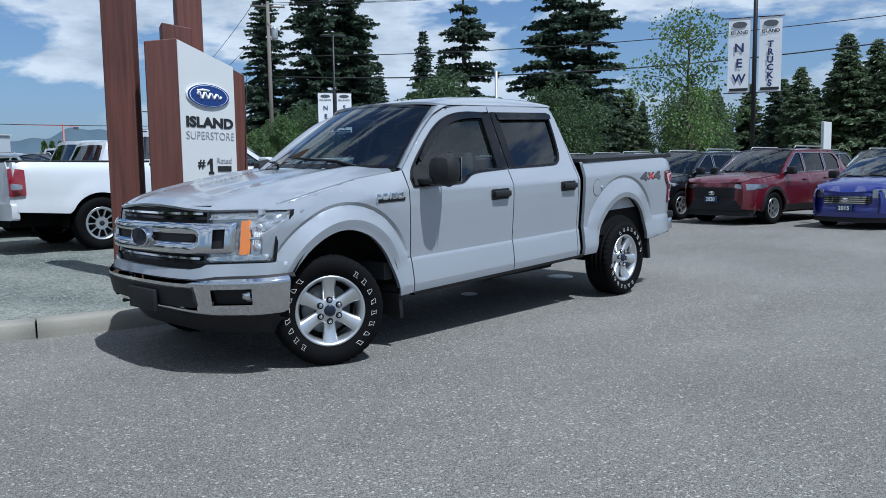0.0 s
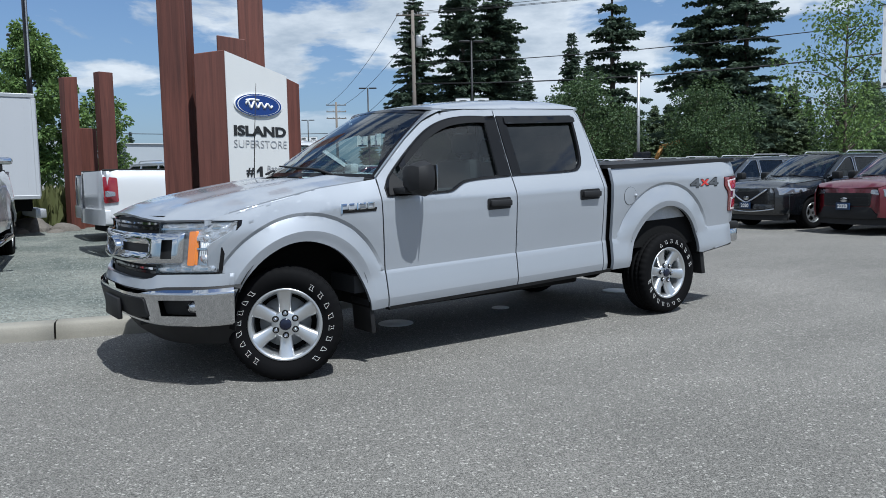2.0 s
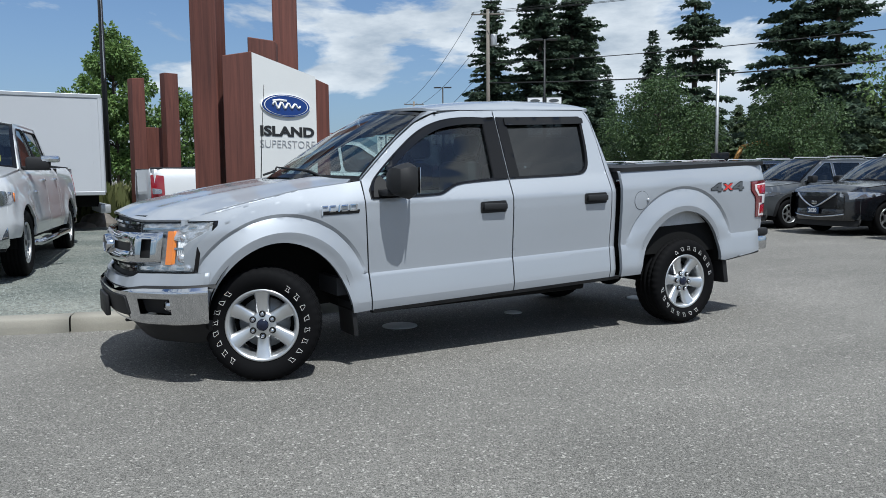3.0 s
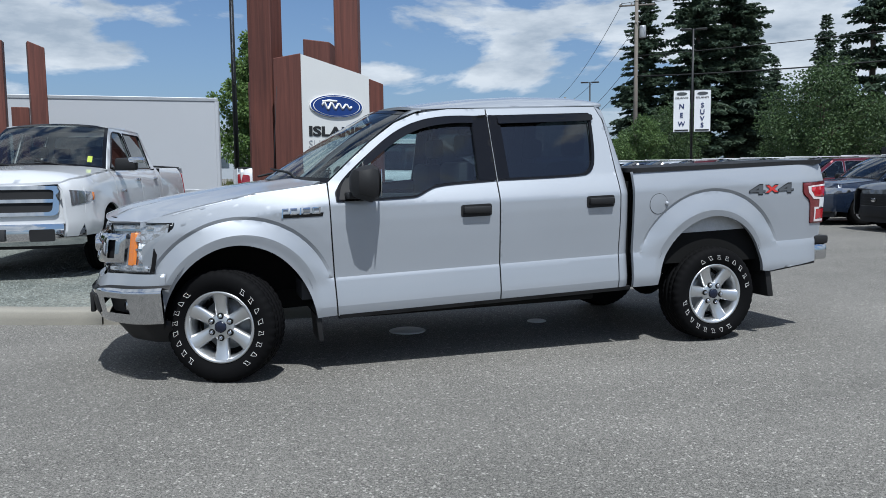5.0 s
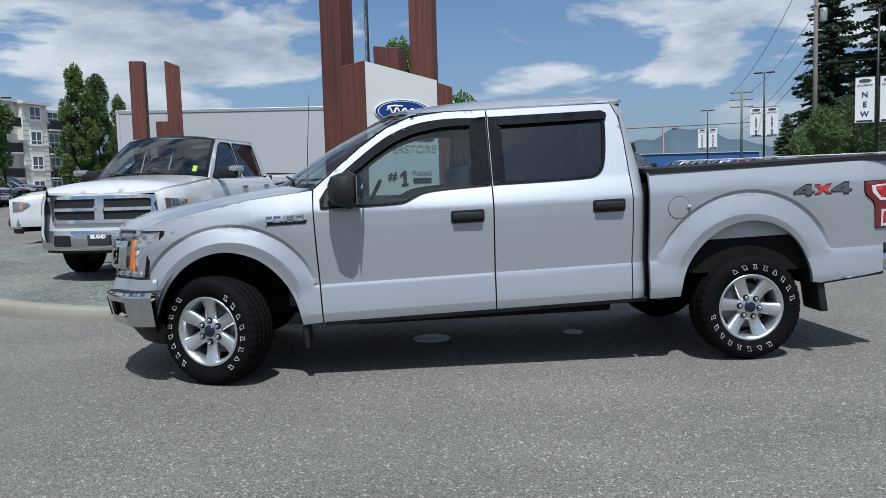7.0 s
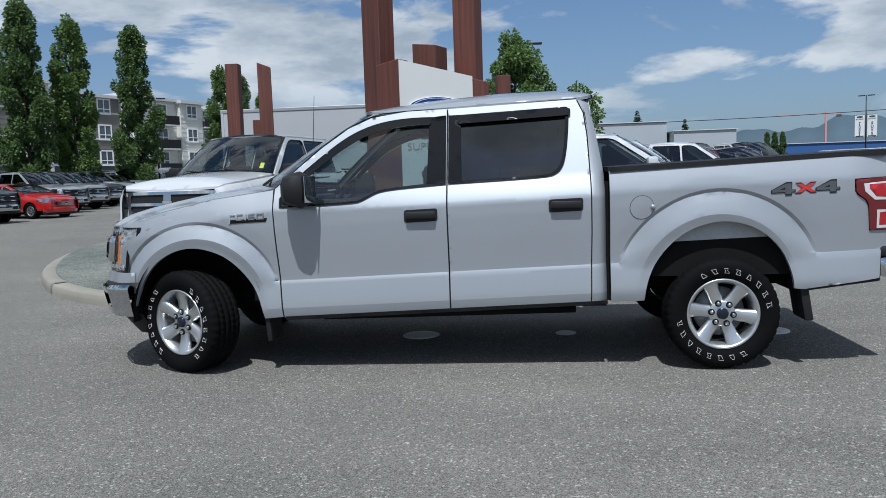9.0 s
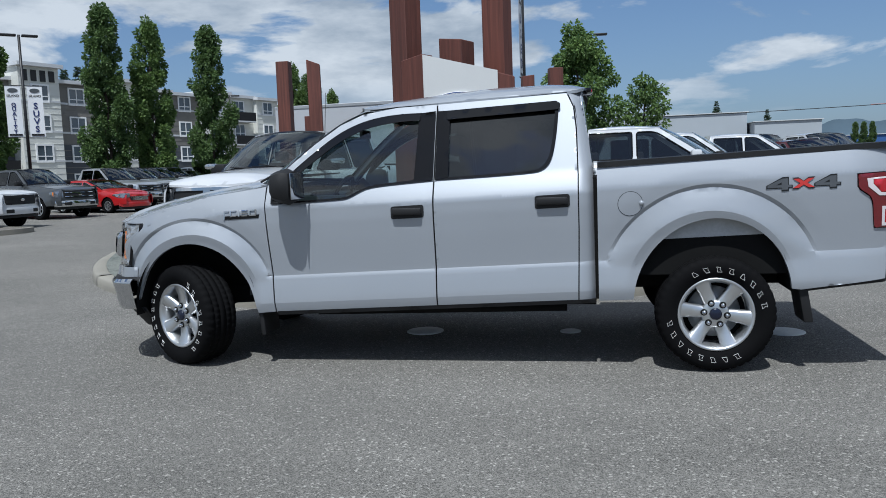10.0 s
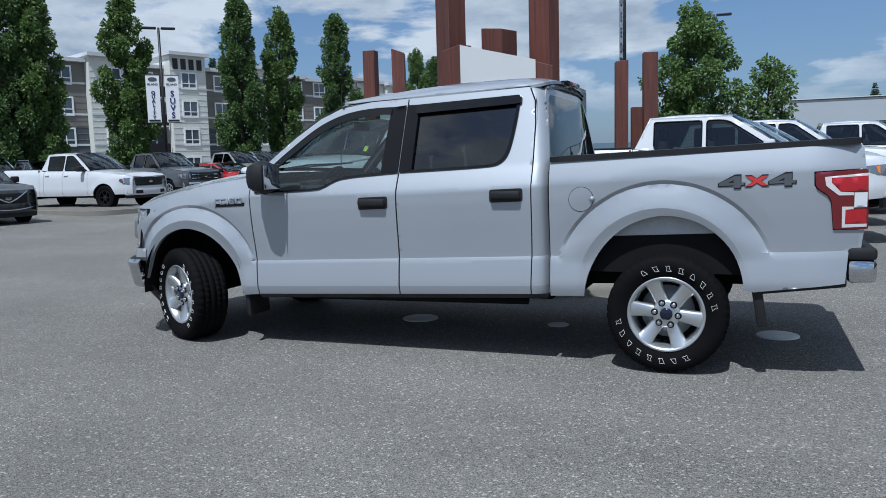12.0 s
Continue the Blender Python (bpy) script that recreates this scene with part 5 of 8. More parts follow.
    part("bumper_gap", sheet(B(), [(-be, 0.70), (be, 0.70), (be, 0.725), (T(0.70), 0.722), (T(0.52), 0.70), (-T(0.52), 0.70), (-T(0.7), 0.722), (-be, 0.725)], bump_fn(-0.012), step=0.05, rim=(0.05, 0, 0)), BLACK, truck)
    dam = [(-be + 0.02, 0.33), (be - 0.02, 0.33), (be - 0.01, 0.49), (-be + 0.01, 0.49)]
    part("air_dam", sheet(B(), dam, lambda s, z: raked(BUMP.at(s, -0.08 - 0.75 * (0.49 - z))[0], BUMP.at(s, -0.08 - 0.75 * (0.49 - z))[1], z), step=0.05, rim=(0.03, 0, 0)), BLACK, truck, "black air dam")
    for y in (-0.42, 0.42):
        part("tow_hook", tube(B(), [(-2.40, y, 0.40), (-2.58, y, 0.39), (-2.62, y + 0.02, 0.385), (-2.58, y + 0.05, 0.385)], 0.014, 6), BLACK, truck, "black tow hook")
    # tailgate, rear bumper, tonneau
    gate = lambda y, z: raked(2.925 + 0.012 * math.sin((z - 0.67) * 6) - 0.05 * (abs(y) / 0.85) ** 6, y, z)
    tg = part("tailgate", sheet(B(), rounded([(-0.80, 0.675), (0.80, 0.675), (0.80, 1.29), (-0.80, 1.29)], 0.02), gate, step=0.06, rim=(-0.06, 0, 0)), SILVER, truck, "silver tailgate")
    part("gate_handle", box(B(), 2.93, 2.965, -0.11, 0.11, 1.19 + 0.095, 1.25 + 0.095, 0.012), BLACK, tg)
    bm = box(B(), 2.832, 3.045, -0.925, 0.925, 0.588, 0.725, 0.03)
    pad = box(B(), 2.830, 3.050, -0.93, 0.93, 0.722, 0.792, 0.02)
    for v in list(bm.verts) + list(pad.verts):
        if v.co.x > 2.93:
            v.co.x -= 0.075 * (abs(v.co.y) / 0.93) ** 6
    rb = part("rear_bumper", bm, CHROME, truck, "chrome rear bumper")
    part("step_pad", pad, BLACK, rb, "black step pad")
    bm = sheet(B(), [(1.12, -0.955), (2.86, -0.94), (2.89, -0.90), (2.90, 0.90), (2.86, 0.94), (1.12, 0.955)], lambda x, y: raked(x, y, 1.318 + 0.012 * (1 - (y / 0.95) ** 2)), step=0.12, rim=(0, 0, -0.032))
    part("tonneau_cover", bm, BLACK, truck, "black tonneau cover")
    part("bed_liner", box(box(B(), 1.125, 2.88, -0.90, 0.90, 0.62, 1.20), 1.04, 1.13, -0.88, 0.88, 0.46, 1.26), DARK, truck)
    # cabin floor, dash, steering wheel
    part("cabin_floor", box(B(), -1.35, 1.06, -0.90, 0.90, 0.50, 0.62), CABIN, truck)
    bm = box(B(), -1.45, -0.98, -0.86, 0.86, 0.95, 1.20, 0.06)
    box(bm, -0.98, -0.90, -0.60, -0.18, 1.10, 1.23, 0.03)
    part("dashboard", bm, CABIN, truck, "dark dashboard")
    bm = B()
    c, n1, n2 = Vector((-0.80, -0.40, 1.16)), Vector((0, 1, 0)), Vector((0.45, 0, 0.89))
    ring = [c + 0.185 * (math.cos(a) * n1 + math.sin(a) * n2) for a in (2 * math.pi * k / 28 for k in range(29))]
    tube(bm, ring, 0.015, 7, False)
    for a in (0.3, math.pi - 0.3, -math.pi / 2):
        tube(bm, [c, c + 0.18 * (math.cos(a) * n1 + math.sin(a) * n2)], 0.017, 6)
    tube(bm, [c, c + Vector((-0.2, 0, -0.08))], 0.05, 10)
    part("steering_wheel", bm, BLACK, truck, "black steering wheel")
    part("rear_view_mirror", box(B(), -0.72, -0.69, -0.12, 0.12, 1.62, 1.69, 0.015), BLACK, truck)
    # underbody
    for y in (-0.52, 0.52):
        bm = box(B(), -2.45, 2.80, y - 0.04, y + 0.04, 0.45, 0.57)
        for v in bm.verts:
            v.co.z += RAKE * v.co.x
        part("frame_rail", bm, DARK, truck)
    part("floor_pan", box(B(), -1.15, 1.10, -0.86, 0.86, 0.42, 0.56), DARK, truck)
    part("engine_block", box(B(), -2.35, -1.3, -0.5, 0.5, 0.45, 0.95), DARK, truck)
    part("spare_wheel_tray", box(B(), 1.3, 2.4, -0.5, 0.5, 0.5, 0.64), DARK, truck)
    rear = part("rear_axle", tube(B(), [(1.84, -0.75, 0.37), (1.84, 0.75, 0.37)], 0.055, 8), DARK, truck)
    part("front_axle", tube(B(), [(-1.84, -0.70, 0.36), (-1.84, 0.70, 0.36)], 0.045, 8), DARK, truck)
    bm = B()
    bmesh.ops.create_uvsphere(bm, u_segments=12, v_segments=8, radius=0.15, matrix=Matrix.Translation((1.84, 0.0, 0.38)))
    part("differential", bm, DARK, rear)
    part("exhaust_pipe", tube(B(), [(-0.6, 0.3, 0.40), (0.9, 0.35, 0.42), (2.6, 0.45, 0.45)], 0.04, 8), DARK, truck)
    part("sill_tube", tube(B(), [(-0.9, -0.72, 0.36), (0.9, -0.72, 0.385)], 0.035, 8), DARK, truck)
    for x, z, steer, kinds in ((-1.84, 0.362, -25.0, (1, 30.0)), (1.84, 0.372, 0.0, (2, 8.0))):
        for sign in (-1, 1):
            wheel(truck, (x, sign * 0.862, z), 0.367, 0.232, 0.252, steer, sign, lettered=kinds[0], phase=kinds[1])
    return truck


build_pickup()

# ---- ground, kerb and gravel island ----


def lot_z(x, y):
    """The lot is level round the pickup and climbs gently far off."""
    return 0.014 * min(220.0, max(0.0, math.hypot(x, y) - 15.0))


def build_ground():
    bm = B()
    radii = [0, 4, 8, 11, 14, 16, 18, 21, 25, 30, 37, 46, 60, 80, 110, 160, 240, 400, 900, 2000, 4200]
    rings = [[bm.verts.new((r * math.cos(a), r * math.sin(a), lot_z(r, 0))) for a in (2 * math.pi * k / 72 for k in range(72))] for r in radii[1:]]
    mid = bm.verts.new((0, 0, 0))
    for k in range(72):
        bm.faces.new((mid, rings[0][k], rings[0][(k + 1) % 72]))
    for a, b in zip(rings, rings[1:]):
        for k in range(72):
            bm.faces.new((a[k], b[k], b[(k + 1) % 72], a[(k + 1) % 72]))
    solid("ground", bm, ASPHALT, "grey worn asphalt of a car lot", "ground", kind="structure", smooth=True)


build_ground()
KERB = smooth_line([(3.4, 9.6), (3.2, 6.0), (2.6, 3.6), (1.5, 2.0), (0.2, 1.35), (-1.0, 1.18), (-2.07, 1.285), (-3.1, 1.56), (-3.9, 1.885), (-4.6, 2.28), (-5.3, 2.88), (-6.0, 3.72), (-6.75, 4.85), (-7.6, 6.55), (-8.1, 8.1), (-8.35, 10.5), (-8.3, 15.0), (-8.0, 18.5)], 8)


def walk_along(line, dist):
    for a, b in zip(line, line[1:]):
        d = math.hypot(b[0] - a[0], b[1] - a[1])
        if dist <= d:
            t = dist / d
            return (a[0] + (b[0] - a[0]) * t, a[1] + (b[1] - a[1]) * t), ((b[0] - a[0]) / d, (b[1] - a[1]) / d)
        dist -= d
    return line[-1], ((b[0] - a[0]) / d, (b[1] - a[1]) / d)


def build_kerb():
    total = sum(math.hypot(b[0] - a[0], b[1] - a[1]) for a, b in zip(KERB, KERB[1:]))
    kerb = tagged(new("kerb"), "weathered concrete kerb with open joints", "kerb", kind="structure")
    rnd = random.Random(5)
    # the joint seen beside the front bumper sets the stone lengths
    joints, s = [], 0.54
    while s < total - 0.4:
        joints.append(s)
        s += 3.02
    for a, b in zip([0.0] + joints, joints + [total]):
        bm = B()
        n = max(2, int((b - a) / 0.22))
        rows = []
        drop = rnd.uniform(-0.006, 0.006)
        for i in range(n + 1):
            (x, y), (dx, dy) = walk_along(KERB, a + 0.007 + (b - a - 0.014) * i / n)
            nx, ny = -dy, dx     # away from the island is -n here
            k = rnd.uniform(-0.004, 0.004)
            prof = [(0.0, -0.02), (0.002, 0.05), (0.012 + k, 0.112 + drop), (0.030 + k, 0.133 + drop), (0.06, 0.138 + drop + k), (0.19, 0.140 + drop), (0.205, 0.128), (0.205, -0.02)]
            rows.append([bm.verts.new((x - nx * p, y - ny * p, z)) for p, z in prof])
        for p, q in zip(rows, rows[1:]):
            for j in range(7):
                bm.faces.new((p[j], p[j + 1], q[j + 1], q[j]))
        bm.faces.new(rows[0])
        bm.faces.new(rows[-1][::-1])
        part("kerbstone", bm, CONCRETE, kerb)


def build_island():
    edge = [(x - 0.0, y) for x, y in KERB]
    inner = []
    for i in range(len(edge)):
        a, b = edge[max(0, i - 1)], edge[min(len(edge) - 1, i + 1)]
        d = math.hypot(b[0] - a[0], b[1] - a[1])
        nx, ny = (b[1] - a[1]) / d, -(b[0] - a[0]) / d
        inner.append((edge[i][0] + nx * 0.20, edge[i][1] + ny * 0.20))
    outline = inner + [(-4.0, 19.5), (0.5, 18.5), (2.6, 14.5)]
    fn = lambda x, y: (x, y, 0.112 + 0.014 * max(0.0, y - 1.5) + 0.018 * noise.noise((x * 0.9, y * 0.9, 0)) + 0.004 * noise.noise((x * 7, y * 7, 3)))
    solid("gravel_island", sheet(B(), outline, fn, step=0.35, rim=(0, 0, -0.2)), GRAVEL, "packed grey-green crushed gravel inside a concrete kerb", "gravel", kind="structure")
    # loose chips nearest the walk
    rnd = random.Random(11)
    bm = B()
    poly = np.array(outline)
    verts, faces = [], []
    spots = [(rnd.uniform(-7.5, -0.5), 1.3 + 6.5 * rnd.random() ** 1.8) for _ in range(14000)]
    for (x, y), ok in zip(spots, inside(poly, spots)):
        if not ok:
            continue
        z = fn(x, y)[2]
        r = rnd.uniform(0.006, 0.017)
        k = len(verts)
        a = rnd.uniform(0, 6.3)
        for j in range(3):
            verts.append((x + r * math.cos(a + 2.1 * j), y + r * math.sin(a + 2.1 * j), z - 0.003))
        verts.append((x + rnd.uniform(-0.4, 0.4) * r, y + rnd.uniform(-0.4, 0.4) * r, z + r * rnd.uniform(0.5, 0.9)))
        faces += [(k, k + 1, k + 3), (k + 1, k + 2, k + 3), (k + 2, k, k + 3)]
    bm.free()
    me = bpy.data.meshes.new("gravel_chips")
    me.from_pydata(verts, [], faces)
    me.materials.append(STONE)
    tagged(new("gravel_chips", me), "loose grey crushed stone chips", "gravel", kind="stuff")


build_kerb()
build_island()
# pale round utility covers in the asphalt under the pickup
for x, y, r in ((-0.33, 0.24, 0.155), (0.88, 0.26, 0.085), (2.52, 0.27, 0.15)):
    solid("utility_cover", lathe(B(), [(r, -0.02), (r, 0.006), (r - 0.012, 0.010), (0.02, 0.010), (0.0, 0.010)], 28, "z"), COVER_PALE, "pale round utility cover set in the asphalt", "utility cover", "utility covers", m=pose(x, y, 0))

# ---- timber sign and posts ----


def beam(name, parent, p, along, wide, deep, z0, z1, slope=0.0, lean=(0, 0)):
    """An upright timber: its face runs along from the point p, deep is its depth behind the face; the top may slope along the face."""
    x = Vector((along[0], along[1], 0)).normalized()
    n = Vector((-x.y, x.x, 0))
    bm = B()
    for u in (0, 1):
        for v in (0, 1):
            for t in (0, 1):
                z = z0 if not t else z1 + slope * u
                bm.verts.new(Vector((p[0], p[1], 0)) + x * wide * u + n * deep * v + Vector((lean[0], lean[1], 0)) * (z - z0) + Vector((0, 0, z)))
    bm.verts.ensure_lookup_table()
    vs = bm.verts
    for f in ((0, 1, 3, 2), (4, 6, 7, 5), (0, 4, 5, 1), (2, 3, 7, 6), (1, 5, 7, 3), (0, 2, 6, 4)):
        bm.faces.new([vs[i] for i in f])
    bmesh.ops.bevel(bm, geom=list(bm.edges), offset=0.008, segments=1, affect="EDGES")
    return part(name, bm, TIMBER, parent, "red-brown stained timber", False)


def build_sign():
    sign = thing("dealership_sign", "white sign panel held between red-brown stained timber posts", "sign")
    a, b = Vector((-0.84, 2.82, 0)), Vector((-0.01, 3.09, 0))
    along = (b - a).normalized()
    back = Vector((-along.y, along.x, 0))
    beam("timber_post", sign, (-1.375, 3.425), (0.24, -0.19), 0.315, 0.25, 0.05, 4.2)
    beam("timber_post", sign, (-0.285, 3.835), (0.94, -0.34), 0.30, 0.24, 0.05, 4.0)
    beam("timber_post", sign, (-0.745, 3.325), (0.92, -0.38), 0.32, 0.30, 0.05, 2.945, -0.045)
    # boards that carry the panel
    p = a - along * 0.004
    beam("timber_board", sign, (-1.135, 2.965), (0.29, -0.145), 0.325, 0.20, 0.05, 2.655, 0.045)
    q = b + along * 0.003
    beam("timber_board", sign, (q.x, q.y), (along.x, along.y), 0.20, 0.16, 0.05, 2.475, -0.055)
    bm = B()
    out = [(0.0, 0.35), (0.873, 0.35), (0.873, 2.495), (0.0, 2.69)]
    slab(bm, out, lambda u, v, h: a + along * u + Vector((0, 0, v)) + back * h, 0.10)
    panel = part("sign_panel", bm, SIGN_WHITE, sign, "white sign panel with a blue oval and printed words", False)
    face = lambda u, v: facing(tuple(a + along * u + Vector((0, 0, v)) - back * 0.004), along)
    bm = lathe(B(), [(1.0, 0.0), (1.0, 0.012), (0.97, 0.014), (0.0, 0.014)], 48, "z")
    bmesh.ops.scale(bm, vec=(0.342, 0.130, 1), verts=bm.verts)
    o = part("oval_rim", bm, WHITE, panel, "white oval outline", "auto")
    o.matrix_basis = face(0.430, 2.130)
    for r, h, m in ((0.965, 0.017, LOGO_BLUE), (0.885, 0.0185, WHITE), (0.855, 0.020, LOGO_BLUE)):
        bm = lathe(B(), [(r, 0.0), (r, h), (0.0, h)], 48, "z")
        bmesh.ops.scale(bm, vec=(0.342, 0.130, 1), verts=bm.verts)
        o = part("oval", bm, m, panel, "blue oval logo shape", "auto")
        o.matrix_basis = face(0.430, 2.130)
    # a plain wavy stroke in place of the logo's script
    bm = B()
    pts = [(-0.19 + 0.38 * k / 24, 0.035 * math.sin(k * 1.05) * (1.25 - k / 34)) for k in range(25)]
    tube(bm, [(x, y, 0.021) for x, y in pts], 0.013, 6)
    tube(bm, [(-0.19, 0.045, 0.021), (-0.10, 0.060, 0.021), (0.0, 0.055, 0.021)], 0.012, 6)
    o = part("logo_stroke", bm, WHITE, panel, "plain white wavy stroke")
    o.matrix_basis = face(0.430, 2.130)
    words("sign_word", "ISLAND", 0.2, panel, face(0.455, 1.838), PRINT_BLACK, 0.002, 1.0, 0.009, (0.755, 0.118))
    words("sign_word", "SUPERSTORE", 0.15, panel, face(0.455, 1.694), PRINT_GREY, 0.002, 1.0, -0.002, (0.765, 0.084))
    words("sign_word", "#", 0.2, panel, face(0.285, 1.375), PRINT_BLACK, 0.002, 1.0, 0.004, (0.115, 0.10))
    one = [(-0.052, 0.040), (0.0, 0.0875), (0.034, 0.0875), (0.034, -0.060), (0.052, -0.060), (0.052, -0.0875), (-0.034, -0.0875), (-0.034, -0.060), (-0.010, -0.060), (-0.010, 0.036), (-0.052, 0.014)]
    bm = sheet(B(), one, lambda u, v: (u, v, 0.003), step=0.3, rim=(0, 0, -0.003))
    part("sign_word", bm, PRINT_BLACK, panel, "heavy black figure one", False).matrix_basis = face(0.425, 1.352)
    words("sign_word", "Rated", 0.1, panel, face(0.655, 1.418), PRINT_GREY, 0.002, 1.0, 0.0, (0.245, 0.062))
    bm = box(B(), -0.115, 0.115, -0.030, 0.030, 0, 0.003)
    part("word_bar", bm, PRINT_BLACK, panel, "black bar", False).matrix_basis = face(0.655, 1.325)


def build_posts():
    left = thing("timber_posts", "three leaning red-brown timber posts standing in gravel", "timber posts", "timber post groups")
    beam("timber_post", left, (-5.46, 9.37), (1, 0.05), 0.27, 0.23, 0.0, 3.765, 0.0, (0.004, 0))
    beam("timber_post", left, (-4.76, 9.40), (1, 0.3), 0.27, 0.22, 0.0, 3.77, -0.10, (-0.005, 0))
    beam("timber_post", left, (-5.33, 10.55), (1, 0.1), 0.30, 0.22, 0.0, 2.71)
    right = thing("timber_posts", "two tall red-brown timber posts with a short one between", "timber posts", "timber post groups")
    beam("timber_post", right, (-0.70, 13.36), (1, 0.3), 0.30, 0.24, 0.0, 3.63, 0.03, (0.004, 0))
    beam("timber_post", right, (0.0, 13.15), (1, 0.3), 0.33, 0.25, 0.0, 3.77)
    beam("timber_post", right, (-0.36, 13.75), (1, 0.3), 0.40, 0.22, 0.0, 2.55)


build_sign()
build_posts()

# ---- parked vehicles ----


def inter(x, pts):
    return float(np.interp(x, [p[0] for p in pts], [p[1] for p in pts]))


def vehicle(name, label, category, paint_m, c, group="parked vehicles"):
    """A parked vehicle, front at -x, standing on z = 0. c holds its sizes."""
    car = thing(name, label, category, group)
    xf, xr, W, step = c["xf"], c["xr"], c["w"], c.get("step", 0.11)
    sill, roof, r = c["sill"], c["roof"], c["r"]
    top = c["top"]                       # upper edge of the body below the windows, from front to back
    wb, wt, rt, rb = c["cab"]            # windscreen foot and head, back window head and foot, along x
    belt = lambda x: inter(x, top)
    ra = r + c.get("gap", 0.075)

    def hw(x, z):
        w = W - 0.05 * ((z - 0.72) / 0.5) ** 2 if z < belt(x) else W - 0.05 * ((belt(x) - 0.72) / 0.5) ** 2 - 0.047 - 0.33 * (z - belt(x))
        w += 0.018 * step01((z - (sill + 0.02)) / 0.12) * step01((sill + 0.30 - z) / 0.1) - 0.018
        if z < belt(x):
            w -= 0.045 * max(0.0, (z - (belt(x) - 0.12)) / 0.12) ** 2
        for ax in (c["axf"], c["axr"]):
            d = math.hypot(x - ax, z - r)
            w += 0.022 * step01((ra + 0.15 - d) / 0.08) if z < belt(x) - 0.06 else 0
        k = c.get("round", 0.42)
        for e in ((xf + k - x) / k, (x - (xr - k * 0.7)) / (k * 0.7)):
            if e > 0:
                w -= (0.20 if e == (xf + k - x) / k else 0.12) * e ** 2.2
        return w

    def low(x):
        z = inter(x, c["under"])
        for ax in (c["axf"], c["axr"]):
            d = abs(x - ax)
            if d < ra:
                z = max(z, r + math.sqrt(ra * ra - d * d) * 0.98)
        return z

    def strip(a, b):
        xs = list(np.linspace(a, b, max(4, int((b - a) / 0.05))))
        for ax in (c["axf"], c["axr"]):
            for e in (ax - ra, ax + ra):
                for d in (-0.004, 0.004):
                    if a < e + d < b:
                        xs.append(e + d)
        xs.sort()
        return [(x, low(x)) for x in xs] + [(x, belt(x)) for x in xs[::-1]]

    cuts = [xf + 0.015] + c["seams"] + [xr - 0.015]
    names = c["panels"]
    panels = {}
    for sign in (-1, 1):
        fn = lambda x, z: (x, sign * hw(x, z), z)
        inw = (0, -sign * 0.03, 0)
        for pn, a, b in zip(names, cuts, cuts[1:]):
            ob = part(pn, sheet(B(), strip(a + 0.005, b - 0.005), fn, step=step, rim=lambda x, z: (0, 0, -0.03) if z > belt(x) - 0.004 else inw), paint_m, car)
            panels[pn] = ob
            if pn.endswith("door"):
                hx, hz = b - 0.16, belt((a + b) / 2) - 0.13
                y = hw(hx, hz)
                bm = box(B(), hx - 0.09, hx + 0.09, sign * (y - 0.01), sign * (y + 0.03), hz - 0.018, hz + 0.018, 0.01)
                part("door_handle", bm, c.get("handle", paint_m), ob)
        # upper cab side
        zb = lambda x: belt(x) + 0.004
        side = [(wb, zb(wb)), (wb + 0.45 * (wt - wb), zb(wb) + 0.47 * (roof - 0.07 - zb(wb))), (wt, roof - 0.07), ((wt + rt) / 2, roof - 0.035), (rt, roof - 0.06), (rb, zb(rb))]
        side += [(x, zb(x)) for x in np.linspace(rb, wb, 8)[1:-1]]
        wins = []
        edges = c["pillars"]
        head = lambda x: roof - 0.125 if x > wt + 0.05 else zb(wb) + (roof - 0.125 - zb(wb)) * (x - wb - 0.14) / (wt - wb - 0.09)
        tail = lambda x: roof - 0.12 if x < rt - 0.05 else zb(rb) + (roof - 0.12 - zb(rb)) * (rb - 0.10 - x) / (rb - rt - 0.05)
        for a, b in zip(edges, edges[1:]):
            a, b = a + 0.035, b - 0.035
            xs = np.linspace(a, b, 10)
            up = [(x, max(zb(x) + 0.035, min(head(x), tail(x)))) for x in xs]
            wins.append(rounded([(x, zb(x) + 0.025) for x in (a, (a + b) / 2, b)] + up[::-1], 0.06, 3))
        up_side = part("cab_side", sheet(B(), side, fn, wins, step * 0.8, inw), paint_m, car)
        for k, w in enumerate(wins):
            g = part("window_pane", sheet(B(), w, lambda x, z: (x, sign * (hw(x, z) - 0.01), z), step=0.2), c.get("screen", DARK_GLASS), up_side, "dark side window")
            g.visible_shadow = False
            part("window_trim", tube(B(), [(x, sign * (hw(x, z) + 0.002), z) for x, z in w + w[:1]], 0.011, 4, False), c.get("trim", GLOSS_BLACK), up_side)
        mx = c["pillars"][0] + 0.14
        my = hw(mx, belt(mx) + 0.06)
        bm = box(B(), mx - 0.07, mx + 0.09, sign * (my + 0.05), sign * (my + 0.05 + c.get("mirror", 0.20)), belt(mx) + 0.0, belt(mx) + 0.17, 0.04)
        box(bm, mx - 0.02, mx + 0.06, sign * (my - 0.05), sign * (my + 0.08), belt(mx) + 0.0, belt(mx) + 0.05, 0.01)
        part("side_mirror", bm, c.get("mirror_m", BLACK), car, "side mirror")
        for ax in (c["axf"], c["axr"]):
            bm = B()
            prof = [(ax - ra, sill - 0.1)] + [(ax + ra * math.cos(t), r + ra * math.sin(t)) for t in (math.pi * (1 - k / 12) for k in range(13))] + [(ax + ra, sill - 0.1)]
            rows = [[bm.verts.new((x, sign * y, z)) for x, z in prof] for y in (W - 0.05, W - 0.42)]
            for k in range(len(prof) - 1):
                bm.faces.new((rows[0][k], rows[0][k + 1], rows[1][k + 1], rows[1][k]))
            bm.faces.new(rows[1])
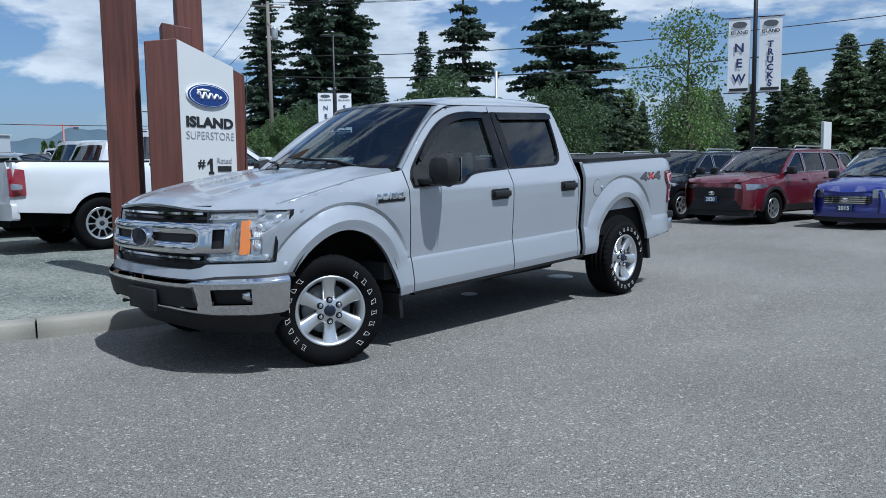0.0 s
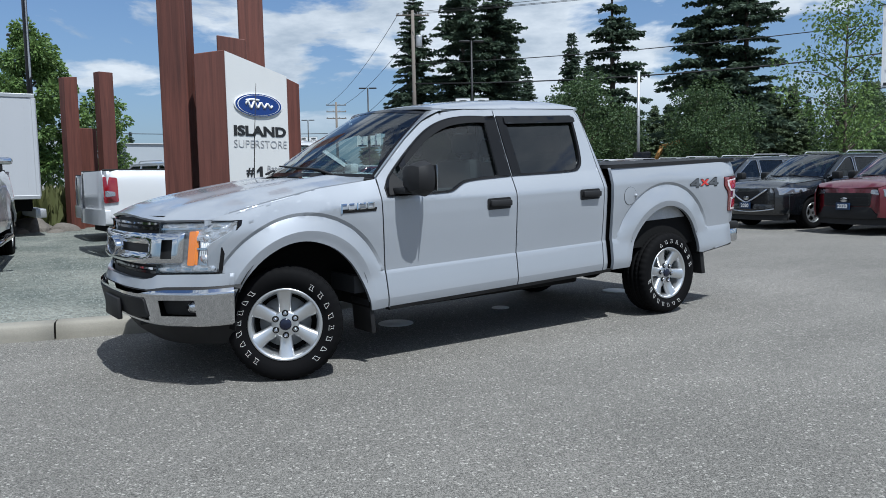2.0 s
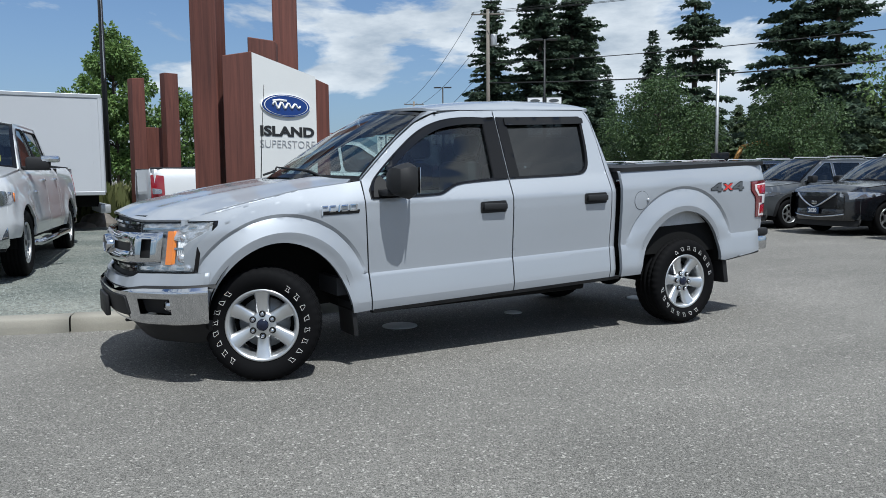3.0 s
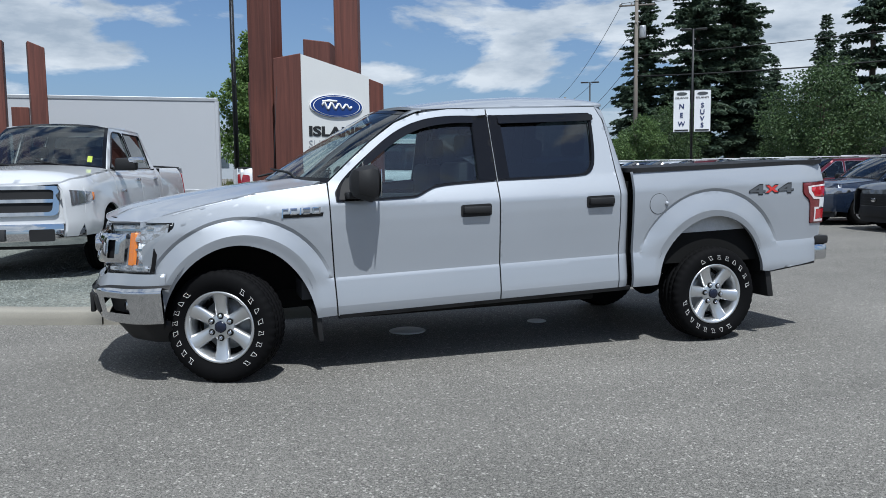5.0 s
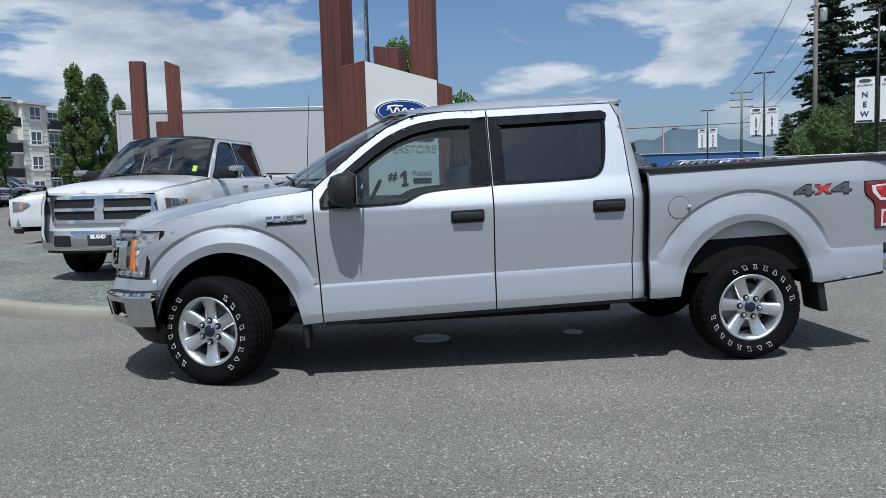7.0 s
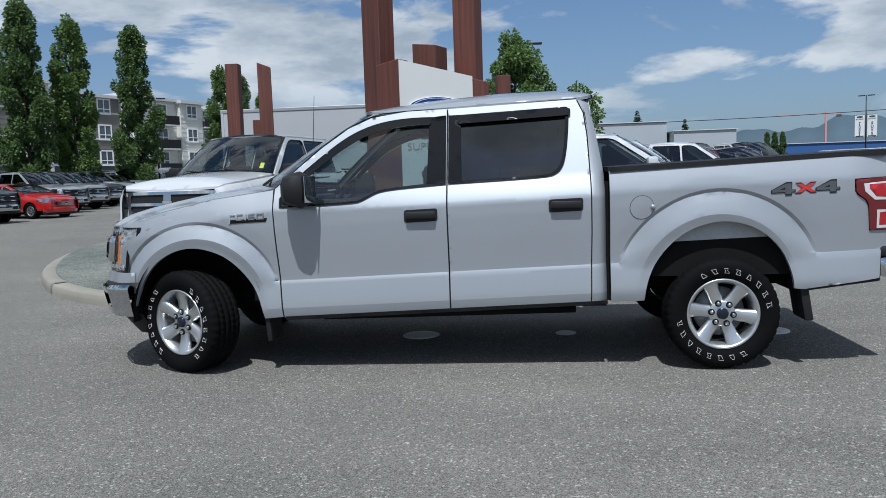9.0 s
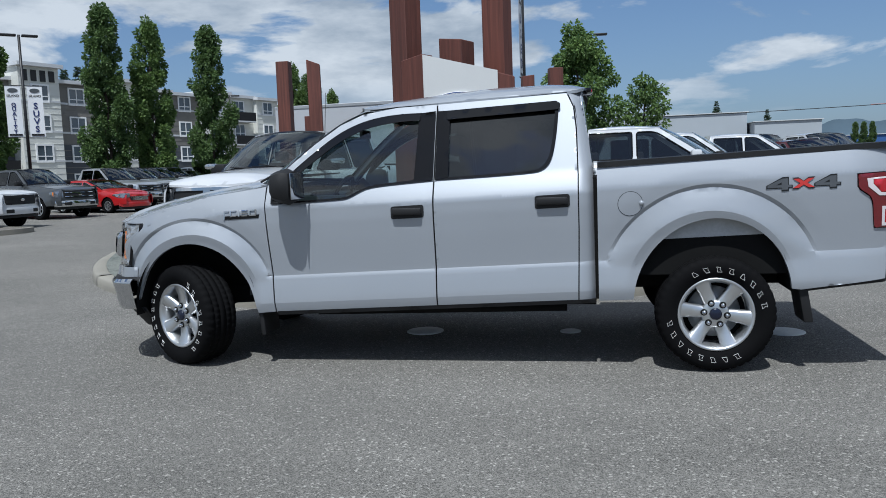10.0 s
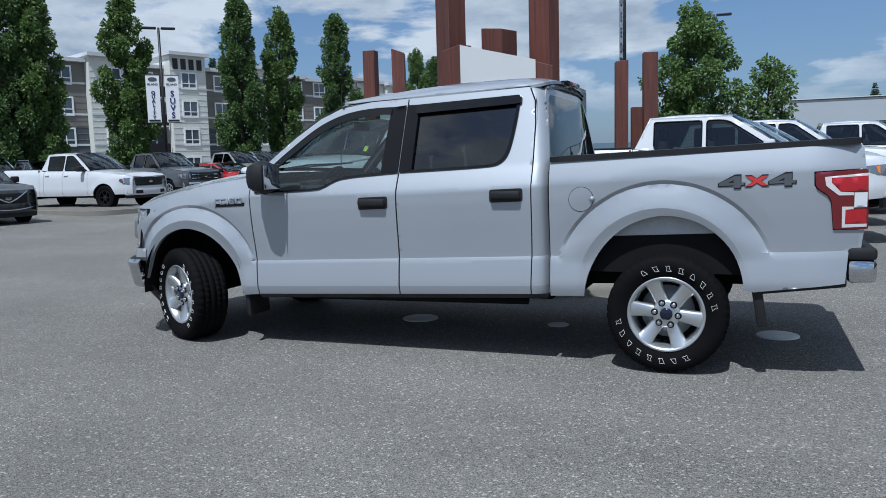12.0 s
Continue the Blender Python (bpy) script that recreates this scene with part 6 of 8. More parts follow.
            part("wheel_well", bm, DARK, car)
            if c.get("clad"):
                out = [(ax + (ra + 0.07) * math.cos(t), r + (ra + 0.07) * math.sin(t)) for t in np.linspace(math.pi + 0.12, -0.12, 19)]
                inn = [(ax + (ra + 0.0) * math.cos(t), r + (ra + 0.0) * math.sin(t)) for t in np.linspace(-0.12, math.pi + 0.12, 19)]
                part("arch_cladding", sheet(B(), out + inn, lambda x, z: (x, sign * (hw(x, z) + 0.012), z), step=0.15, rim=inw), BLACK, car, "black wheel arch cladding")
            wheel(car, (ax, sign * (W - 0.135), r), r, r * c.get("rim", 0.62), 0.23, 0, sign, c.get("spokes", 6), False, False, c.get("dark_wheels", False))
        if c.get("clad"):
            part("sill_cladding", sheet(B(), [(c["axf"] + ra, sill - 0.01), (c["axr"] - ra, sill - 0.01), (c["axr"] - ra, sill + 0.12), (c["axf"] + ra, sill + 0.12)], lambda x, z: (x, sign * (hw(x, z) + 0.014), z), step=0.2, rim=inw), BLACK, car, "black sill cladding")
        # lamps
        z0, z1, y0, back = c["head"]
        nose = lambda y, z: (xf + c.get("bow", 0.26) * (abs(y) / W) ** 3.2 + 0.10 * max(0, z - 0.72) - 0.012, y, z)
        lampm = part("head_lamp", sheet(B(), rounded([(sign * y0, z0 + c.get("slant", 0.0)), (sign * (W - 0.10), z0 + 0.01), (sign * (W - 0.075), z1), (sign * y0, z1 - 0.01)], 0.03, 2), nose, step=0.08, rim=(0.03, 0, 0)), LAMP, car, "clear head lamp")
        part("lamp_wing", sheet(B(), [(xf + 0.08, z0), (xf + back * 0.6, z0 + 0.03), (xf + back, z0 + 0.6 * (z1 - z0)), (xf + back * 0.9, z1 - 0.03), (xf + 0.08, z1)], lambda x, z: (x, sign * (hw(x, z) + 0.006), z), step=0.08, rim=inw), LAMP, lampm)
        k1 = c.get("marker", (0.45, 0.64))[1]
        if k1 > 0:
            part("marker", sheet(B(), [(xf + back * (k1 - 0.11), z0 + 0.05), (xf + back * (k1 - 0.06), z0 + 0.06), (xf + back * k1, z1 - 0.04), (xf + back * (k1 - 0.10), z1 - 0.03)], lambda x, z: (x, sign * (hw(x, z) + 0.010), z), step=0.08, rim=inw), AMBER, lampm, "amber marker")
        z0, z1, wide = c["tail"]
        rear_lamp = part("tail_lamp", sheet(B(), rounded([(xr - wide, z0 + 0.02), (xr - 0.02, z0), (xr - 0.02, z1), (xr - wide, z1 - 0.02)], 0.02, 2), lambda x, z: (x, sign * (hw(x, z) + 0.022), z), step=0.05, rim=inw), TAIL_RED, car, "red tail lamp")
        if c.get("bed"):
            zm = z0 + 0.36 * (z1 - z0)
            part("lamp_band", sheet(B(), rounded([(xr - wide * 0.8, zm - 0.035), (xr - 0.035, zm - 0.045), (xr - 0.035, zm + 0.045), (xr - wide * 0.8, zm + 0.025)], 0.012, 2), lambda x, z: (x, sign * (hw(x, z) + 0.027), z), step=0.05, rim=inw), LAMP, rear_lamp, "clear reversing lamp band")
            part("lamp_shade", sheet(B(), rounded([(xr - wide * 0.85, z0 + 0.03), (xr - 0.035, z0 + 0.02), (xr - 0.035, zm - 0.055), (xr - wide * 0.85, zm - 0.045)], 0.012, 2), lambda x, z: (x, sign * (hw(x, z) + 0.026), z), step=0.05, rim=inw), DARK_RED_LENS, rear_lamp, "deep red lower lens")
    nose = lambda out: (lambda y, z: (xf + c.get("bow", 0.26) * (abs(y) / W) ** 3.2 + 0.10 * max(0, z - 0.72) - out, y, z))
    yw = W - 0.06
    hf = belt(xf + 0.02)
    part("front_fascia", sheet(B(), [(-yw, sill + 0.04), (yw, sill + 0.04), (yw, hf - 0.03), (0, hf + 0.005), (-yw, hf - 0.03)], nose(0.0), step=step), paint_m, car)
    g0, g1, gy = c["grille"]
    gr = part("grille", sheet(B(), rounded([(-gy, g0), (gy, g0), (gy * 1.04, g1), (-gy * 1.04, g1)], 0.04, 2), nose(0.014), step=0.1, rim=(0.03, 0, 0)), BLACK, car, "black grille")
    n = c.get("bars", 3)
    for k in range(n):
        z = g0 + (g1 - g0) * (k + 0.5) / n
        part("grille_bar", sheet(B(), [(-gy * 0.97, z - 0.012), (gy * 0.97, z - 0.012), (gy * 0.97, z + 0.012), (-gy * 0.97, z + 0.012)], nose(0.026), step=0.1, rim=(0.02, 0, 0)), c.get("bar_m", CHROME), gr)
    if c.get("cross"):
        gx = rounded([(-gy * 1.06, g0 - 0.03), (gy * 1.06, g0 - 0.03), (gy * 1.10, g1 + 0.03), (-gy * 1.10, g1 + 0.03)], 0.06, 3)
        gi = rounded([(-gy * 0.97, g0 + 0.012), (gy * 0.97, g0 + 0.012), (gy * 1.0, g1 - 0.012), (-gy * 1.0, g1 - 0.012)], 0.05, 3)
        part("grille_frame", sheet(B(), gx, nose(0.032), [gi], 0.07, (0.04, 0, 0)), CHROME, gr, "chrome grille frame")
        for q in ((-0.06, 0.06, g0, g1), (-gy, gy, (g0 + g1) / 2 - 0.02, (g0 + g1) / 2 + 0.02)):
            part("grille_cross", sheet(B(), [(q[0], q[2]), (q[1], q[2]), (q[1], q[3]), (q[0], q[3])], nose(0.036), step=0.1, rim=(0.03, 0, 0)), CHROME, gr, "chrome cross bar")
        part("emblem", sheet(B(), [(-0.05, g0 + 0.09), (0.05, g0 + 0.09), (0.07, g1 - 0.10), (-0.07, g1 - 0.10)], nose(0.048), step=0.05, rim=(0.02, 0, 0)), GALV, gr, "plain shield-shaped emblem")
    else:
        bm = lathe(B(), [(1.0, 0.02), (1.0, -0.006), (0.0, -0.008)], 20, "x")
        bmesh.ops.scale(bm, vec=(1, 0.085, 0.045), verts=bm.verts)
        e = part("emblem", bm, c.get("emblem", CHROME), gr, "plain oval emblem")
        e.matrix_basis = Matrix.Translation(nose(0.035)(0, (g0 + g1) / 2))
    b0, b1 = c["bumper"]
    proud = c.get("proud", 0.035)
    yb = yw - c.get("tuck", 0.0)
    apron = [(-yb, b0), (yb, b0), (yb, b1), (-yb, b1)] if not c.get("apron") else [(-yb, b0), (yb, b0), (yb, b0 + 0.07), (gy * 1.22, b0 + 0.09), (gy * 1.02, b1), (-gy * 1.02, b1), (-gy * 1.22, b0 + 0.09), (-yb, b0 + 0.07)]
    part("front_bumper", sheet(B(), rounded(apron, 0.03, 2), lambda y, z: nose(proud + 0.02 * math.cos((z - (b0 + b1) / 2) / (b1 - b0) * 3))(y, z), step=0.1, rim=(0.05, 0, 0)), c.get("bumper_m", BLACK), car, "front bumper")
    for sign in (-1, 1) if c.get("apron") else ():
        part("bumper_slot", sheet(B(), rounded([(sign * 0.70, b1 - 0.06), (sign * 0.78, b1 - 0.09), (sign * 0.82, g1 - 0.14), (sign * 0.76, g1 - 0.12)], 0.015, 2), nose(0.010), step=0.06, rim=(0.02, 0, 0)), BLACK, car, "black upright air slot")
    if c.get("swoop"):
        low_line = [nose(proud + 0.026)(y, b0 + 0.07 + 0.13 * (abs(y) / W) ** 2) for y in np.linspace(-yw + 0.06, yw - 0.06, 25)]
        part("lower_trim", tube(B(), low_line, 0.016, 8), CHROME, car, "bright strip along the lower bumper")
        wing = [nose(0.040)(y, g0 + 0.03 + (g1 - g0 + 0.02) * (abs(y) / gy) ** 1.3) for y in np.linspace(-gy * 1.02, gy * 1.02, 21)]
        part("grille_wing", tube(B(), wing, 0.022, 8), CHROME, gr, "bright v-shaped grille bar")
    for sign in (-1, 1) if c.get("step_bar") else ():
        bar = part("step_bar", tube(B(), [(c["axf"] + ra + 0.05, sign * (W - 0.10), sill - 0.10), (c["axf"] + ra + 0.18, sign * (W + 0.02), sill - 0.10), (c["axr"] - ra - 0.18, sign * (W + 0.02), sill - 0.10), (c["axr"] - ra - 0.05, sign * (W - 0.10), sill - 0.10)], 0.042, 10), CHROME, car, "chrome side step bar")
        for x in (c["axf"] + ra + 0.45, c["axr"] - ra - 0.75):
            part("tread_pad", box(B(), x, x + 0.42, sign * (W - 0.02), sign * (W + 0.06), sill - 0.062, sill - 0.052, 0.004), BLACK, bar, "black tread pad")
        mx, mz = c["pillars"][0] + 0.15, belt(c["pillars"][0])
        part("mirror_cap", box(B(), mx - 0.085, mx + 0.02, sign * (W + 0.08), sign * (W + 0.30), mz + 0.10, mz + 0.185, 0.03), CHROME, car, "chrome mirror cap")
        part("fender_badge", box(B(), c["axf"] + ra + 0.08, c["axf"] + ra + 0.20, sign * (W - 0.03), sign * (W + 0.012), 0.985, 1.02, 0.004), CHROME, car, "small chrome badge bar")
    if c.get("vents"):
        for k in (-1, 1):
            part("bumper_vent", sheet(B(), rounded([(k * 0.40, b0 + 0.05), (k * 0.66, b0 + 0.05), (k * 0.66, b1 - 0.06), (k * 0.40, b1 - 0.06)], 0.02, 2), nose(0.058), step=0.1, rim=(0.02, 0, 0)), BLACK, car)
    part("chin", sheet(B(), [(-yw + 0.05, sill - 0.10), (yw - 0.05, sill - 0.10), (yw - 0.02, b0 + 0.03), (-yw + 0.02, b0 + 0.03)], nose(-0.03), step=0.15, rim=(0.05, 0, 0)), BLACK, car)
    if c.get("plate"):
        px_, pz = nose(0.075)(0, 0)[0], c["plate"][0]
        pl = part("plate_card", box(B(), px_ - 0.008, px_ + 0.03, -0.145, 0.145, pz - 0.068, pz + 0.068, 0.004), c["plate"][2], car, "number card on the front bumper")
        if c["plate"][1]:
            words("card_text", c["plate"][1], c["plate"][3], pl, facing((px_ - 0.010, 0, pz + c["plate"][4]), (0, -1, 0)), WHITE, 0.001, 1.0, 0.004)
    # hood, roof, glass, back
    hood_top = [(x, belt(x)) for x in np.linspace(xf + 0.04, wb, 8)]
    half = lambda x: hw(x, belt(x) - 0.001) - 0.004
    hood = [(x, -half(x)) for x, _ in hood_top] + [(x, half(x)) for x, _ in hood_top[::-1]]
    hood = [(x + (0.10 * (abs(y) / W) ** 2 if x < xf + 0.2 else 0), y) for x, y in hood] + [(xf + 0.02, 0)]
    dome = c.get("dome", 0.05)
    part("hood", sheet(B(), hood, lambda x, y: (x, y, belt(x) + dome * (1 - (abs(y) / W) ** 2.5) * step01((x - xf) / 0.4) - 0.002), step=step, rim=(0, 0, -0.03)), paint_m, car, "hood")
    hb = half(wb) - 0.02
    ht = lambda x: hw(x, roof - 0.07) + 0.004
    foot = lambda a: Vector((wb - 0.16 * (1 - a * a), a * hb, belt(wb) + dome * 0.6 * (1 - a * a) + 0.01))
    crown = lambda a: Vector((wt - 0.05 * (1 - a * a), a * ht(wt), roof - 0.065 + 0.045 * (1 - a * a)))
    g = part("windscreen", sheet(B(), [(-1, 0), (0, 0), (1, 0), (1, 1), (0, 1), (-1, 1)], lambda a, t: foot(a).lerp(crown(a), t) + Vector((-0.02, 0, 0.03)) * 4 * t * (1 - t), step=0.22), c.get("screen", SCREEN), car, "windscreen")
    g.visible_shadow = False
    part("windscreen_edge", sheet(B(), [(-1, 0), (0, 0), (1, 0), (1, 1), (0, 1), (-1, 1)], lambda a, t: foot(a).lerp(crown(a), t) + Vector((-0.02, 0, 0.03)) * 4 * t * (1 - t) + Vector((-0.003, 0, 0.003)), [[(-0.95, 0.06), (0.95, 0.06), (0.94, 0.94), (-0.94, 0.94)]], 0.22), GLOSS_BLACK, car)
    if c.get("sticker"):
        spot = lambda a, t: foot(a).lerp(crown(a), t) + Vector((-0.02, 0, 0.03)) * 4 * t * (1 - t) + Vector((0.012, 0, -0.012))
        part("sticker", sheet(B(), [(-0.80, 0.14), (-0.73, 0.14), (-0.73, 0.26), (-0.80, 0.26)], spot, step=0.2), STICKER, car, "yellow paper sticker")
    for a0, a1 in ((-0.65, 0.0), (0.1, 0.72)):
        part("wiper", tube(B(), [foot(a0) + Vector((-0.02, 0, 0.012)), foot(a1).lerp(crown(a1), 0.07) + Vector((-0.015, 0, 0.03))], 0.009, 5), BLACK, car)
    xs = np.linspace(wt - 0.03, rt + 0.02, 9)
    rf = [(x, -ht(x)) for x in xs] + [(x, ht(x)) for x in xs[::-1]]
    rz = lambda x, y: roof - 0.066 + (0.03 + 0.036 * math.sin(math.pi * min(1, max(0, (x - wt) / (rt - wt))))) * max(0.0, 1 - (abs(y) / (ht(x) + 0.004)) ** 2.4) ** 0.6
    part("roof", sheet(B(), rf, lambda x, y: (x, y, rz(x, y)), step=step, rim=(0, 0, -0.02)), paint_m, car, "roof")
    if c.get("rails"):
        for sign in (-1, 1):
            part("roof_rail", tube(B(), [(wt + 0.25, sign * (ht(0) - 0.12), roof - 0.03), (wt + 0.32, sign * (ht(0) - 0.12), roof + 0.03), (rt - 0.3, sign * (ht(0) - 0.12), roof + 0.03), (rt - 0.2, sign * (ht(0) - 0.12), roof - 0.03)], 0.014, 6), GALV, car, "silver roof rail")
    hr = hw(rb, belt(rb) + 0.01)
    heel = lambda a: Vector((rb, a * hr, belt(rb)))
    crest = lambda a: Vector((rt + 0.015, a * ht(rt), roof - 0.062 + 0.03 * (1 - a * a)))
    back = lambda a, t: heel(a).lerp(crest(a), t) + Vector((0.05 * (1 - a * a), 0, 0))
    hole = rounded([(-0.88, 0.12), (0.88, 0.12), (0.86, 0.86), (-0.86, 0.86)], 0.06, 2)
    bk = part("cab_back", sheet(B(), [(-1, 0), (1, 0), (1, 1), (-1, 1)], back, [hole], 0.22, (-0.02, 0, 0)), paint_m, car)
    g = part("rear_window", sheet(B(), hole, back, step=0.25), c.get("screen", TINTED), bk, "dark rear window")
    g.visible_shadow = False
    rear = lambda out: (lambda y, z: (xr + out - 0.10 * (abs(y) / W) ** 4, y, z))
    zt = belt(xr - 0.02)
    part("tailgate", sheet(B(), [(-yw + 0.02, sill + 0.12), (yw - 0.02, sill + 0.12), (yw - 0.03, zt - 0.01), (-yw + 0.03, zt - 0.01)], rear(0), step=step, rim=(-0.04, 0, 0)), paint_m, car)
    part("rear_bumper", sheet(B(), rounded([(-yw, c["bumper"][0]), (yw, c["bumper"][0]), (yw, c["bumper"][1] + 0.03), (-yw, c["bumper"][1] + 0.03)], 0.03, 2), rear(0.06), step=0.15, rim=(-0.10, 0, 0)), c.get("rear_bumper_m", c.get("bumper_m", BLACK)), car)
    if c.get("bed"):
        x0 = c["bed"]
        bm = box(B(), x0, xr - 0.06, -W + 0.10, W - 0.10, sill + 0.2, sill + 0.36)
        box(bm, x0, x0 + 0.03, -W + 0.08, W - 0.08, sill + 0.2, belt(x0 + 0.1) - 0.01)
        part("bed_floor", bm, DARK, car)
        for sign in (-1, 1):
            part("bed_rail", box(B(), x0, xr - 0.03, sign * (hw(x0 + 0.6, zt - 0.01) - 0.09), sign * (hw(x0 + 0.6, zt - 0.01) - 0.01), zt - 0.01, zt + 0.018, 0.008), BLACK, car, "black bed rail cap")
    else:
        part("rear_deck", box(B(), rb - 0.05, xr - 0.05, -W + 0.1, W - 0.1, sill, zt - 0.005), paint_m, car)
    part("floor_pan", box(B(), c["axf"] + ra, c["axr"] - ra, -W + 0.12, W - 0.12, sill - 0.06, sill + 0.10), DARK, car)
    part("chassis", box(B(), xf + 0.18, xr - 0.12, -W + 0.5, W - 0.5, sill - 0.08, sill + 0.14), DARK, car)
    part("engine_block", box(B(), xf + 0.35, wb + 0.1, -W + 0.45, W - 0.45, sill + 0.1, belt(wb) - 0.1), DARK, car)
    bm = box(B(), wb + 0.05, rb - 0.08, -W + 0.14, W - 0.14, sill + 0.10, belt((wb + rb) / 2) - 0.22)
    box(bm, wb - 0.02, wb + 0.32, -W + 0.16, W - 0.16, belt(wb) - 0.25, belt(wb) - 0.01, 0.03)
    part("cabin_trim", bm, CABIN, car)
    for x in c["seats"]:
        for y in (-0.38, 0.38):
            bm = box(B(), x, x + 0.14, y - 0.24, y + 0.24, belt(x) - 0.35, belt(x) + 0.16, 0.04)
            box(bm, x + 0.04, x + 0.14, y - 0.12, y + 0.12, belt(x) + 0.19, belt(x) + 0.35, 0.03)
            part("seat", bm, CABIN, car)
    return car


PICKUP = dict(xf=-2.92, xr=2.90, w=1.0, sill=0.46, roof=1.93, r=0.40, axf=-1.86, axr=1.80, top=[(-2.92, 1.06), (-2.7, 1.12), (-1.5, 1.25), (-1.1, 1.27), (0.9, 1.30), (1.0, 1.36), (2.9, 1.38)],
              under=[(-2.92, 0.50), (-2.4, 0.50), (-1.4, 0.46), (1.3, 0.46), (2.3, 0.52), (2.9, 0.58)], cab=(-1.22, -0.42, 0.74, 0.97), seams=[-1.15, -0.05, 0.80, 1.0],
              panels=["front_fender", "front_door", "rear_door", "cab_corner", "bed_side"], pillars=[-1.10, -0.05, 0.72], head=(0.80, 1.03, 0.66, 0.42), tail=(0.86, 1.27, 0.15), grille=(0.76, 1.04, 0.62),
              bumper=(0.46, 0.68), bed=1.02, seats=[-0.25, 0.5], bumper_m=CHROME, mirror=0.26, vents=True, dome=0.07)
SUV = dict(xf=-2.30, xr=2.28, w=0.925, sill=0.30, roof=1.69, r=0.355, axf=-1.36, axr=1.33, top=[(-2.30, 0.90), (-2.1, 0.98), (-1.2, 1.06), (-0.9, 1.08), (1.3, 1.13), (1.9, 1.16), (2.28, 1.10)],
           under=[(-2.30, 0.36), (-1.9, 0.32), (-1.0, 0.28), (1.0, 0.28), (1.9, 0.36), (2.28, 0.42)], cab=(-1.02, -0.20, 1.55, 2.10), seams=[-0.95, 0.10, 1.05], panels=["front_fender", "front_door", "rear_door", "rear_quarter"],
           pillars=[-0.92, 0.08, 1.0, 1.72], head=(0.755, 0.895, 0.50, 0.72), tail=(0.86, 1.06, 0.42), grille=(0.56, 0.82, 0.50), bumper=(0.32, 0.55), seats=[-0.05, 0.85], clad=True, bars=4, bar_m=BLACK, slant=0.05, proud=0.012, tuck=0.06, apron=True, round=0.60, bow=0.36, dome=0.085, marker=(0.0, 0.0), rails=True, gap=0.06, step=0.12, trim=CHROME)


def sized(base, **over):
    d = dict(base)
    d.update(over)
    return d


def parked(car, x, y, hx, hy, z=None):
    """Sets a vehicle with the middle of its front bumper at (x, y), heading along (hx, hy)."""
    n = math.hypot(hx, hy)
    hx, hy = hx / n, hy / n
    return Matrix.Translation((x - hx * car["reach"], y - hy * car["reach"], lot_z(x, y) if z is None else z)) @ Matrix.Rotation(math.atan2(-hy, -hx), 4, "Z")


def place(car, spec, x, y, hx, hy, z=None):
    car["reach"] = -spec["xf"]
    car.matrix_basis = parked(car, x, y, hx, hy, z)
    return car


def again(car, x, y, hx, hy, z=None):
    return copy_thing(car, parked(car, x, y, hx, hy, z))


STICKER = surf("yellow_paper", (0.62, 0.66, 0.06), 0.6)
GREY_CARD = surf("grey_card", (0.03, 0.03, 0.032), 0.5)
RAM = sized(PICKUP, roof=1.96, cab=(-1.55, -0.75, 0.74, 0.97), pillars=[-1.42, -0.22, 0.72], seams=[-1.48, -0.20, 0.80, 1.0], grille=(0.775, 1.06, 0.655), marker=(0.78, 0.97), cross=True, bars=0, head=(0.86, 1.04, 0.735, 0.50), bumper=(0.40, 0.65), top=[(-2.92, 1.10), (-2.75, 1.16), (-1.5, 1.27), (-1.1, 1.28), (0.9, 1.30), (1.0, 1.34), (2.9, 1.36)], plate=(0.53, "ISLAND", GREY_CARD, 0.060, 0.045), mirror=0.28, dome=0.10, handle=CHROME, seats=[-0.55, 0.35], step=0.08, step_bar=True, sticker=True, round=0.50, bow=0.30)
ram = place(vehicle("pickup_truck", "white pickup with a chrome cross-bar grille parked on gravel", "pickup truck", WHITE_PAINT, RAM), RAM, -4.25, 3.93, -0.187, -0.98, 0.16)
SMALL = sized(PICKUP, xf=-2.65, xr=3.05, w=0.945, roof=1.79, r=0.385, axf=-1.72, axr=1.84, sill=0.44, top=[(-2.65, 0.98), (-2.4, 1.06), (-1.4, 1.16), (-1.0, 1.18), (0.85, 1.22), (0.95, 1.26), (3.05, 1.28)], tail=(0.80, 1.19, 0.20), head=(0.78, 0.96, 0.56, 0.5), grille=(0.66, 0.94, 0.46), under=[(-2.65, 0.5), (-2.2, 0.46), (-1.2, 0.44), (1.3, 0.44), (2.3, 0.55), (3.05, 0.60)], bumper=(0.48, 0.68), bumper_m=WHITE_PAINT, rear_bumper_m=WHITE_PAINT, seats=[-0.2, 0.5], spokes=10, step=0.09, mirror_m=WHITE_PAINT, handle=WHITE_PAINT)
tac = place(vehicle("pickup_truck", "white midsize crew-cab pickup parked on gravel behind the sign", "pickup truck", WHITE_PAINT, SMALL), SMALL, 4.28, 7.33, 1.0, 0.0, 0.19)

# the rest of the row behind the sign
again(tac, 4.70, 10.25, 1.0, 0.0, 0.16)
BIG_WHITE = sized(PICKUP)
big = place(vehicle("pickup_truck", "white full-size crew-cab pickup parked in a row", "pickup truck", WHITE_PAINT, BIG_WHITE), BIG_WHITE, 5.75, 13.3, 1.0, 0.0, 0.15)
again(big, 7.7, 16.2, 1.0, 0.0, 0.15)
again(big, -8.7, 11.3, -0.93, -0.36, 0.10)
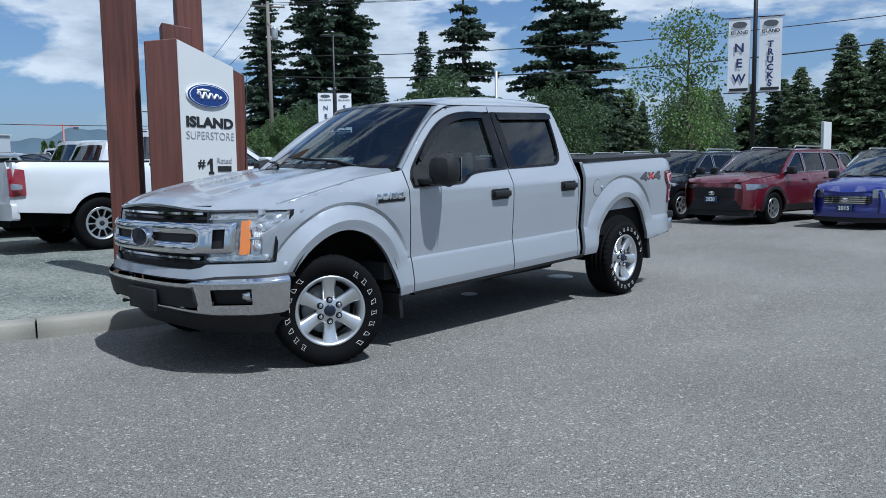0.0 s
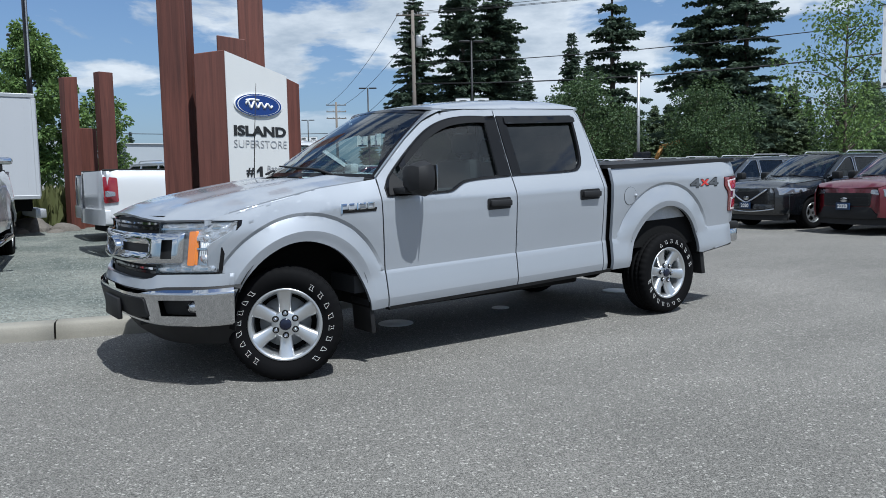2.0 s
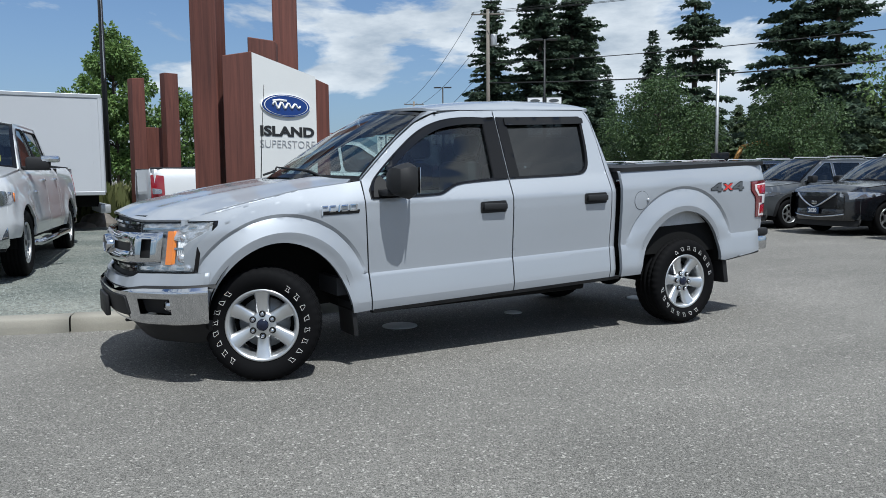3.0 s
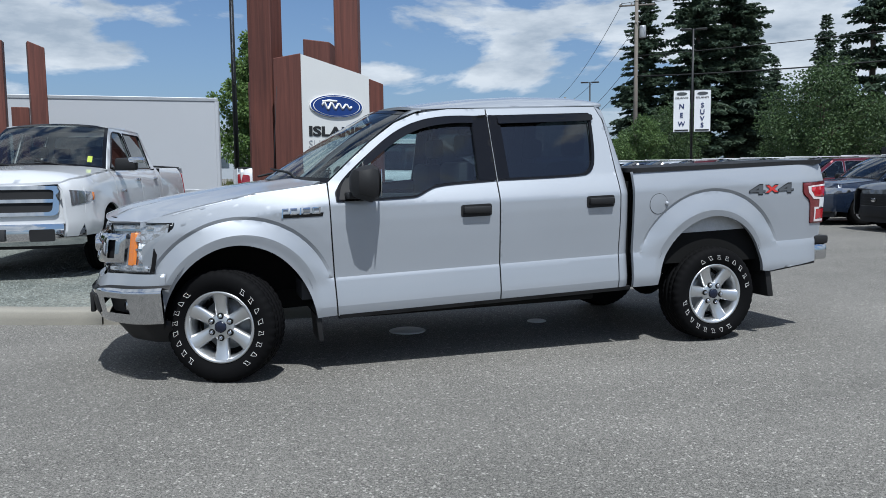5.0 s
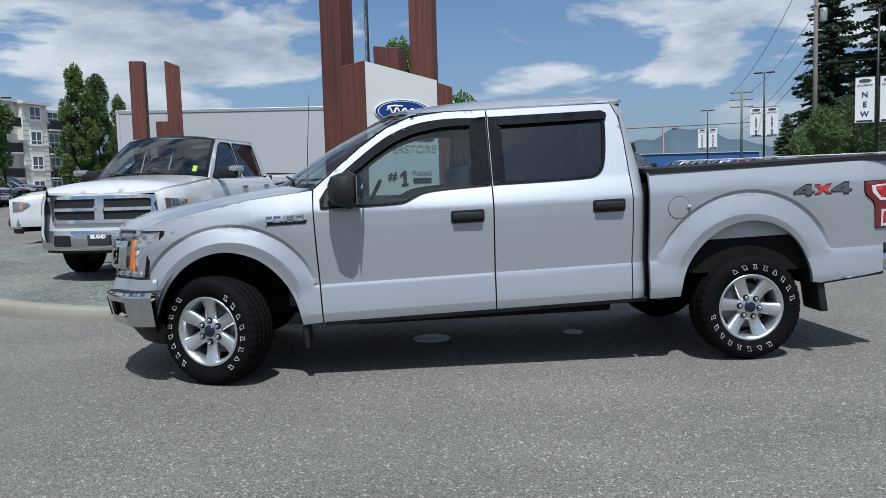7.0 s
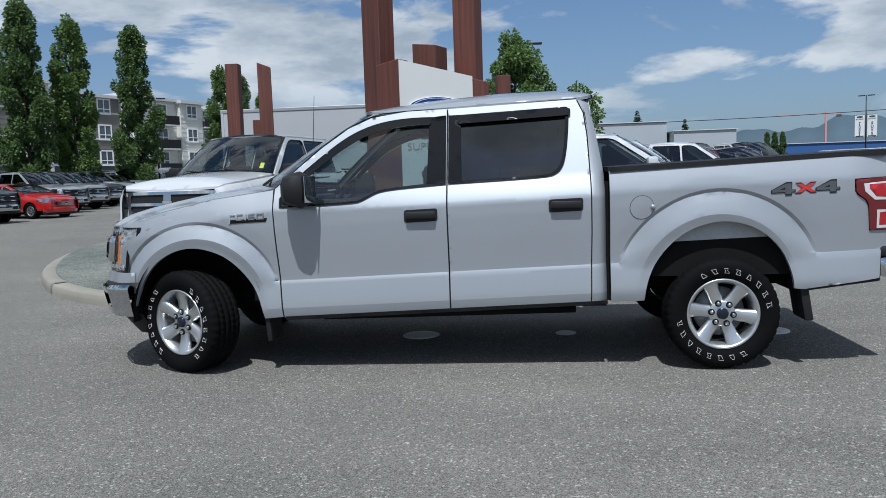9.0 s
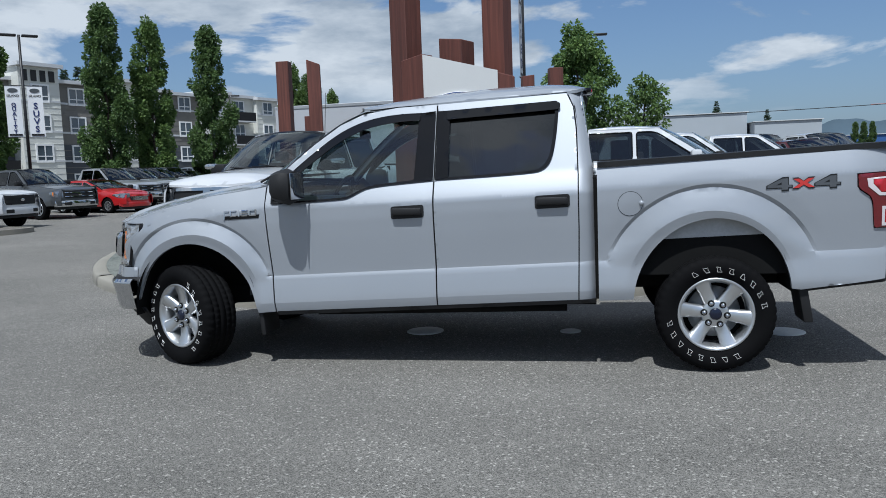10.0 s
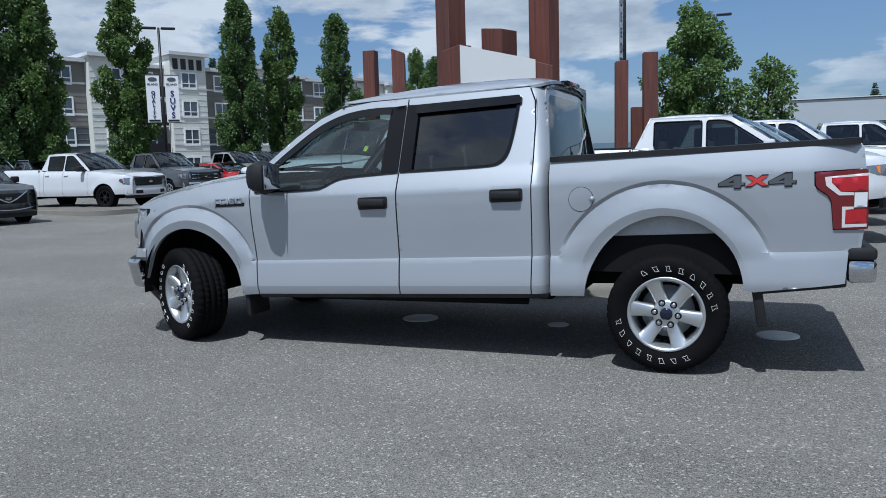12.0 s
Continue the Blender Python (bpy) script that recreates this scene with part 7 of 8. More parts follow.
# the lot beside the street: vehicles in a row, noses to the walk
RAV = sized(SUV, plate=(0.56, "2020", PLATE_BLUE, 0.11, 0.0))
COMPACT = sized(SUV, xf=-2.05, xr=2.0, w=0.86, roof=1.48, r=0.31, axf=-1.22, axr=1.26, sill=0.24, top=[(-2.05, 0.72), (-1.85, 0.82), (-1.1, 0.95), (-0.8, 0.98), (1.2, 1.02), (1.7, 1.03), (2.0, 0.95)], cab=(-1.0, 0.0, 1.1, 1.72), pillars=[-0.86, 0.16, 1.0, 1.45], clad=False, rails=False, head=(0.62, 0.80, 0.48, 0.6), grille=(0.50, 0.66, 0.46), bumper=(0.24, 0.44), slant=0.0, apron=False, bumper_m=BLUE_PAINT, tail=(0.74, 0.92, 0.3), plate=(0.42, "2015", PLATE_BLUE, 0.11, 0.0), seams=[-0.85, 0.18, 1.05], bar_m=CHROME, seats=[0.0, 0.8])
row = (-0.985, 0.17)
red = place(vehicle("suv", "dark red compact suv with a blue year card", "suv", RED_PAINT, RAV), RAV, 11.45, 2.40, *row)
blue = place(vehicle("compact_car", "blue compact hatchback with a blue year card", "car", BLUE_PAINT, COMPACT), COMPACT, 11.55, -0.28, *row)
MUR = sized(SUV, xf=-2.42, xr=2.38, axf=-1.42, axr=1.40, w=0.95, roof=1.69, plate=(0.52, "2020", PLATE_BLUE, 0.11, 0.0), clad=False, bars=3, bumper_m=BLACK_PAINT, spokes=5, apron=False, swoop=True, head=(0.76, 0.92, 0.56, 0.85))
black = place(vehicle("suv", "black suv with bright trim in the row", "suv", BLACK_PAINT, MUR), MUR, 11.75, 4.75, *row)
grey = place(vehicle("suv", "grey suv with silver roof rails", "suv", GREY_PAINT, sized(RAV, plate=None)), RAV, 12.1, 7.25, *row)
navy = place(vehicle("suv", "dark navy suv in the row", "suv", NAVY_PAINT, sized(MUR, plate=None)), MUR, 12.5, 9.8, *row)
pale = place(vehicle("suv", "pale grey suv in the row", "suv", LIGHT_GREY, sized(RAV, plate=None)), RAV, 13.2, 14.8, *row)
again(red, 12.9, 12.3, *row)
for k, car in enumerate((grey, red, pale, navy, pale, grey, red, pale, black, grey, pale, navy)):
    again(car, 13.5 + 0.30 * k, 17.3 + 2.55 * k, *row)
for k, car in enumerate((navy, pale, red, black, grey)):
    again(car, 19.4 + 0.2 * k, 4.4 - 2.5 * k, *row)
for k, car in enumerate((pale, grey, navy, pale, red, grey, pale)):
    again(car, 20.0 + 0.4 * k, 7.5 + 4.1 * k, *row)
# vehicles beyond the row of white pickups
for car, x, y in ((blue, 2.9, 18.6), (pale, 4.9, 19.4), (big, 7.2, 20.4), (red, 8.6, 20.0), (big, 10.5, 24.5)):
    copy_thing(car, parked(car, x, y, 0.3, -0.95) @ Matrix.Scale(1.14, 4))

# the lot on the street side by the apartments: pickups and cars in a row
left_row = (0.966, -0.25)
COLOURED = sized(PICKUP, bars=2, spokes=6)
grey_truck = place(vehicle("pickup_truck", "dark grey crew-cab pickup with a chrome grille", "pickup truck", GREY_PAINT, COLOURED), COLOURED, -17.8, 19.5, *left_row)
silver_truck = place(vehicle("pickup_truck", "silver crew-cab pickup in a row of trucks", "pickup truck", LIGHT_GREY, COLOURED), COLOURED, -19.3, 26.6, *left_row)
WHITE_DARK = sized(PICKUP, bars=2, bar_m=BLACK, bumper_m=WHITE_PAINT, dark_wheels=True)
again(place(vehicle("pickup_truck", "white crew-cab pickup with black wheels", "pickup truck", WHITE_PAINT, WHITE_DARK), WHITE_DARK, -16.3, 14.75, 1.0, 0.0), -26.5, 42.0, *left_row)
SEDAN = sized(COMPACT, xf=-2.3, xr=2.3, axf=-1.4, axr=1.32, w=0.9, roof=1.42, cab=(-1.05, -0.05, 1.15, 1.95), pillars=[-0.9, 0.15, 1.1, 1.6], plate=None, bumper_m=BRIGHT_RED)
place(vehicle("sedan", "bright red sedan between pickups", "car", BRIGHT_RED, SEDAN), SEDAN, -17.6, 23.0, *left_row)
place(vehicle("suv", "dark grey suv near the small kerbed island", "suv", GREY_PAINT, sized(MUR, plate=None, dark_wheels=True)), MUR, -15.4, 8.6, *left_row)
for k, car in enumerate((silver_truck, grey_truck, silver_truck, navy, silver_truck, grey, red, pale, grey_truck)):
    again(car, -20.0 - 0.72 * k, 29.6 + 2.95 * k, *left_row)
for k, car in enumerate((grey, silver_truck, navy, pale, grey_truck, red)):
    again(car, -26.0 - 0.3 * k, 15.0 + 3.0 * k, *left_row)

# small kerbed island among the parked vehicles
def build_small_island():
    isle = tagged(new("kerbed_island"), "small kerbed island covered with brown mulch", "traffic island", kind="structure")
    h = Vector((0.966, -0.25, 0))
    s = Vector((0.25, 0.966, 0))
    tip = Vector((-15.6, 11.5, 0))
    out = [tip + s * q for q in (-0.2, 0.6, 1.6, 2.3)]
    back = [tip - h * 6 + s * q for q in (2.5, -0.4)]
    front = [tip + h * 0.35 + s * q for q in (0.3, 1.0, 1.7)]
    poly = [(p.x, p.y) for p in [out[0]] + front + [out[3]] + back]
    poly = rounded(poly, 0.5, 4)
    mid = Vector((sum(p[0] for p in poly) / len(poly), sum(p[1] for p in poly) / len(poly)))
    inner = [tuple(mid + (Vector(p) - mid) * 0.93) for p in poly]
    z = lot_z(-16, 11)
    part("kerb_ring", sheet(B(), poly, lambda x, y: (x, y, z + 0.15), [inner], 0.4, (0, 0, -0.4)), CONCRETE, isle, "concrete kerb")
    part("mulch", sheet(B(), inner, lambda x, y: (x, y, z + 0.13 + 0.03 * noise.noise((x * 3, y * 3, 1))), step=0.3), ROCK, isle, "brown mulch")


build_small_island()


# white box trailer
def build_box_truck():
    t = thing("cargo_trailer", "white box trailer with tall plain side walls", "trailer", "parked vehicles")
    bm = box(B(), -6.45, -1.55, 11.58, 13.95, 1.02, 3.02, 0.02)
    body = part("cargo_box", bm, TRUCK_BOX, t, "plain white cargo box", False)
    for z0, z1 in ((2.97, 3.05), (1.0, 1.08)):
        part("edge_rail", box(B(), -6.47, -1.53, 11.565, 13.96, z0, z1, 0.01), GALV, body, "aluminium edge rail", False)
    for x in (-6.46, -1.60):
        part("corner_post", box(B(), x, x + 0.07, 11.568, 11.63, 1.0, 3.05, 0.01), TRUCK_BOX, body, "", False)
    for x in np.arange(-6.0, -1.7, 0.61):
        part("panel_seam", box(B(), x, x + 0.012, 11.577, 11.60, 1.08, 2.97), TRUCK_BOX, body, "", False)
    part("door_frame", box(B(), -1.56, -1.50, 11.66, 13.88, 1.05, 2.98, 0.01), GALV, body, "", False)
    part("chassis", box(B(), -6.3, -1.6, 12.2, 13.3, 0.75, 1.02), DARK, t, "", False)
    part("step_bumper", box(B(), -1.62, -1.42, 11.75, 13.8, 0.62, 0.80, 0.02), GALV, t)
    for x in (-5.6, -2.9):
        for y, s in ((11.86, -1), (13.64, 1)):
            wheel(t, (x, y, 0.52), 0.41, 0.24, 0.25, 0, s, 6, False, False)


build_box_truck()

# ---- lamps, banners, poles and cables ----


def banner(parent, x, y, z0, z1, along, text, wide=0.8, size=0.36):
    a = Vector((along[0], along[1], 0)).normalized()
    n = Vector((-a.y, a.x, 0))
    o = Vector((x, y, 0))
    bm = B()
    rows = []
    for i in range(9):
        v = i / 8
        row = []
        for j in range(4):
            u = j / 3
            row.append(bm.verts.new(o + a * (u * wide) + Vector((0, 0, z0 + (z1 - z0) * v)) + n * (0.010 * math.sin(3 * v + 2 * u) * v * (1 - v) * 4)))
        rows.append(row)
    for p, q in zip(rows, rows[1:]):
        for j in range(3):
            bm.faces.new((p[j], p[j + 1], q[j + 1], q[j]))
    b = part("banner", bm, BANNER, parent, "white fabric banner with navy letters", True)
    out = lambda u, z: facing(tuple(o + a * (u * wide) + Vector((0, 0, z)) - n * 0.014), a)
    gap = (z1 - z0 - 0.85) / max(1, len(text))
    for k, ch in enumerate(text):
        if ch != " ":
            words("banner_letter", ch, min(size, gap * 1.15), b, out(0.5, z1 - 0.75 - gap * (k + 0.3)), PRINT_NAVY, 0.001, 1.0, 0.008)
    bm = lathe(B(), [(1, 0), (1, 0.004), (0, 0.004)], 24, "z")
    bmesh.ops.scale(bm, vec=(wide * 0.33, 0.09, 1), verts=bm.verts)
    part("banner_oval", bm, GREY_PAINT, b, "grey oval logo shape").matrix_basis = out(0.5, z1 - 0.20)
    words("banner_word", "ISLAND", 0.14, b, out(0.5, z1 - 0.42), PRINT_BLACK, 0.001, 1.0, 0.002, (wide * 0.78, 0.10))
    part("banner_bar", box(B(), -wide * 0.42, wide * 0.42, -0.04, 0.04, 0, 0.004), PRINT_BLACK, b, "dark bar", False).matrix_basis = out(0.5, z0 + 0.10)
    for z in (z0, z1):
        part("banner_arm", tube(B(), [o + a * (-0.12) + Vector((0, 0, z)), o + a * (wide + 0.05) + Vector((0, 0, z))], 0.016, 6), DARK_STEEL, parent, "banner arm")


def street_lamp(x, y, height, along, texts=(), z0=3.5, z1=5.7, wide=0.8, heads=2, label="dark steel lamp post with two white banners"):
    lamp = thing("street_lamp", label if texts else "dark steel lamp post with twin lamp heads", "street lamp", "lamp posts")
    g = lot_z(x, y)
    a = Vector((along[0], along[1], 0)).normalized()
    bm = tube(B(), [(x, y, g + 0.6), (x, y, height)], [0.075, 0.055], 10)
    part("pole", bm, DARK_STEEL, lamp)
    part("footing", lathe(B(), [(0.28, g - 0.1), (0.28, g + 0.58), (0.25, g + 0.62), (0.0, g + 0.62)], 20, "z"), CONCRETE, lamp, "concrete footing").matrix_basis = Matrix.Translation((x, y, 0))
    for s in ((-1, 1) if heads == 2 else (1,)):
        p = Vector((x, y, height - 0.06)) + a * (s * 0.12)
        q = p + a * (s * 0.62)
        bm = box(B(), 0.10, 0.72, -0.14, 0.14, -0.045, 0.045, 0.03)
        bmesh.ops.transform(bm, matrix=Matrix.Translation((x, y, height - 0.03)) @ Matrix.Rotation(math.atan2(a.y * s, a.x * s), 4, "Z"), verts=bm.verts)
        part("lamp_head", bm, DARK_STEEL, lamp, "flat lamp head")
    for k, text in enumerate(texts):
        if k == 0:
            banner(lamp, x - a.x * (wide + 0.12), y - a.y * (wide + 0.12), z0, z1, a, text, wide)
        else:
            banner(lamp, x + a.x * 0.12, y + a.y * 0.12, z0, z1, a, text, wide)
    return lamp


street_lamp(18.43, 4.30, 8.6, (0.42, -0.91), ("NEW", "TRUCKS"), 3.46, 5.66, 0.62)
street_lamp(24.2, 31.1, 9.2, (0.86, -0.5), ("NEW", "SUVS"), 3.60, 5.90, 0.86)
street_lamp(28.05, 50.1, 8.65, (0.86, -0.5), ("LEASING", "LEASING"), 3.9, 6.1, 0.86)
street_lamp(-22.6, 22.9, 7.75, (0.72, 0.69), ("QUALITY", "SUVS"), 3.5, 5.65, 0.58)
street_lamp(-0.95, 16.5, 9.0, (0.05, 1.0), ("USED",), 3.9, 6.4, 0.5, label="dark steel lamp post with a twisted white banner")
street_lamp(-25.5, 47.5, 7.6, (0.9, 0.4))
street_lamp(0.86, 30.2, 7.3, (1, 0.1), label="dark lamp post behind the trees")
street_lamp(34.5, 75.0, 8.0, (0.86, -0.5), ("TRUCKS", "SUVS"), 3.9, 6.1, 0.86)


def utility_pole(x, y, top, along, can=True, arms=1):
    pole = thing("utility_pole", "weathered wooden utility pole with crossarm and wires", "utility pole", "utility poles")
    g = lot_z(x, y)
    a = Vector((along[0], along[1], 0)).normalized()
    part("pole", tube(B(), [(x, y, g - 0.2), (x, y, (g + top) / 2), (x, y, top)], [0.17, 0.145, 0.12], 10), POLE_WOOD, pole)
    for k in range(arms):
        z = top - 0.35 - 0.8 * k
        p, q = Vector((x, y, z)) - a * 1.2, Vector((x, y, z)) + a * 1.2
        part("crossarm", tube(B(), [p, q], 0.06, 6), POLE_WOOD, pole, "wooden crossarm")
        for t in (0.04, 0.35, 0.65, 0.96):
            part("insulator", lathe(B(), [(0.02, 0), (0.05, 0.02), (0.04, 0.07), (0.055, 0.09), (0.03, 0.15), (0.0, 0.16)], 8, "z"), GALV, pole).matrix_basis = Matrix.Translation(p.lerp(q, t) + Vector((0, 0, 0.05)))
    if can:
        bm = lathe(B(), [(0.0, 0.0), (0.22, 0.02), (0.23, 0.05), (0.23, 0.78), (0.20, 0.84), (0.0, 0.88)], 18, "z")
        part("transformer", bm, GALV, pole, "grey transformer can").matrix_basis = Matrix.Translation((x + a.x * 0.42, y + a.y * 0.42, top - 2.6))
    return pole


utility_pole(27.4, 42.2, 13.3, (0.86, -0.5))
utility_pole(40.4, 79.4, 10.6, (0.9, -0.44), False, 3)
utility_pole(58.0, -4.0, 15.5, (0.5, 0.86), False)
part_pole = thing("flagpole", "slim grey steel pole by the trees", "pole")
part("pole", tube(B(), [(31.2, 24.6, 0.1), (31.2, 24.6, 7.1)], 0.09, 8), GALV, part_pole)


def cable(a, b, sag, radius=0.018):
    a, b = Vector(a), Vector(b)
    pts = [a.lerp(b, k / 14) + Vector((0, 0, -4 * sag * (k / 14) * (1 - k / 14))) for k in range(15)]
    solid("overhead_cable", tube(B(), pts, radius, 5), CABLE, "black overhead cable between poles", "cable", "overhead cables")


for dz, da, r, sag in ((-0.2, -1.1, 0.017, 0.9), (-0.2, 0.0, 0.017, 1.0), (-0.2, 1.1, 0.017, 0.9), (-3.8, 0.0, 0.03, 1.1), (-5.2, 0.0, 0.045, 1.5)):
    cable((27.4 + 0.86 * da, 42.2 - 0.5 * da, 13.3 + dz), (58 + 0.5 * da, -4 + 0.86 * da, 15.5 + dz * 0.92), sag, r)
for dz, da in ((-0.2, -1.0), (-0.2, 1.0), (-3.8, 0.0), (-4.8, 0.0)):
    cable((27.4 + 0.86 * da, 42.2 - 0.5 * da, 13.3 + dz), (40.4 + 0.9 * da, 79.4 - 0.44 * da, 10.5 + dz * 0.9), 0.8, 0.02)
cable((2.0, 62.0, 5.4), (46.0, 60.0, 6.3), 0.4, 0.03)

# ---- apartment building ----


def build_apartments():
    flats = thing("apartment_building", "four-storey apartment building in pale and taupe siding", "building")
    u = Vector((0.358, 0.934, 0)).normalized()
    n = Vector((u.y, -u.x, 0))
    base = 0.75
    start = Vector((-53.64, 46.8, 0)) - u * 12.0

    def block(name, s0, s1, out, z0, z1, m, deep=9.0):
        bm = B()
        slab(bm, [(s0, z0), (s1, z0), (s1, z1), (s0, z1)], lambda p, q, h: start + u * p + Vector((0, 0, q)) + n * (out - h), deep)
        return part(name, bm, m, flats, "", False)

    win = None
    sections = [(0, 5.0, 0.9, CLAD_LIGHT), (5.0, 9.4, 0.0, CLAD_DARK), (9.4, 13.5, 0.0, CLAD_DARK), (13.5, 17.6, 0.9, CLAD_LIGHT), (17.6, 21.2, -0.6, CLAD_DARK), (21.2, 25.0, 1.0, CLAD_LIGHT), (25.0, 29.5, 0.0, CLAD_DARK), (29.5, 33.0, 0.9, CLAD_LIGHT), (33.0, 38.0, 0.0, CLAD_DARK), (38.0, 42.0, 0.0, CLAD_DARK), (42.0, 45.5, 0.9, CLAD_LIGHT), (45.5, 50.0, 0.2, CLAD_LIGHT), (50.0, 53.5, 0.9, CLAD_LIGHT), (53.5, 57.0, 0.0, CLAD_DARK)]
    for i, (s0, s1, out, m) in enumerate(sections):
        tall = (12.3 if i == 5 else 11.6 if m is CLAD_LIGHT else 11.1) - (0.035 * max(0.0, s0 - 30))
        if m is CLAD_DARK:
            block("wall", s0, s1, out, base - 0.5, base + 4.7, CLAD_NAVY)
            wl = block("wall", s0, s1, out + 0.004, base + 4.7, tall, m)
        else:
            wl = block("wall", s0, s1, out, base - 0.5, tall, m)
        block("roof_edge", s0 - 0.25, s1 + 0.25, out + 0.5, tall, tall + 0.32, ROOF_TRIM, 10.0)
        for z in (base + 3.05, base + 5.75, base + 8.5):
            block("trim_band", s0 + 0.02, s1 - 0.02, out + 0.05, z - 0.09, z + 0.09, ROOF_TRIM, 0.3)
        # siding boards
        for z in np.arange(base + 0.2, tall - 0.2, 0.55):
            block("siding_lap", s0 + 0.03, s1 - 0.03, out + 0.022, z, z + 0.05, m, 0.2)
        count = 1 if s1 - s0 < 5 else 2
        for k in range(count):
            s = s0 + (s1 - s0) * (k + 0.5) / count
            for level in range(4):
                z = base + 0.02 + 2.72 * level
                if i in (4, 11, 13) and level > 0 and k == 0:
                    bal = part("balcony", slab(B(), [(s - 1.6, z - 0.75), (s + 1.6, z - 0.75), (s + 1.6, z - 0.6), (s - 1.6, z - 0.6)], lambda p, q, h: start + u * p + Vector((0, 0, q)) + n * (out + 1.2 - h), 1.2), ROOF_TRIM, flats, "balcony slab", False)
                    part("balcony_rail", slab(B(), [(s - 1.6, z - 0.6), (s + 1.6, z - 0.6), (s + 1.6, z + 0.4), (s - 1.6, z + 0.4)], lambda p, q, h: start + u * p + Vector((0, 0, q)) + n * (out + 1.2 - h), 0.05), BLACK, bal, "dark railing", False)
                m4 = facing(tuple(start + u * s + n * (out + 0.03) + Vector((0, 0, z + 1.0))), u)
                if win is None:
                    lights = [[(a, c), (b, c), (b, d), (a, d)] for a, b in ((-0.71, -0.04), (0.04, 0.71)) for c, d in ((-0.70, -0.30), (-0.22, 0.70))]
                    bm = sheet(B(), [(-0.85, -0.84), (0.85, -0.84), (0.85, 0.84), (-0.85, 0.84)], lambda a, b: (a, b, 0.06), lights, 3.0)
                    got = bmesh.ops.extrude_face_region(bm, geom=bm.faces[:])["geom"]
                    bmesh.ops.translate(bm, vec=(0, 0, -0.11), verts=[v for v in got if isinstance(v, bmesh.types.BMVert)])
                    win = part("window", bm, WHITE, flats, "white window frame", False)
                    pane = part("pane", box(B(), -0.71, 0.71, -0.70, 0.70, -0.05, 0.012), PANE, win, "", False)
                    win.matrix_basis = m4
                else:
                    w2 = new("window", win.data)
                    w2.parent = flats
                    w2.matrix_basis = m4
                    tagged(w2, "white window frame")
                    p2 = new("pane", pane.data)
                    p2.parent = w2
    # house number as plain bars
    for k in range(4):
        m4 = facing(tuple(start + u * (21.75 + 0.85 * k) + n * 1.04 + Vector((0, 0, 11.5))), u)
        part("number_bar", box(B(), -0.26, 0.26, -0.5, 0.5, 0, 0.05), PRINT_BLACK, flats, "dark plain bar", False).matrix_basis = m4


build_apartments()


def shed(label, x0, x1, y0, y1, z1, m):
    b = thing("shop_building", label, "building", "far buildings")
    part("wall", box(B(), x0, x1, y0, y1, -0.5, z1), m, b, "", False)
    part("roof_edge", box(B(), x0 - 0.2, x1 + 0.2, y0 - 0.2, y1 + 0.2, z1, z1 + 0.09), ROOF_TRIM, b, "", False)
    k = 0
    for x in np.arange(x0 + 3, x1 - 3, 6.0):
        part("window", box(B(), x, x + 3.0, y0 - 0.06, y0 + 0.1, z1 * 0.35, z1 * 0.55), PANE, b, "dark strip window", False)


shed("long pale grey flat-roofed shop far behind the lot", -4.0, 20.5, 104, 125, 7.9, SHOP_GREY)
shed("lower grey flat-roofed annex of the shop", 20.9, 29.0, 101, 120, 6.4, SHOP_GREY)
shed("low blue industrial shed in the distance", 30.0, 62.0, 118, 130, 4.6, SHOP_BLUE)

# ---- far hills ----


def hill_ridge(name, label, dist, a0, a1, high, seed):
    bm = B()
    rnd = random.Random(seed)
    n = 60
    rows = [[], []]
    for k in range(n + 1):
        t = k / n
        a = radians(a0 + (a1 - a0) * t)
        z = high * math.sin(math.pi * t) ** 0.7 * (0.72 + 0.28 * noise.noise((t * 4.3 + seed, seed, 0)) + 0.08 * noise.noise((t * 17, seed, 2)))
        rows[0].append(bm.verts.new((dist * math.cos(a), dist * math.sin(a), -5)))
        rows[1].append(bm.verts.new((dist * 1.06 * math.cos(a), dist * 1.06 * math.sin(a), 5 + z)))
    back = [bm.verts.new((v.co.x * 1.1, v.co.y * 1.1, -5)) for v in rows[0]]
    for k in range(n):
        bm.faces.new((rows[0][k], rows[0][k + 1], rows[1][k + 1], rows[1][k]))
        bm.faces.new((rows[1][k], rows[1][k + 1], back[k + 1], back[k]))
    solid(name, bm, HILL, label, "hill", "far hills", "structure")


hill_ridge("hill_1", "wooded hill on the horizon in painted blue-grey haze", 2000, 60, 80, 145, 3)
hill_ridge("hill_2", "wooded hill on the horizon in painted blue-grey haze", 2300, 100, 122, 240, 8)
hill_ridge("hill_3", "low ridge on the horizon in painted blue-grey haze", 2600, 20, 150, 70, 5)


def build_crane():
    crane = thing("tower_crane", "thin red tower crane on a far building site", "crane")
    x, y = 209.0, 555.0
    part("mast", box(B(), x - 0.5, x + 0.5, y - 0.5, y + 0.5, 0, 37.5), CRANE, crane, "", False)
    part("jib", box(B(), x - 32, x + 10, y - 0.4, y + 0.4, 35.5, 36.1, 0, None), CRANE, crane, "", False)
    part("counterweight", box(B(), x + 7, x + 10, y - 1, y + 1, 33.5, 35.2), GREY_PAINT, crane, "", False)


build_crane()
notice = thing("notice_board", "blank white board on two posts seen from behind", "notice board")
part("board", box(B(), 23.2, 24.0, 3.75, 3.85, 1.75, 2.75, 0.01, None), SIGN_WHITE, notice, "", False)
part("post", tube(B(), [(23.6, 3.9, 0), (23.6, 3.9, 2.7)], 0.05, 8), GALV, notice)



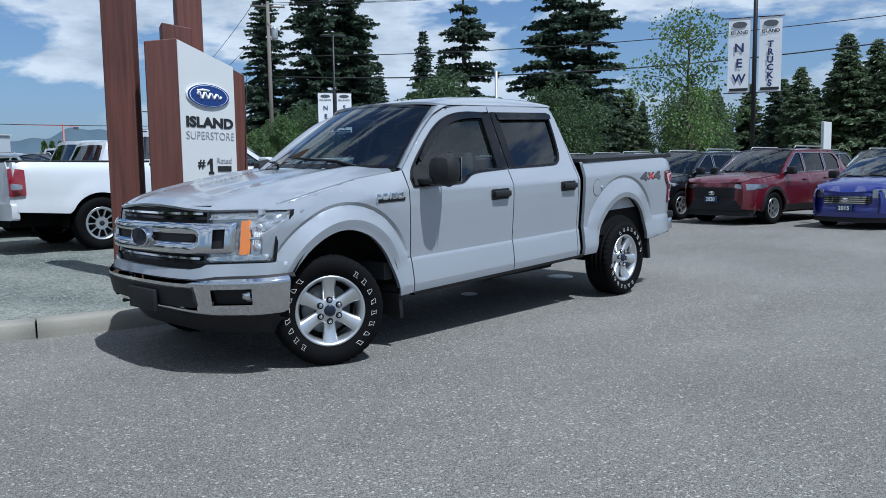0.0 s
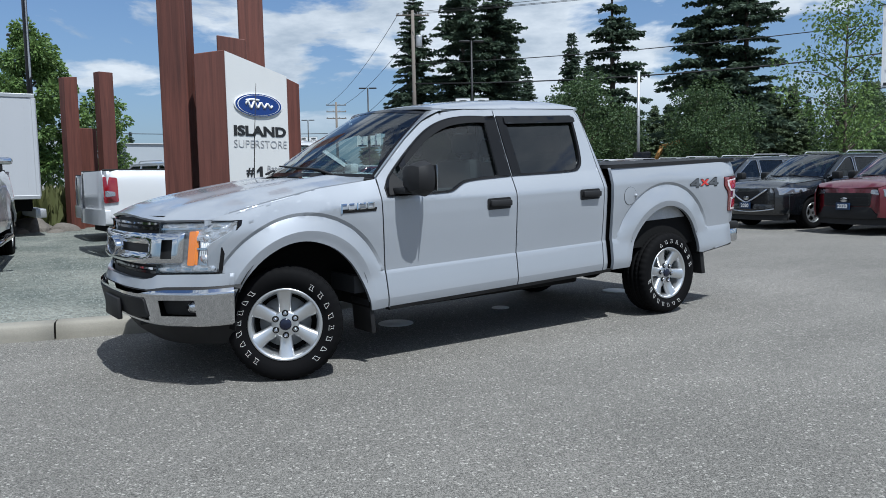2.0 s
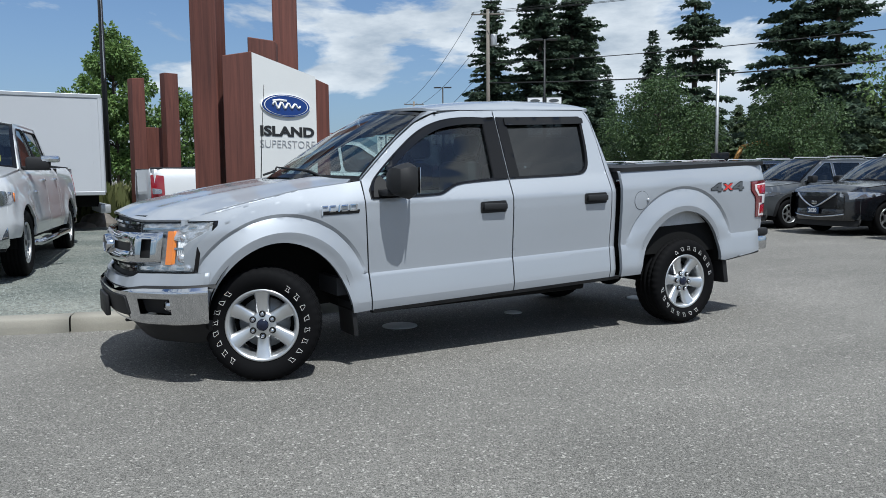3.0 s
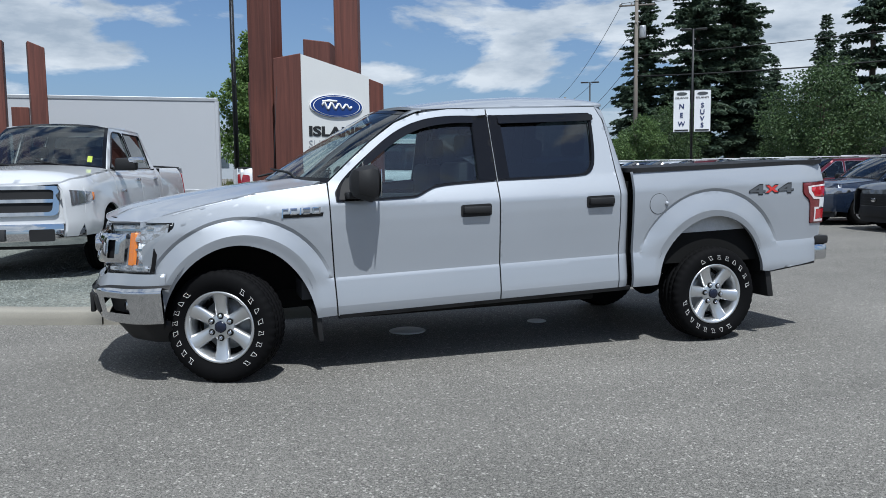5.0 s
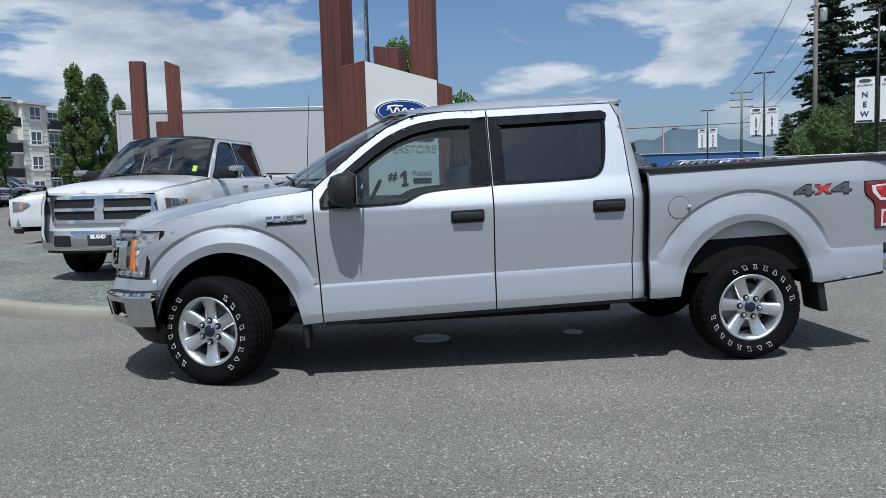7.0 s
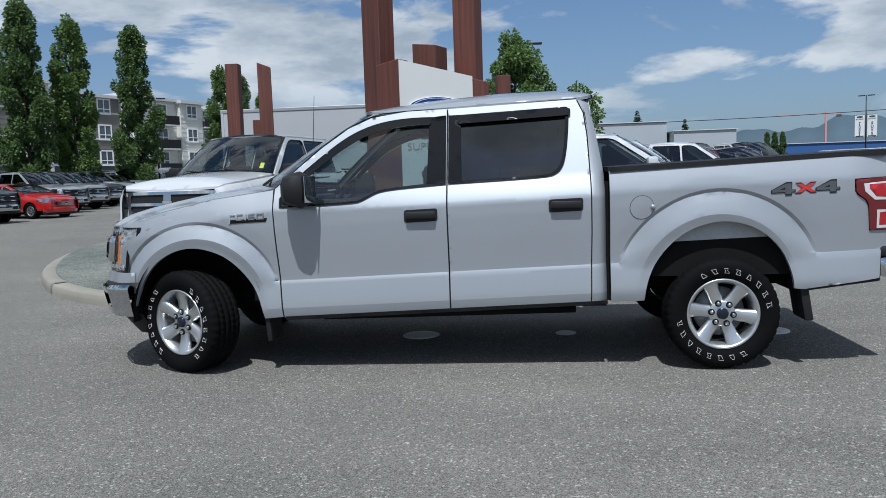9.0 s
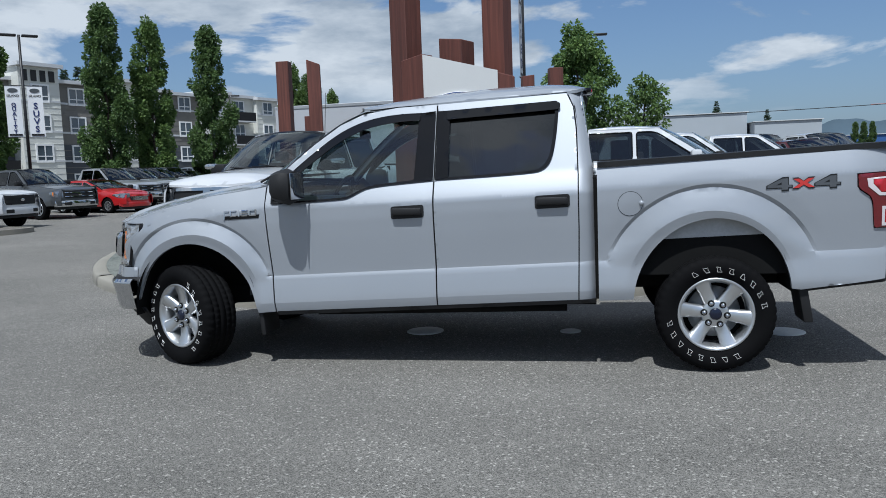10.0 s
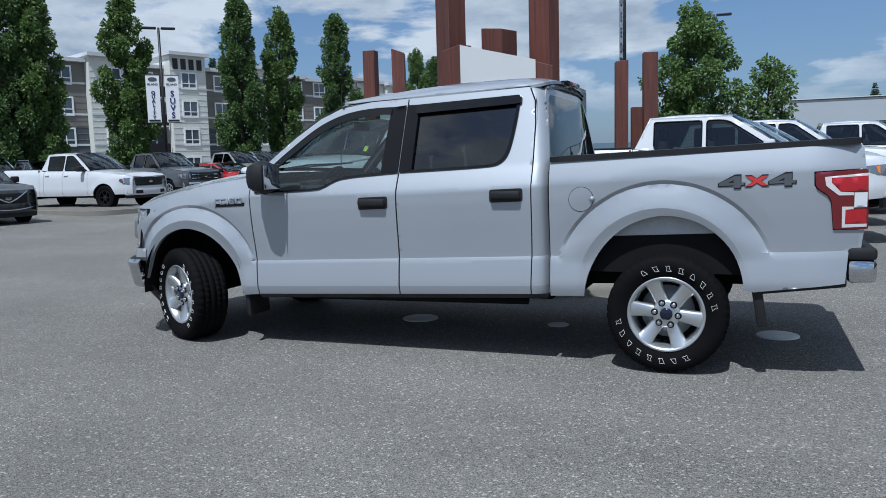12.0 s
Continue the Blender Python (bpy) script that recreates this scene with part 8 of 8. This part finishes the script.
def build_excavator():
    digger = thing("excavator", "weathered yellow excavator with folded boom beyond the cars", "excavator")
    turn = Matrix.Translation((31.0, 24.4, lot_z(31, 24.4))) @ Matrix.Rotation(radians(-50), 4, "Z")
    digger.matrix_basis = turn
    part("track", box(B(), -1.1, 1.1, -0.85, -0.45, 0.0, 0.55, 0.15), DARK, digger, "dark crawler track")
    part("track", box(B(), -1.1, 1.1, 0.45, 0.85, 0.0, 0.55, 0.15), DARK, digger, "dark crawler track")
    part("house", box(B(), -1.2, 0.7, -0.75, 0.75, 0.62, 1.35, 0.08), DIGGER_YELLOW, digger, "yellow engine housing")
    part("cab", box(B(), -0.3, 0.7, -0.75, 0.05, 1.35, 2.15, 0.08), GLOSS_BLACK, digger, "dark glazed cab")
    boom = B()
    for a, b, r in (((0.7, 0.25, 1.2), (1.3, 0.25, 2.45), 0.13), ((1.3, 0.25, 2.45), (2.5, 0.25, 2.75), 0.12)):
        tube(boom, [a, b], r, 8)
    part("boom", boom, DIGGER_YELLOW, digger, "bent yellow boom")
    part("dipper_arm", tube(B(), [(2.5, 0.25, 2.8), (2.75, 0.25, 1.6)], [0.11, 0.08], 8), DIGGER_YELLOW, digger, "yellow dipper arm")
    part("bucket", box(B(), 2.45, 2.95, 0.0, 0.5, 1.1, 1.6, 0.1), DARK, digger, "dark bucket")


DIGGER_YELLOW = surf("worn_yellow", (0.30, 0.15, 0.03), 0.6, 0.0, 0.25, 3.0, 0.2)
build_excavator()

# ---- trees ----


def card(verts, faces, p, d, size, rnd, ratio=0.6):
    """One small leaf clump: a bent four-sided leaf with its long way along d."""
    d = d.normalized()
    s = d.cross(Vector((rnd.uniform(-1, 1), rnd.uniform(-1, 1), rnd.uniform(-1, 1)))).normalized()
    k = len(verts)
    n = d.cross(s) * (0.18 * size)
    verts += [p, p + d * size * 0.5 + s * size * ratio * 0.5 + n, p + d * size, p + d * size * 0.5 - s * size * ratio * 0.5 + n]
    faces += [(k, k + 1, k + 2), (k, k + 2, k + 3)]


def from_lists(name, verts, faces, m, parent, label=""):
    me = bpy.data.meshes.new(name)
    me.from_pydata([tuple(v) for v in verts], [], faces)
    me.materials.append(m)
    ob = new(name, me)
    ob.parent = parent
    return tagged(ob, label)


def conifer(seed, height, spread_r, m, label, bare=0.12, sparse=0.0, density=1.0):
    """A fir: a straight trunk, whorls of drooping boughs, needles in flat sprays."""
    rnd = random.Random(seed)
    tree = thing("fir_tree", label, "tree", "conifers")
    part("trunk", tube(B(), [(0, 0, -0.3), (0.05, 0, height * 0.4), (0, 0.05, height * 0.8), (0, 0, height)], [height * 0.017, height * 0.012, height * 0.005, 0.02], 8), BARK, tree, "grey-brown trunk")
    verts, faces = [], []
    bm = B()
    z = height * bare
    while z < height * 0.995:
        t = (z / height - bare) / (1 - bare)
        reach = spread_r * (1 - t) ** 0.8 * (0.55 + 0.45 * min(1, t * 5 + 0.4)) * rnd.uniform(0.78, 1.12)
        if rnd.random() > sparse:
            for k in range(rnd.randint(5, 7)):
                if rnd.random() < sparse * 0.6:
                    continue
                a = rnd.uniform(0, 6.283)
                ln = reach * rnd.uniform(0.6, 1.15) + 0.15
                droop = rnd.uniform(0.12, 0.42) * (1 - 0.7 * t)
                pts = []
                for i in range(6):
                    s = i / 5
                    pts.append(Vector((math.cos(a) * ln * s, math.sin(a) * ln * s, z + ln * (0.12 * s - droop * s * s + 0.12 * droop * s ** 4))))
                if ln > 0.8:
                    tube(bm, [pts[0], pts[2], pts[4]], [0.03 + ln * 0.008, 0.02, 0.008], 4, False)
                n = max(8, int(ln * 25 * density))
                for i in range(n):
                    s = (i + rnd.random()) / n
                    j = min(4, int(s * 5))
                    p = pts[j].lerp(pts[j + 1], s * 5 - j)
                    side = Vector((-math.sin(a), math.cos(a), 0)) * rnd.choice((-1, 1))
                    d = side * rnd.uniform(0.4, 1.0) + Vector((math.cos(a), math.sin(a), 0)) * rnd.uniform(0.2, 0.9) + Vector((0, 0, rnd.uniform(-0.75, 0.12)))
                    size = (0.32 + 0.19 * ln * (1 - s * 0.6)) * rnd.uniform(0.6, 1.1)
                    card(verts, faces, p, d, min(0.82, size), rnd, 0.46)
        z += height * rnd.uniform(0.014, 0.024) * (1.15 - 0.4 * t)
    part("boughwork", bm, BARK, tree, "bare inner boughs")["kind"] = "stuff"
    from_lists("crown", verts, faces, m, tree, "dark green needle boughs")
    return tree


def broadleaf(seed, height, radius, m, label, column=False, leaf=0.17, count=7000, stem=0.25, open_=0.0, group="leafy trees"):
    """A leafy tree: trunk, limbs, and leaves gathered in uneven clumps."""
    rnd = random.Random(seed)
    tree = thing("leafy_tree", label, "tree", group)
    bm = tube(B(), [(0, 0, -0.2), (0.03, 0.02, height * 0.35), (-0.03, 0.03, height * 0.65), (0, 0, height * 0.93)], [0.03 * height ** 0.8 * 0.55, 0.02 * height ** 0.8 * 0.5, 0.05, 0.015], 8)
    part("trunk", bm, BARK, tree, "grey-brown trunk")
    limbs = B()
    clumps = []
    n = 46 if column else 34
    for k in range(n):
        t = (k + rnd.random()) / n
        z = height * (stem + (0.97 - stem) * t)
        if column:
            reach = radius * rnd.uniform(0.8, 1.25) * 1.25 * (1 - t) ** 0.5 * (0.5 + 0.5 * min(1, t * 4 + 0.15)) * rnd.uniform(0.45, 1.0)
            rise = rnd.uniform(0.7, 1.6)
        else:
            reach = radius * math.sin(math.pi * min(0.97, 0.10 + 0.86 * t)) ** 0.7 * rnd.uniform(0.35, 1.3)
            rise = rnd.uniform(0.1, 0.7)
        a = k * 2.4 + rnd.uniform(-0.5, 0.5)
        tip = Vector((math.cos(a) * reach, math.sin(a) * reach, z))
        foot = Vector((0, 0, max(height * stem * 0.7, z - reach * rise - 0.2)))
        tube(limbs, [foot, foot.lerp(tip, 0.5) + Vector((0, 0, 0.08 * reach)), tip], [0.02 + 0.012 * reach, 0.015, 0.006], 4, False)
        size = radius * rnd.uniform(0.22, 0.46) * (0.8 if column else 1.0)
        clumps.append((tip, size))
        if reach > 0.5 * radius:
            clumps.append((foot.lerp(tip, 0.55), size * 0.85))
    part("branchwork", limbs, BARK, tree, "bare limbs")["kind"] = "stuff"
    verts, faces = [], []
    total = sum(s ** 2 for _, s in clumps)
    for c, s in clumps:
        for _ in range(int(count * s * s / total)):
            d = Vector((rnd.gauss(0, 1), rnd.gauss(0, 1), rnd.gauss(0, 1))).normalized()
            p = c + Vector((d.x * s, d.y * s, d.z * s * (1.35 if column else 0.8))) * rnd.random() ** 0.45
            if rnd.random() < open_:
                continue
            card(verts, faces, p, (d + Vector((0, 0, -0.5 + rnd.uniform(-0.6, 0.6)))), leaf * rnd.uniform(0.6, 1.3), rnd, 0.75)
    from_lists("crown", verts, faces, m, tree, "green leaves in clumps")
    return tree


def put(tree, x, y, turn=0, scale=1.0, z=None):
    tree.matrix_basis = Matrix.Translation((x, y, lot_z(x, y) if z is None else z)) @ Matrix.Rotation(radians(turn), 4, "Z")
    tree.scale = (scale, scale, scale)
    return tree


def plant(tree, x, y, turn=0, scale=1.0):
    t = copy_thing(tree, Matrix.Translation((x, y, lot_z(x, y))) @ Matrix.Rotation(radians(turn), 4, "Z"))
    t.scale = (scale, scale, scale)
    return t


big_fir = put(conifer(1, 24.0, 5.2, FIR, "large dense dark green fir", 0.10, 0.0, 1.2), 43.5, 57.8)
plant(big_fir, 47.3, 57.5, 130, 1.02)
plant(big_fir, 39.5, 60.5, 70, 0.82)
plant(big_fir, 50.5, 59.0, 210, 0.72)
tall_fir = put(conifer(2, 19.5, 4.4, FIR, "tall open fir with gaps between its boughs", 0.16, 0.30), 48.9, 42.8)
plant(tall_fir, 47.6, 28.6, 90, 0.94)
fir_c = put(conifer(3, 18.0, 4.3, FIR, "broad dark fir beside the lot", 0.12, 0.12), 45.9, 30.6)
slim = put(conifer(4, 13.0, 2.6, FIR, "slender dark green fir", 0.06, 0.05), 58.9, 65.4)
plant(slim, 54.0, 53.0, 40, 1.15)
plant(slim, 51.0, 47.6, 200, 0.9)
mixed = put(conifer(6, 11.0, 3.3, FIR_LIGHT, "mid green hemlock in the tree line", 0.05, 0.04), 62.3, 14.2)
rng = random.Random(21)
for k in range(64):
    t = k / 63
    x, y = 63 + rng.uniform(-4, 9) - 10 * t, -14 + 66 * t + rng.uniform(-1, 1)
    if rng.random() < 0.25:
        plant(slim, x, y, rng.uniform(0, 360), rng.uniform(0.45, 0.65))
    else:
        plant(mixed, x, y, rng.uniform(0, 360), rng.uniform(0.52, 0.76))
for k in range(12):
    plant(rng.choice((mixed, slim)), 62 + rng.uniform(-4, 10), 62 + 4.5 * k, rng.uniform(0, 360), rng.uniform(0.6, 0.9))
for x, y, s in ((62.5, 22, 0.70), (64, 19.5, 0.64), (62, 24.5, 0.62), (66, 13, 0.98), (63, 11.0, 0.92), (68, 16.5, 0.85), (64, 14.5, 0.9)):
    plant(mixed, x, y, 50 * s, s)
birch = put(broadleaf(31, 7.6, 1.9, LEAF, "young airy broadleaf tree beside the parked cars", False, 0.135, 6800, 0.22, 0.42), 25.6, 9.8)
round_tree = put(broadleaf(32, 5.6, 2.2, LEAF_YELLOW, "rounded light green tree", False, 0.135, 13000, 0.15), 32.6, 21.0)
plant(round_tree, 30.6, 28.3, 80, 1.18)
plant(round_tree, 31.0, 43.5, 150, 1.0)
plant(round_tree, 33.5, 33.0, 220, 0.95)
plant(round_tree, 37.0, 15.0, 10, 0.9)
lot_tree = put(broadleaf(33, 4.7, 1.25, LEAF_DARK, "small round green tree in the lot", False, 0.125, 9500, 0.2), 26.5, 39.5)
plant(lot_tree, 30.6, 46.5, 60, 1.05)
plant(lot_tree, 34.0, 55.0, 200, 0.9)
maple = put(broadleaf(34, 6.9, 1.25, LEAF, "full green maple behind the timber posts", False, 0.145, 17000, 0.2), 0.36, 25.9)
put(broadleaf(35, 4.9, 1.0, LEAF, "smaller green tree beside the maple", False, 0.14, 7000, 0.2, 0.15), 3.06, 28.0)
poplar = put(broadleaf(36, 10.8, 1.4, LEAF, "tall narrow columnar green tree", True, 0.165, 27000, 0.10, group="columnar trees"), -29.2, 27.7)
poplar_b = put(broadleaf(37, 11.2, 1.45, LEAF_DARK, "tall narrow columnar green tree", True, 0.165, 27000, 0.10, group="columnar trees"), -26.9, 34.8)
plant(poplar, -30.7, 23.3, 70, 1.0)
plant(poplar_b, -31.4, 22.0, 160, 0.98)
plant(poplar, -25.9, 37.9, 200, 1.02)
plant(poplar_b, -24.8, 43.2, 20, 1.0)
plant(poplar, -21.6, 50.3, 100, 0.88)
plant(poplar_b, -21.0, 52.3, 40, 0.8)
plant(poplar, -22.1, 60.6, 140, 0.78)
for k in range(4):
    plant(slim, -62 + 3.0 * k, 78 - 1.5 * k, 50 * k, 1.1)
plant(slim, 20.0, 128.0, 0, 0.75)
plant(slim, 27.0, 124.0, 90, 0.6)
for k in range(3):
    plant(poplar_b, 32.6 + 1.0 * k, 100, 60 * k, 0.40)


def grass_tuft(x, y, r, seed):
    rnd = random.Random(seed)
    verts, faces = [], []
    for _ in range(700):
        a, d = rnd.uniform(0, 6.3), r * rnd.random() ** 0.6
        p = Vector((x + math.cos(a) * d, y + math.sin(a) * d, 0.08))
        card(verts, faces, p, Vector((rnd.uniform(-0.35, 0.35), rnd.uniform(-0.35, 0.35), 1)), rnd.uniform(0.5, 1.25), rnd, 0.035)
    me = bpy.data.meshes.new("tall_grass")
    me.from_pydata([tuple(v) for v in verts], [], faces)
    me.materials.append(GRASS)
    tagged(new("tall_grass", me), "tall yellow-green ornamental grass", "grass", kind="stuff")


grass_tuft(-1.25, 14.6, 0.75, 3)
grass_tuft(-0.6, 15.6, 0.7, 4)
rk = random.Random(9)
for x, y, s in ((-1.5, 13.3, 0.42), (-0.9, 13.0, 0.30), (-1.9, 12.9, 0.28), (-1.15, 12.6, 0.2)):
    bm = B()
    bmesh.ops.create_icosphere(bm, subdivisions=3, radius=s)
    for v in bm.verts:
        v.co *= 1 + 0.28 * noise.noise(v.co * 3.0 + Vector((x, y, 0)))
        v.co.z *= 0.7
    solid("boulder", bm, ROCK, "rough brown boulder lying on gravel", "boulder", "boulders", m=pose(x, y, 0.12 + s * 0.35, 0, 0, rk.uniform(0, 360)), smooth=False)
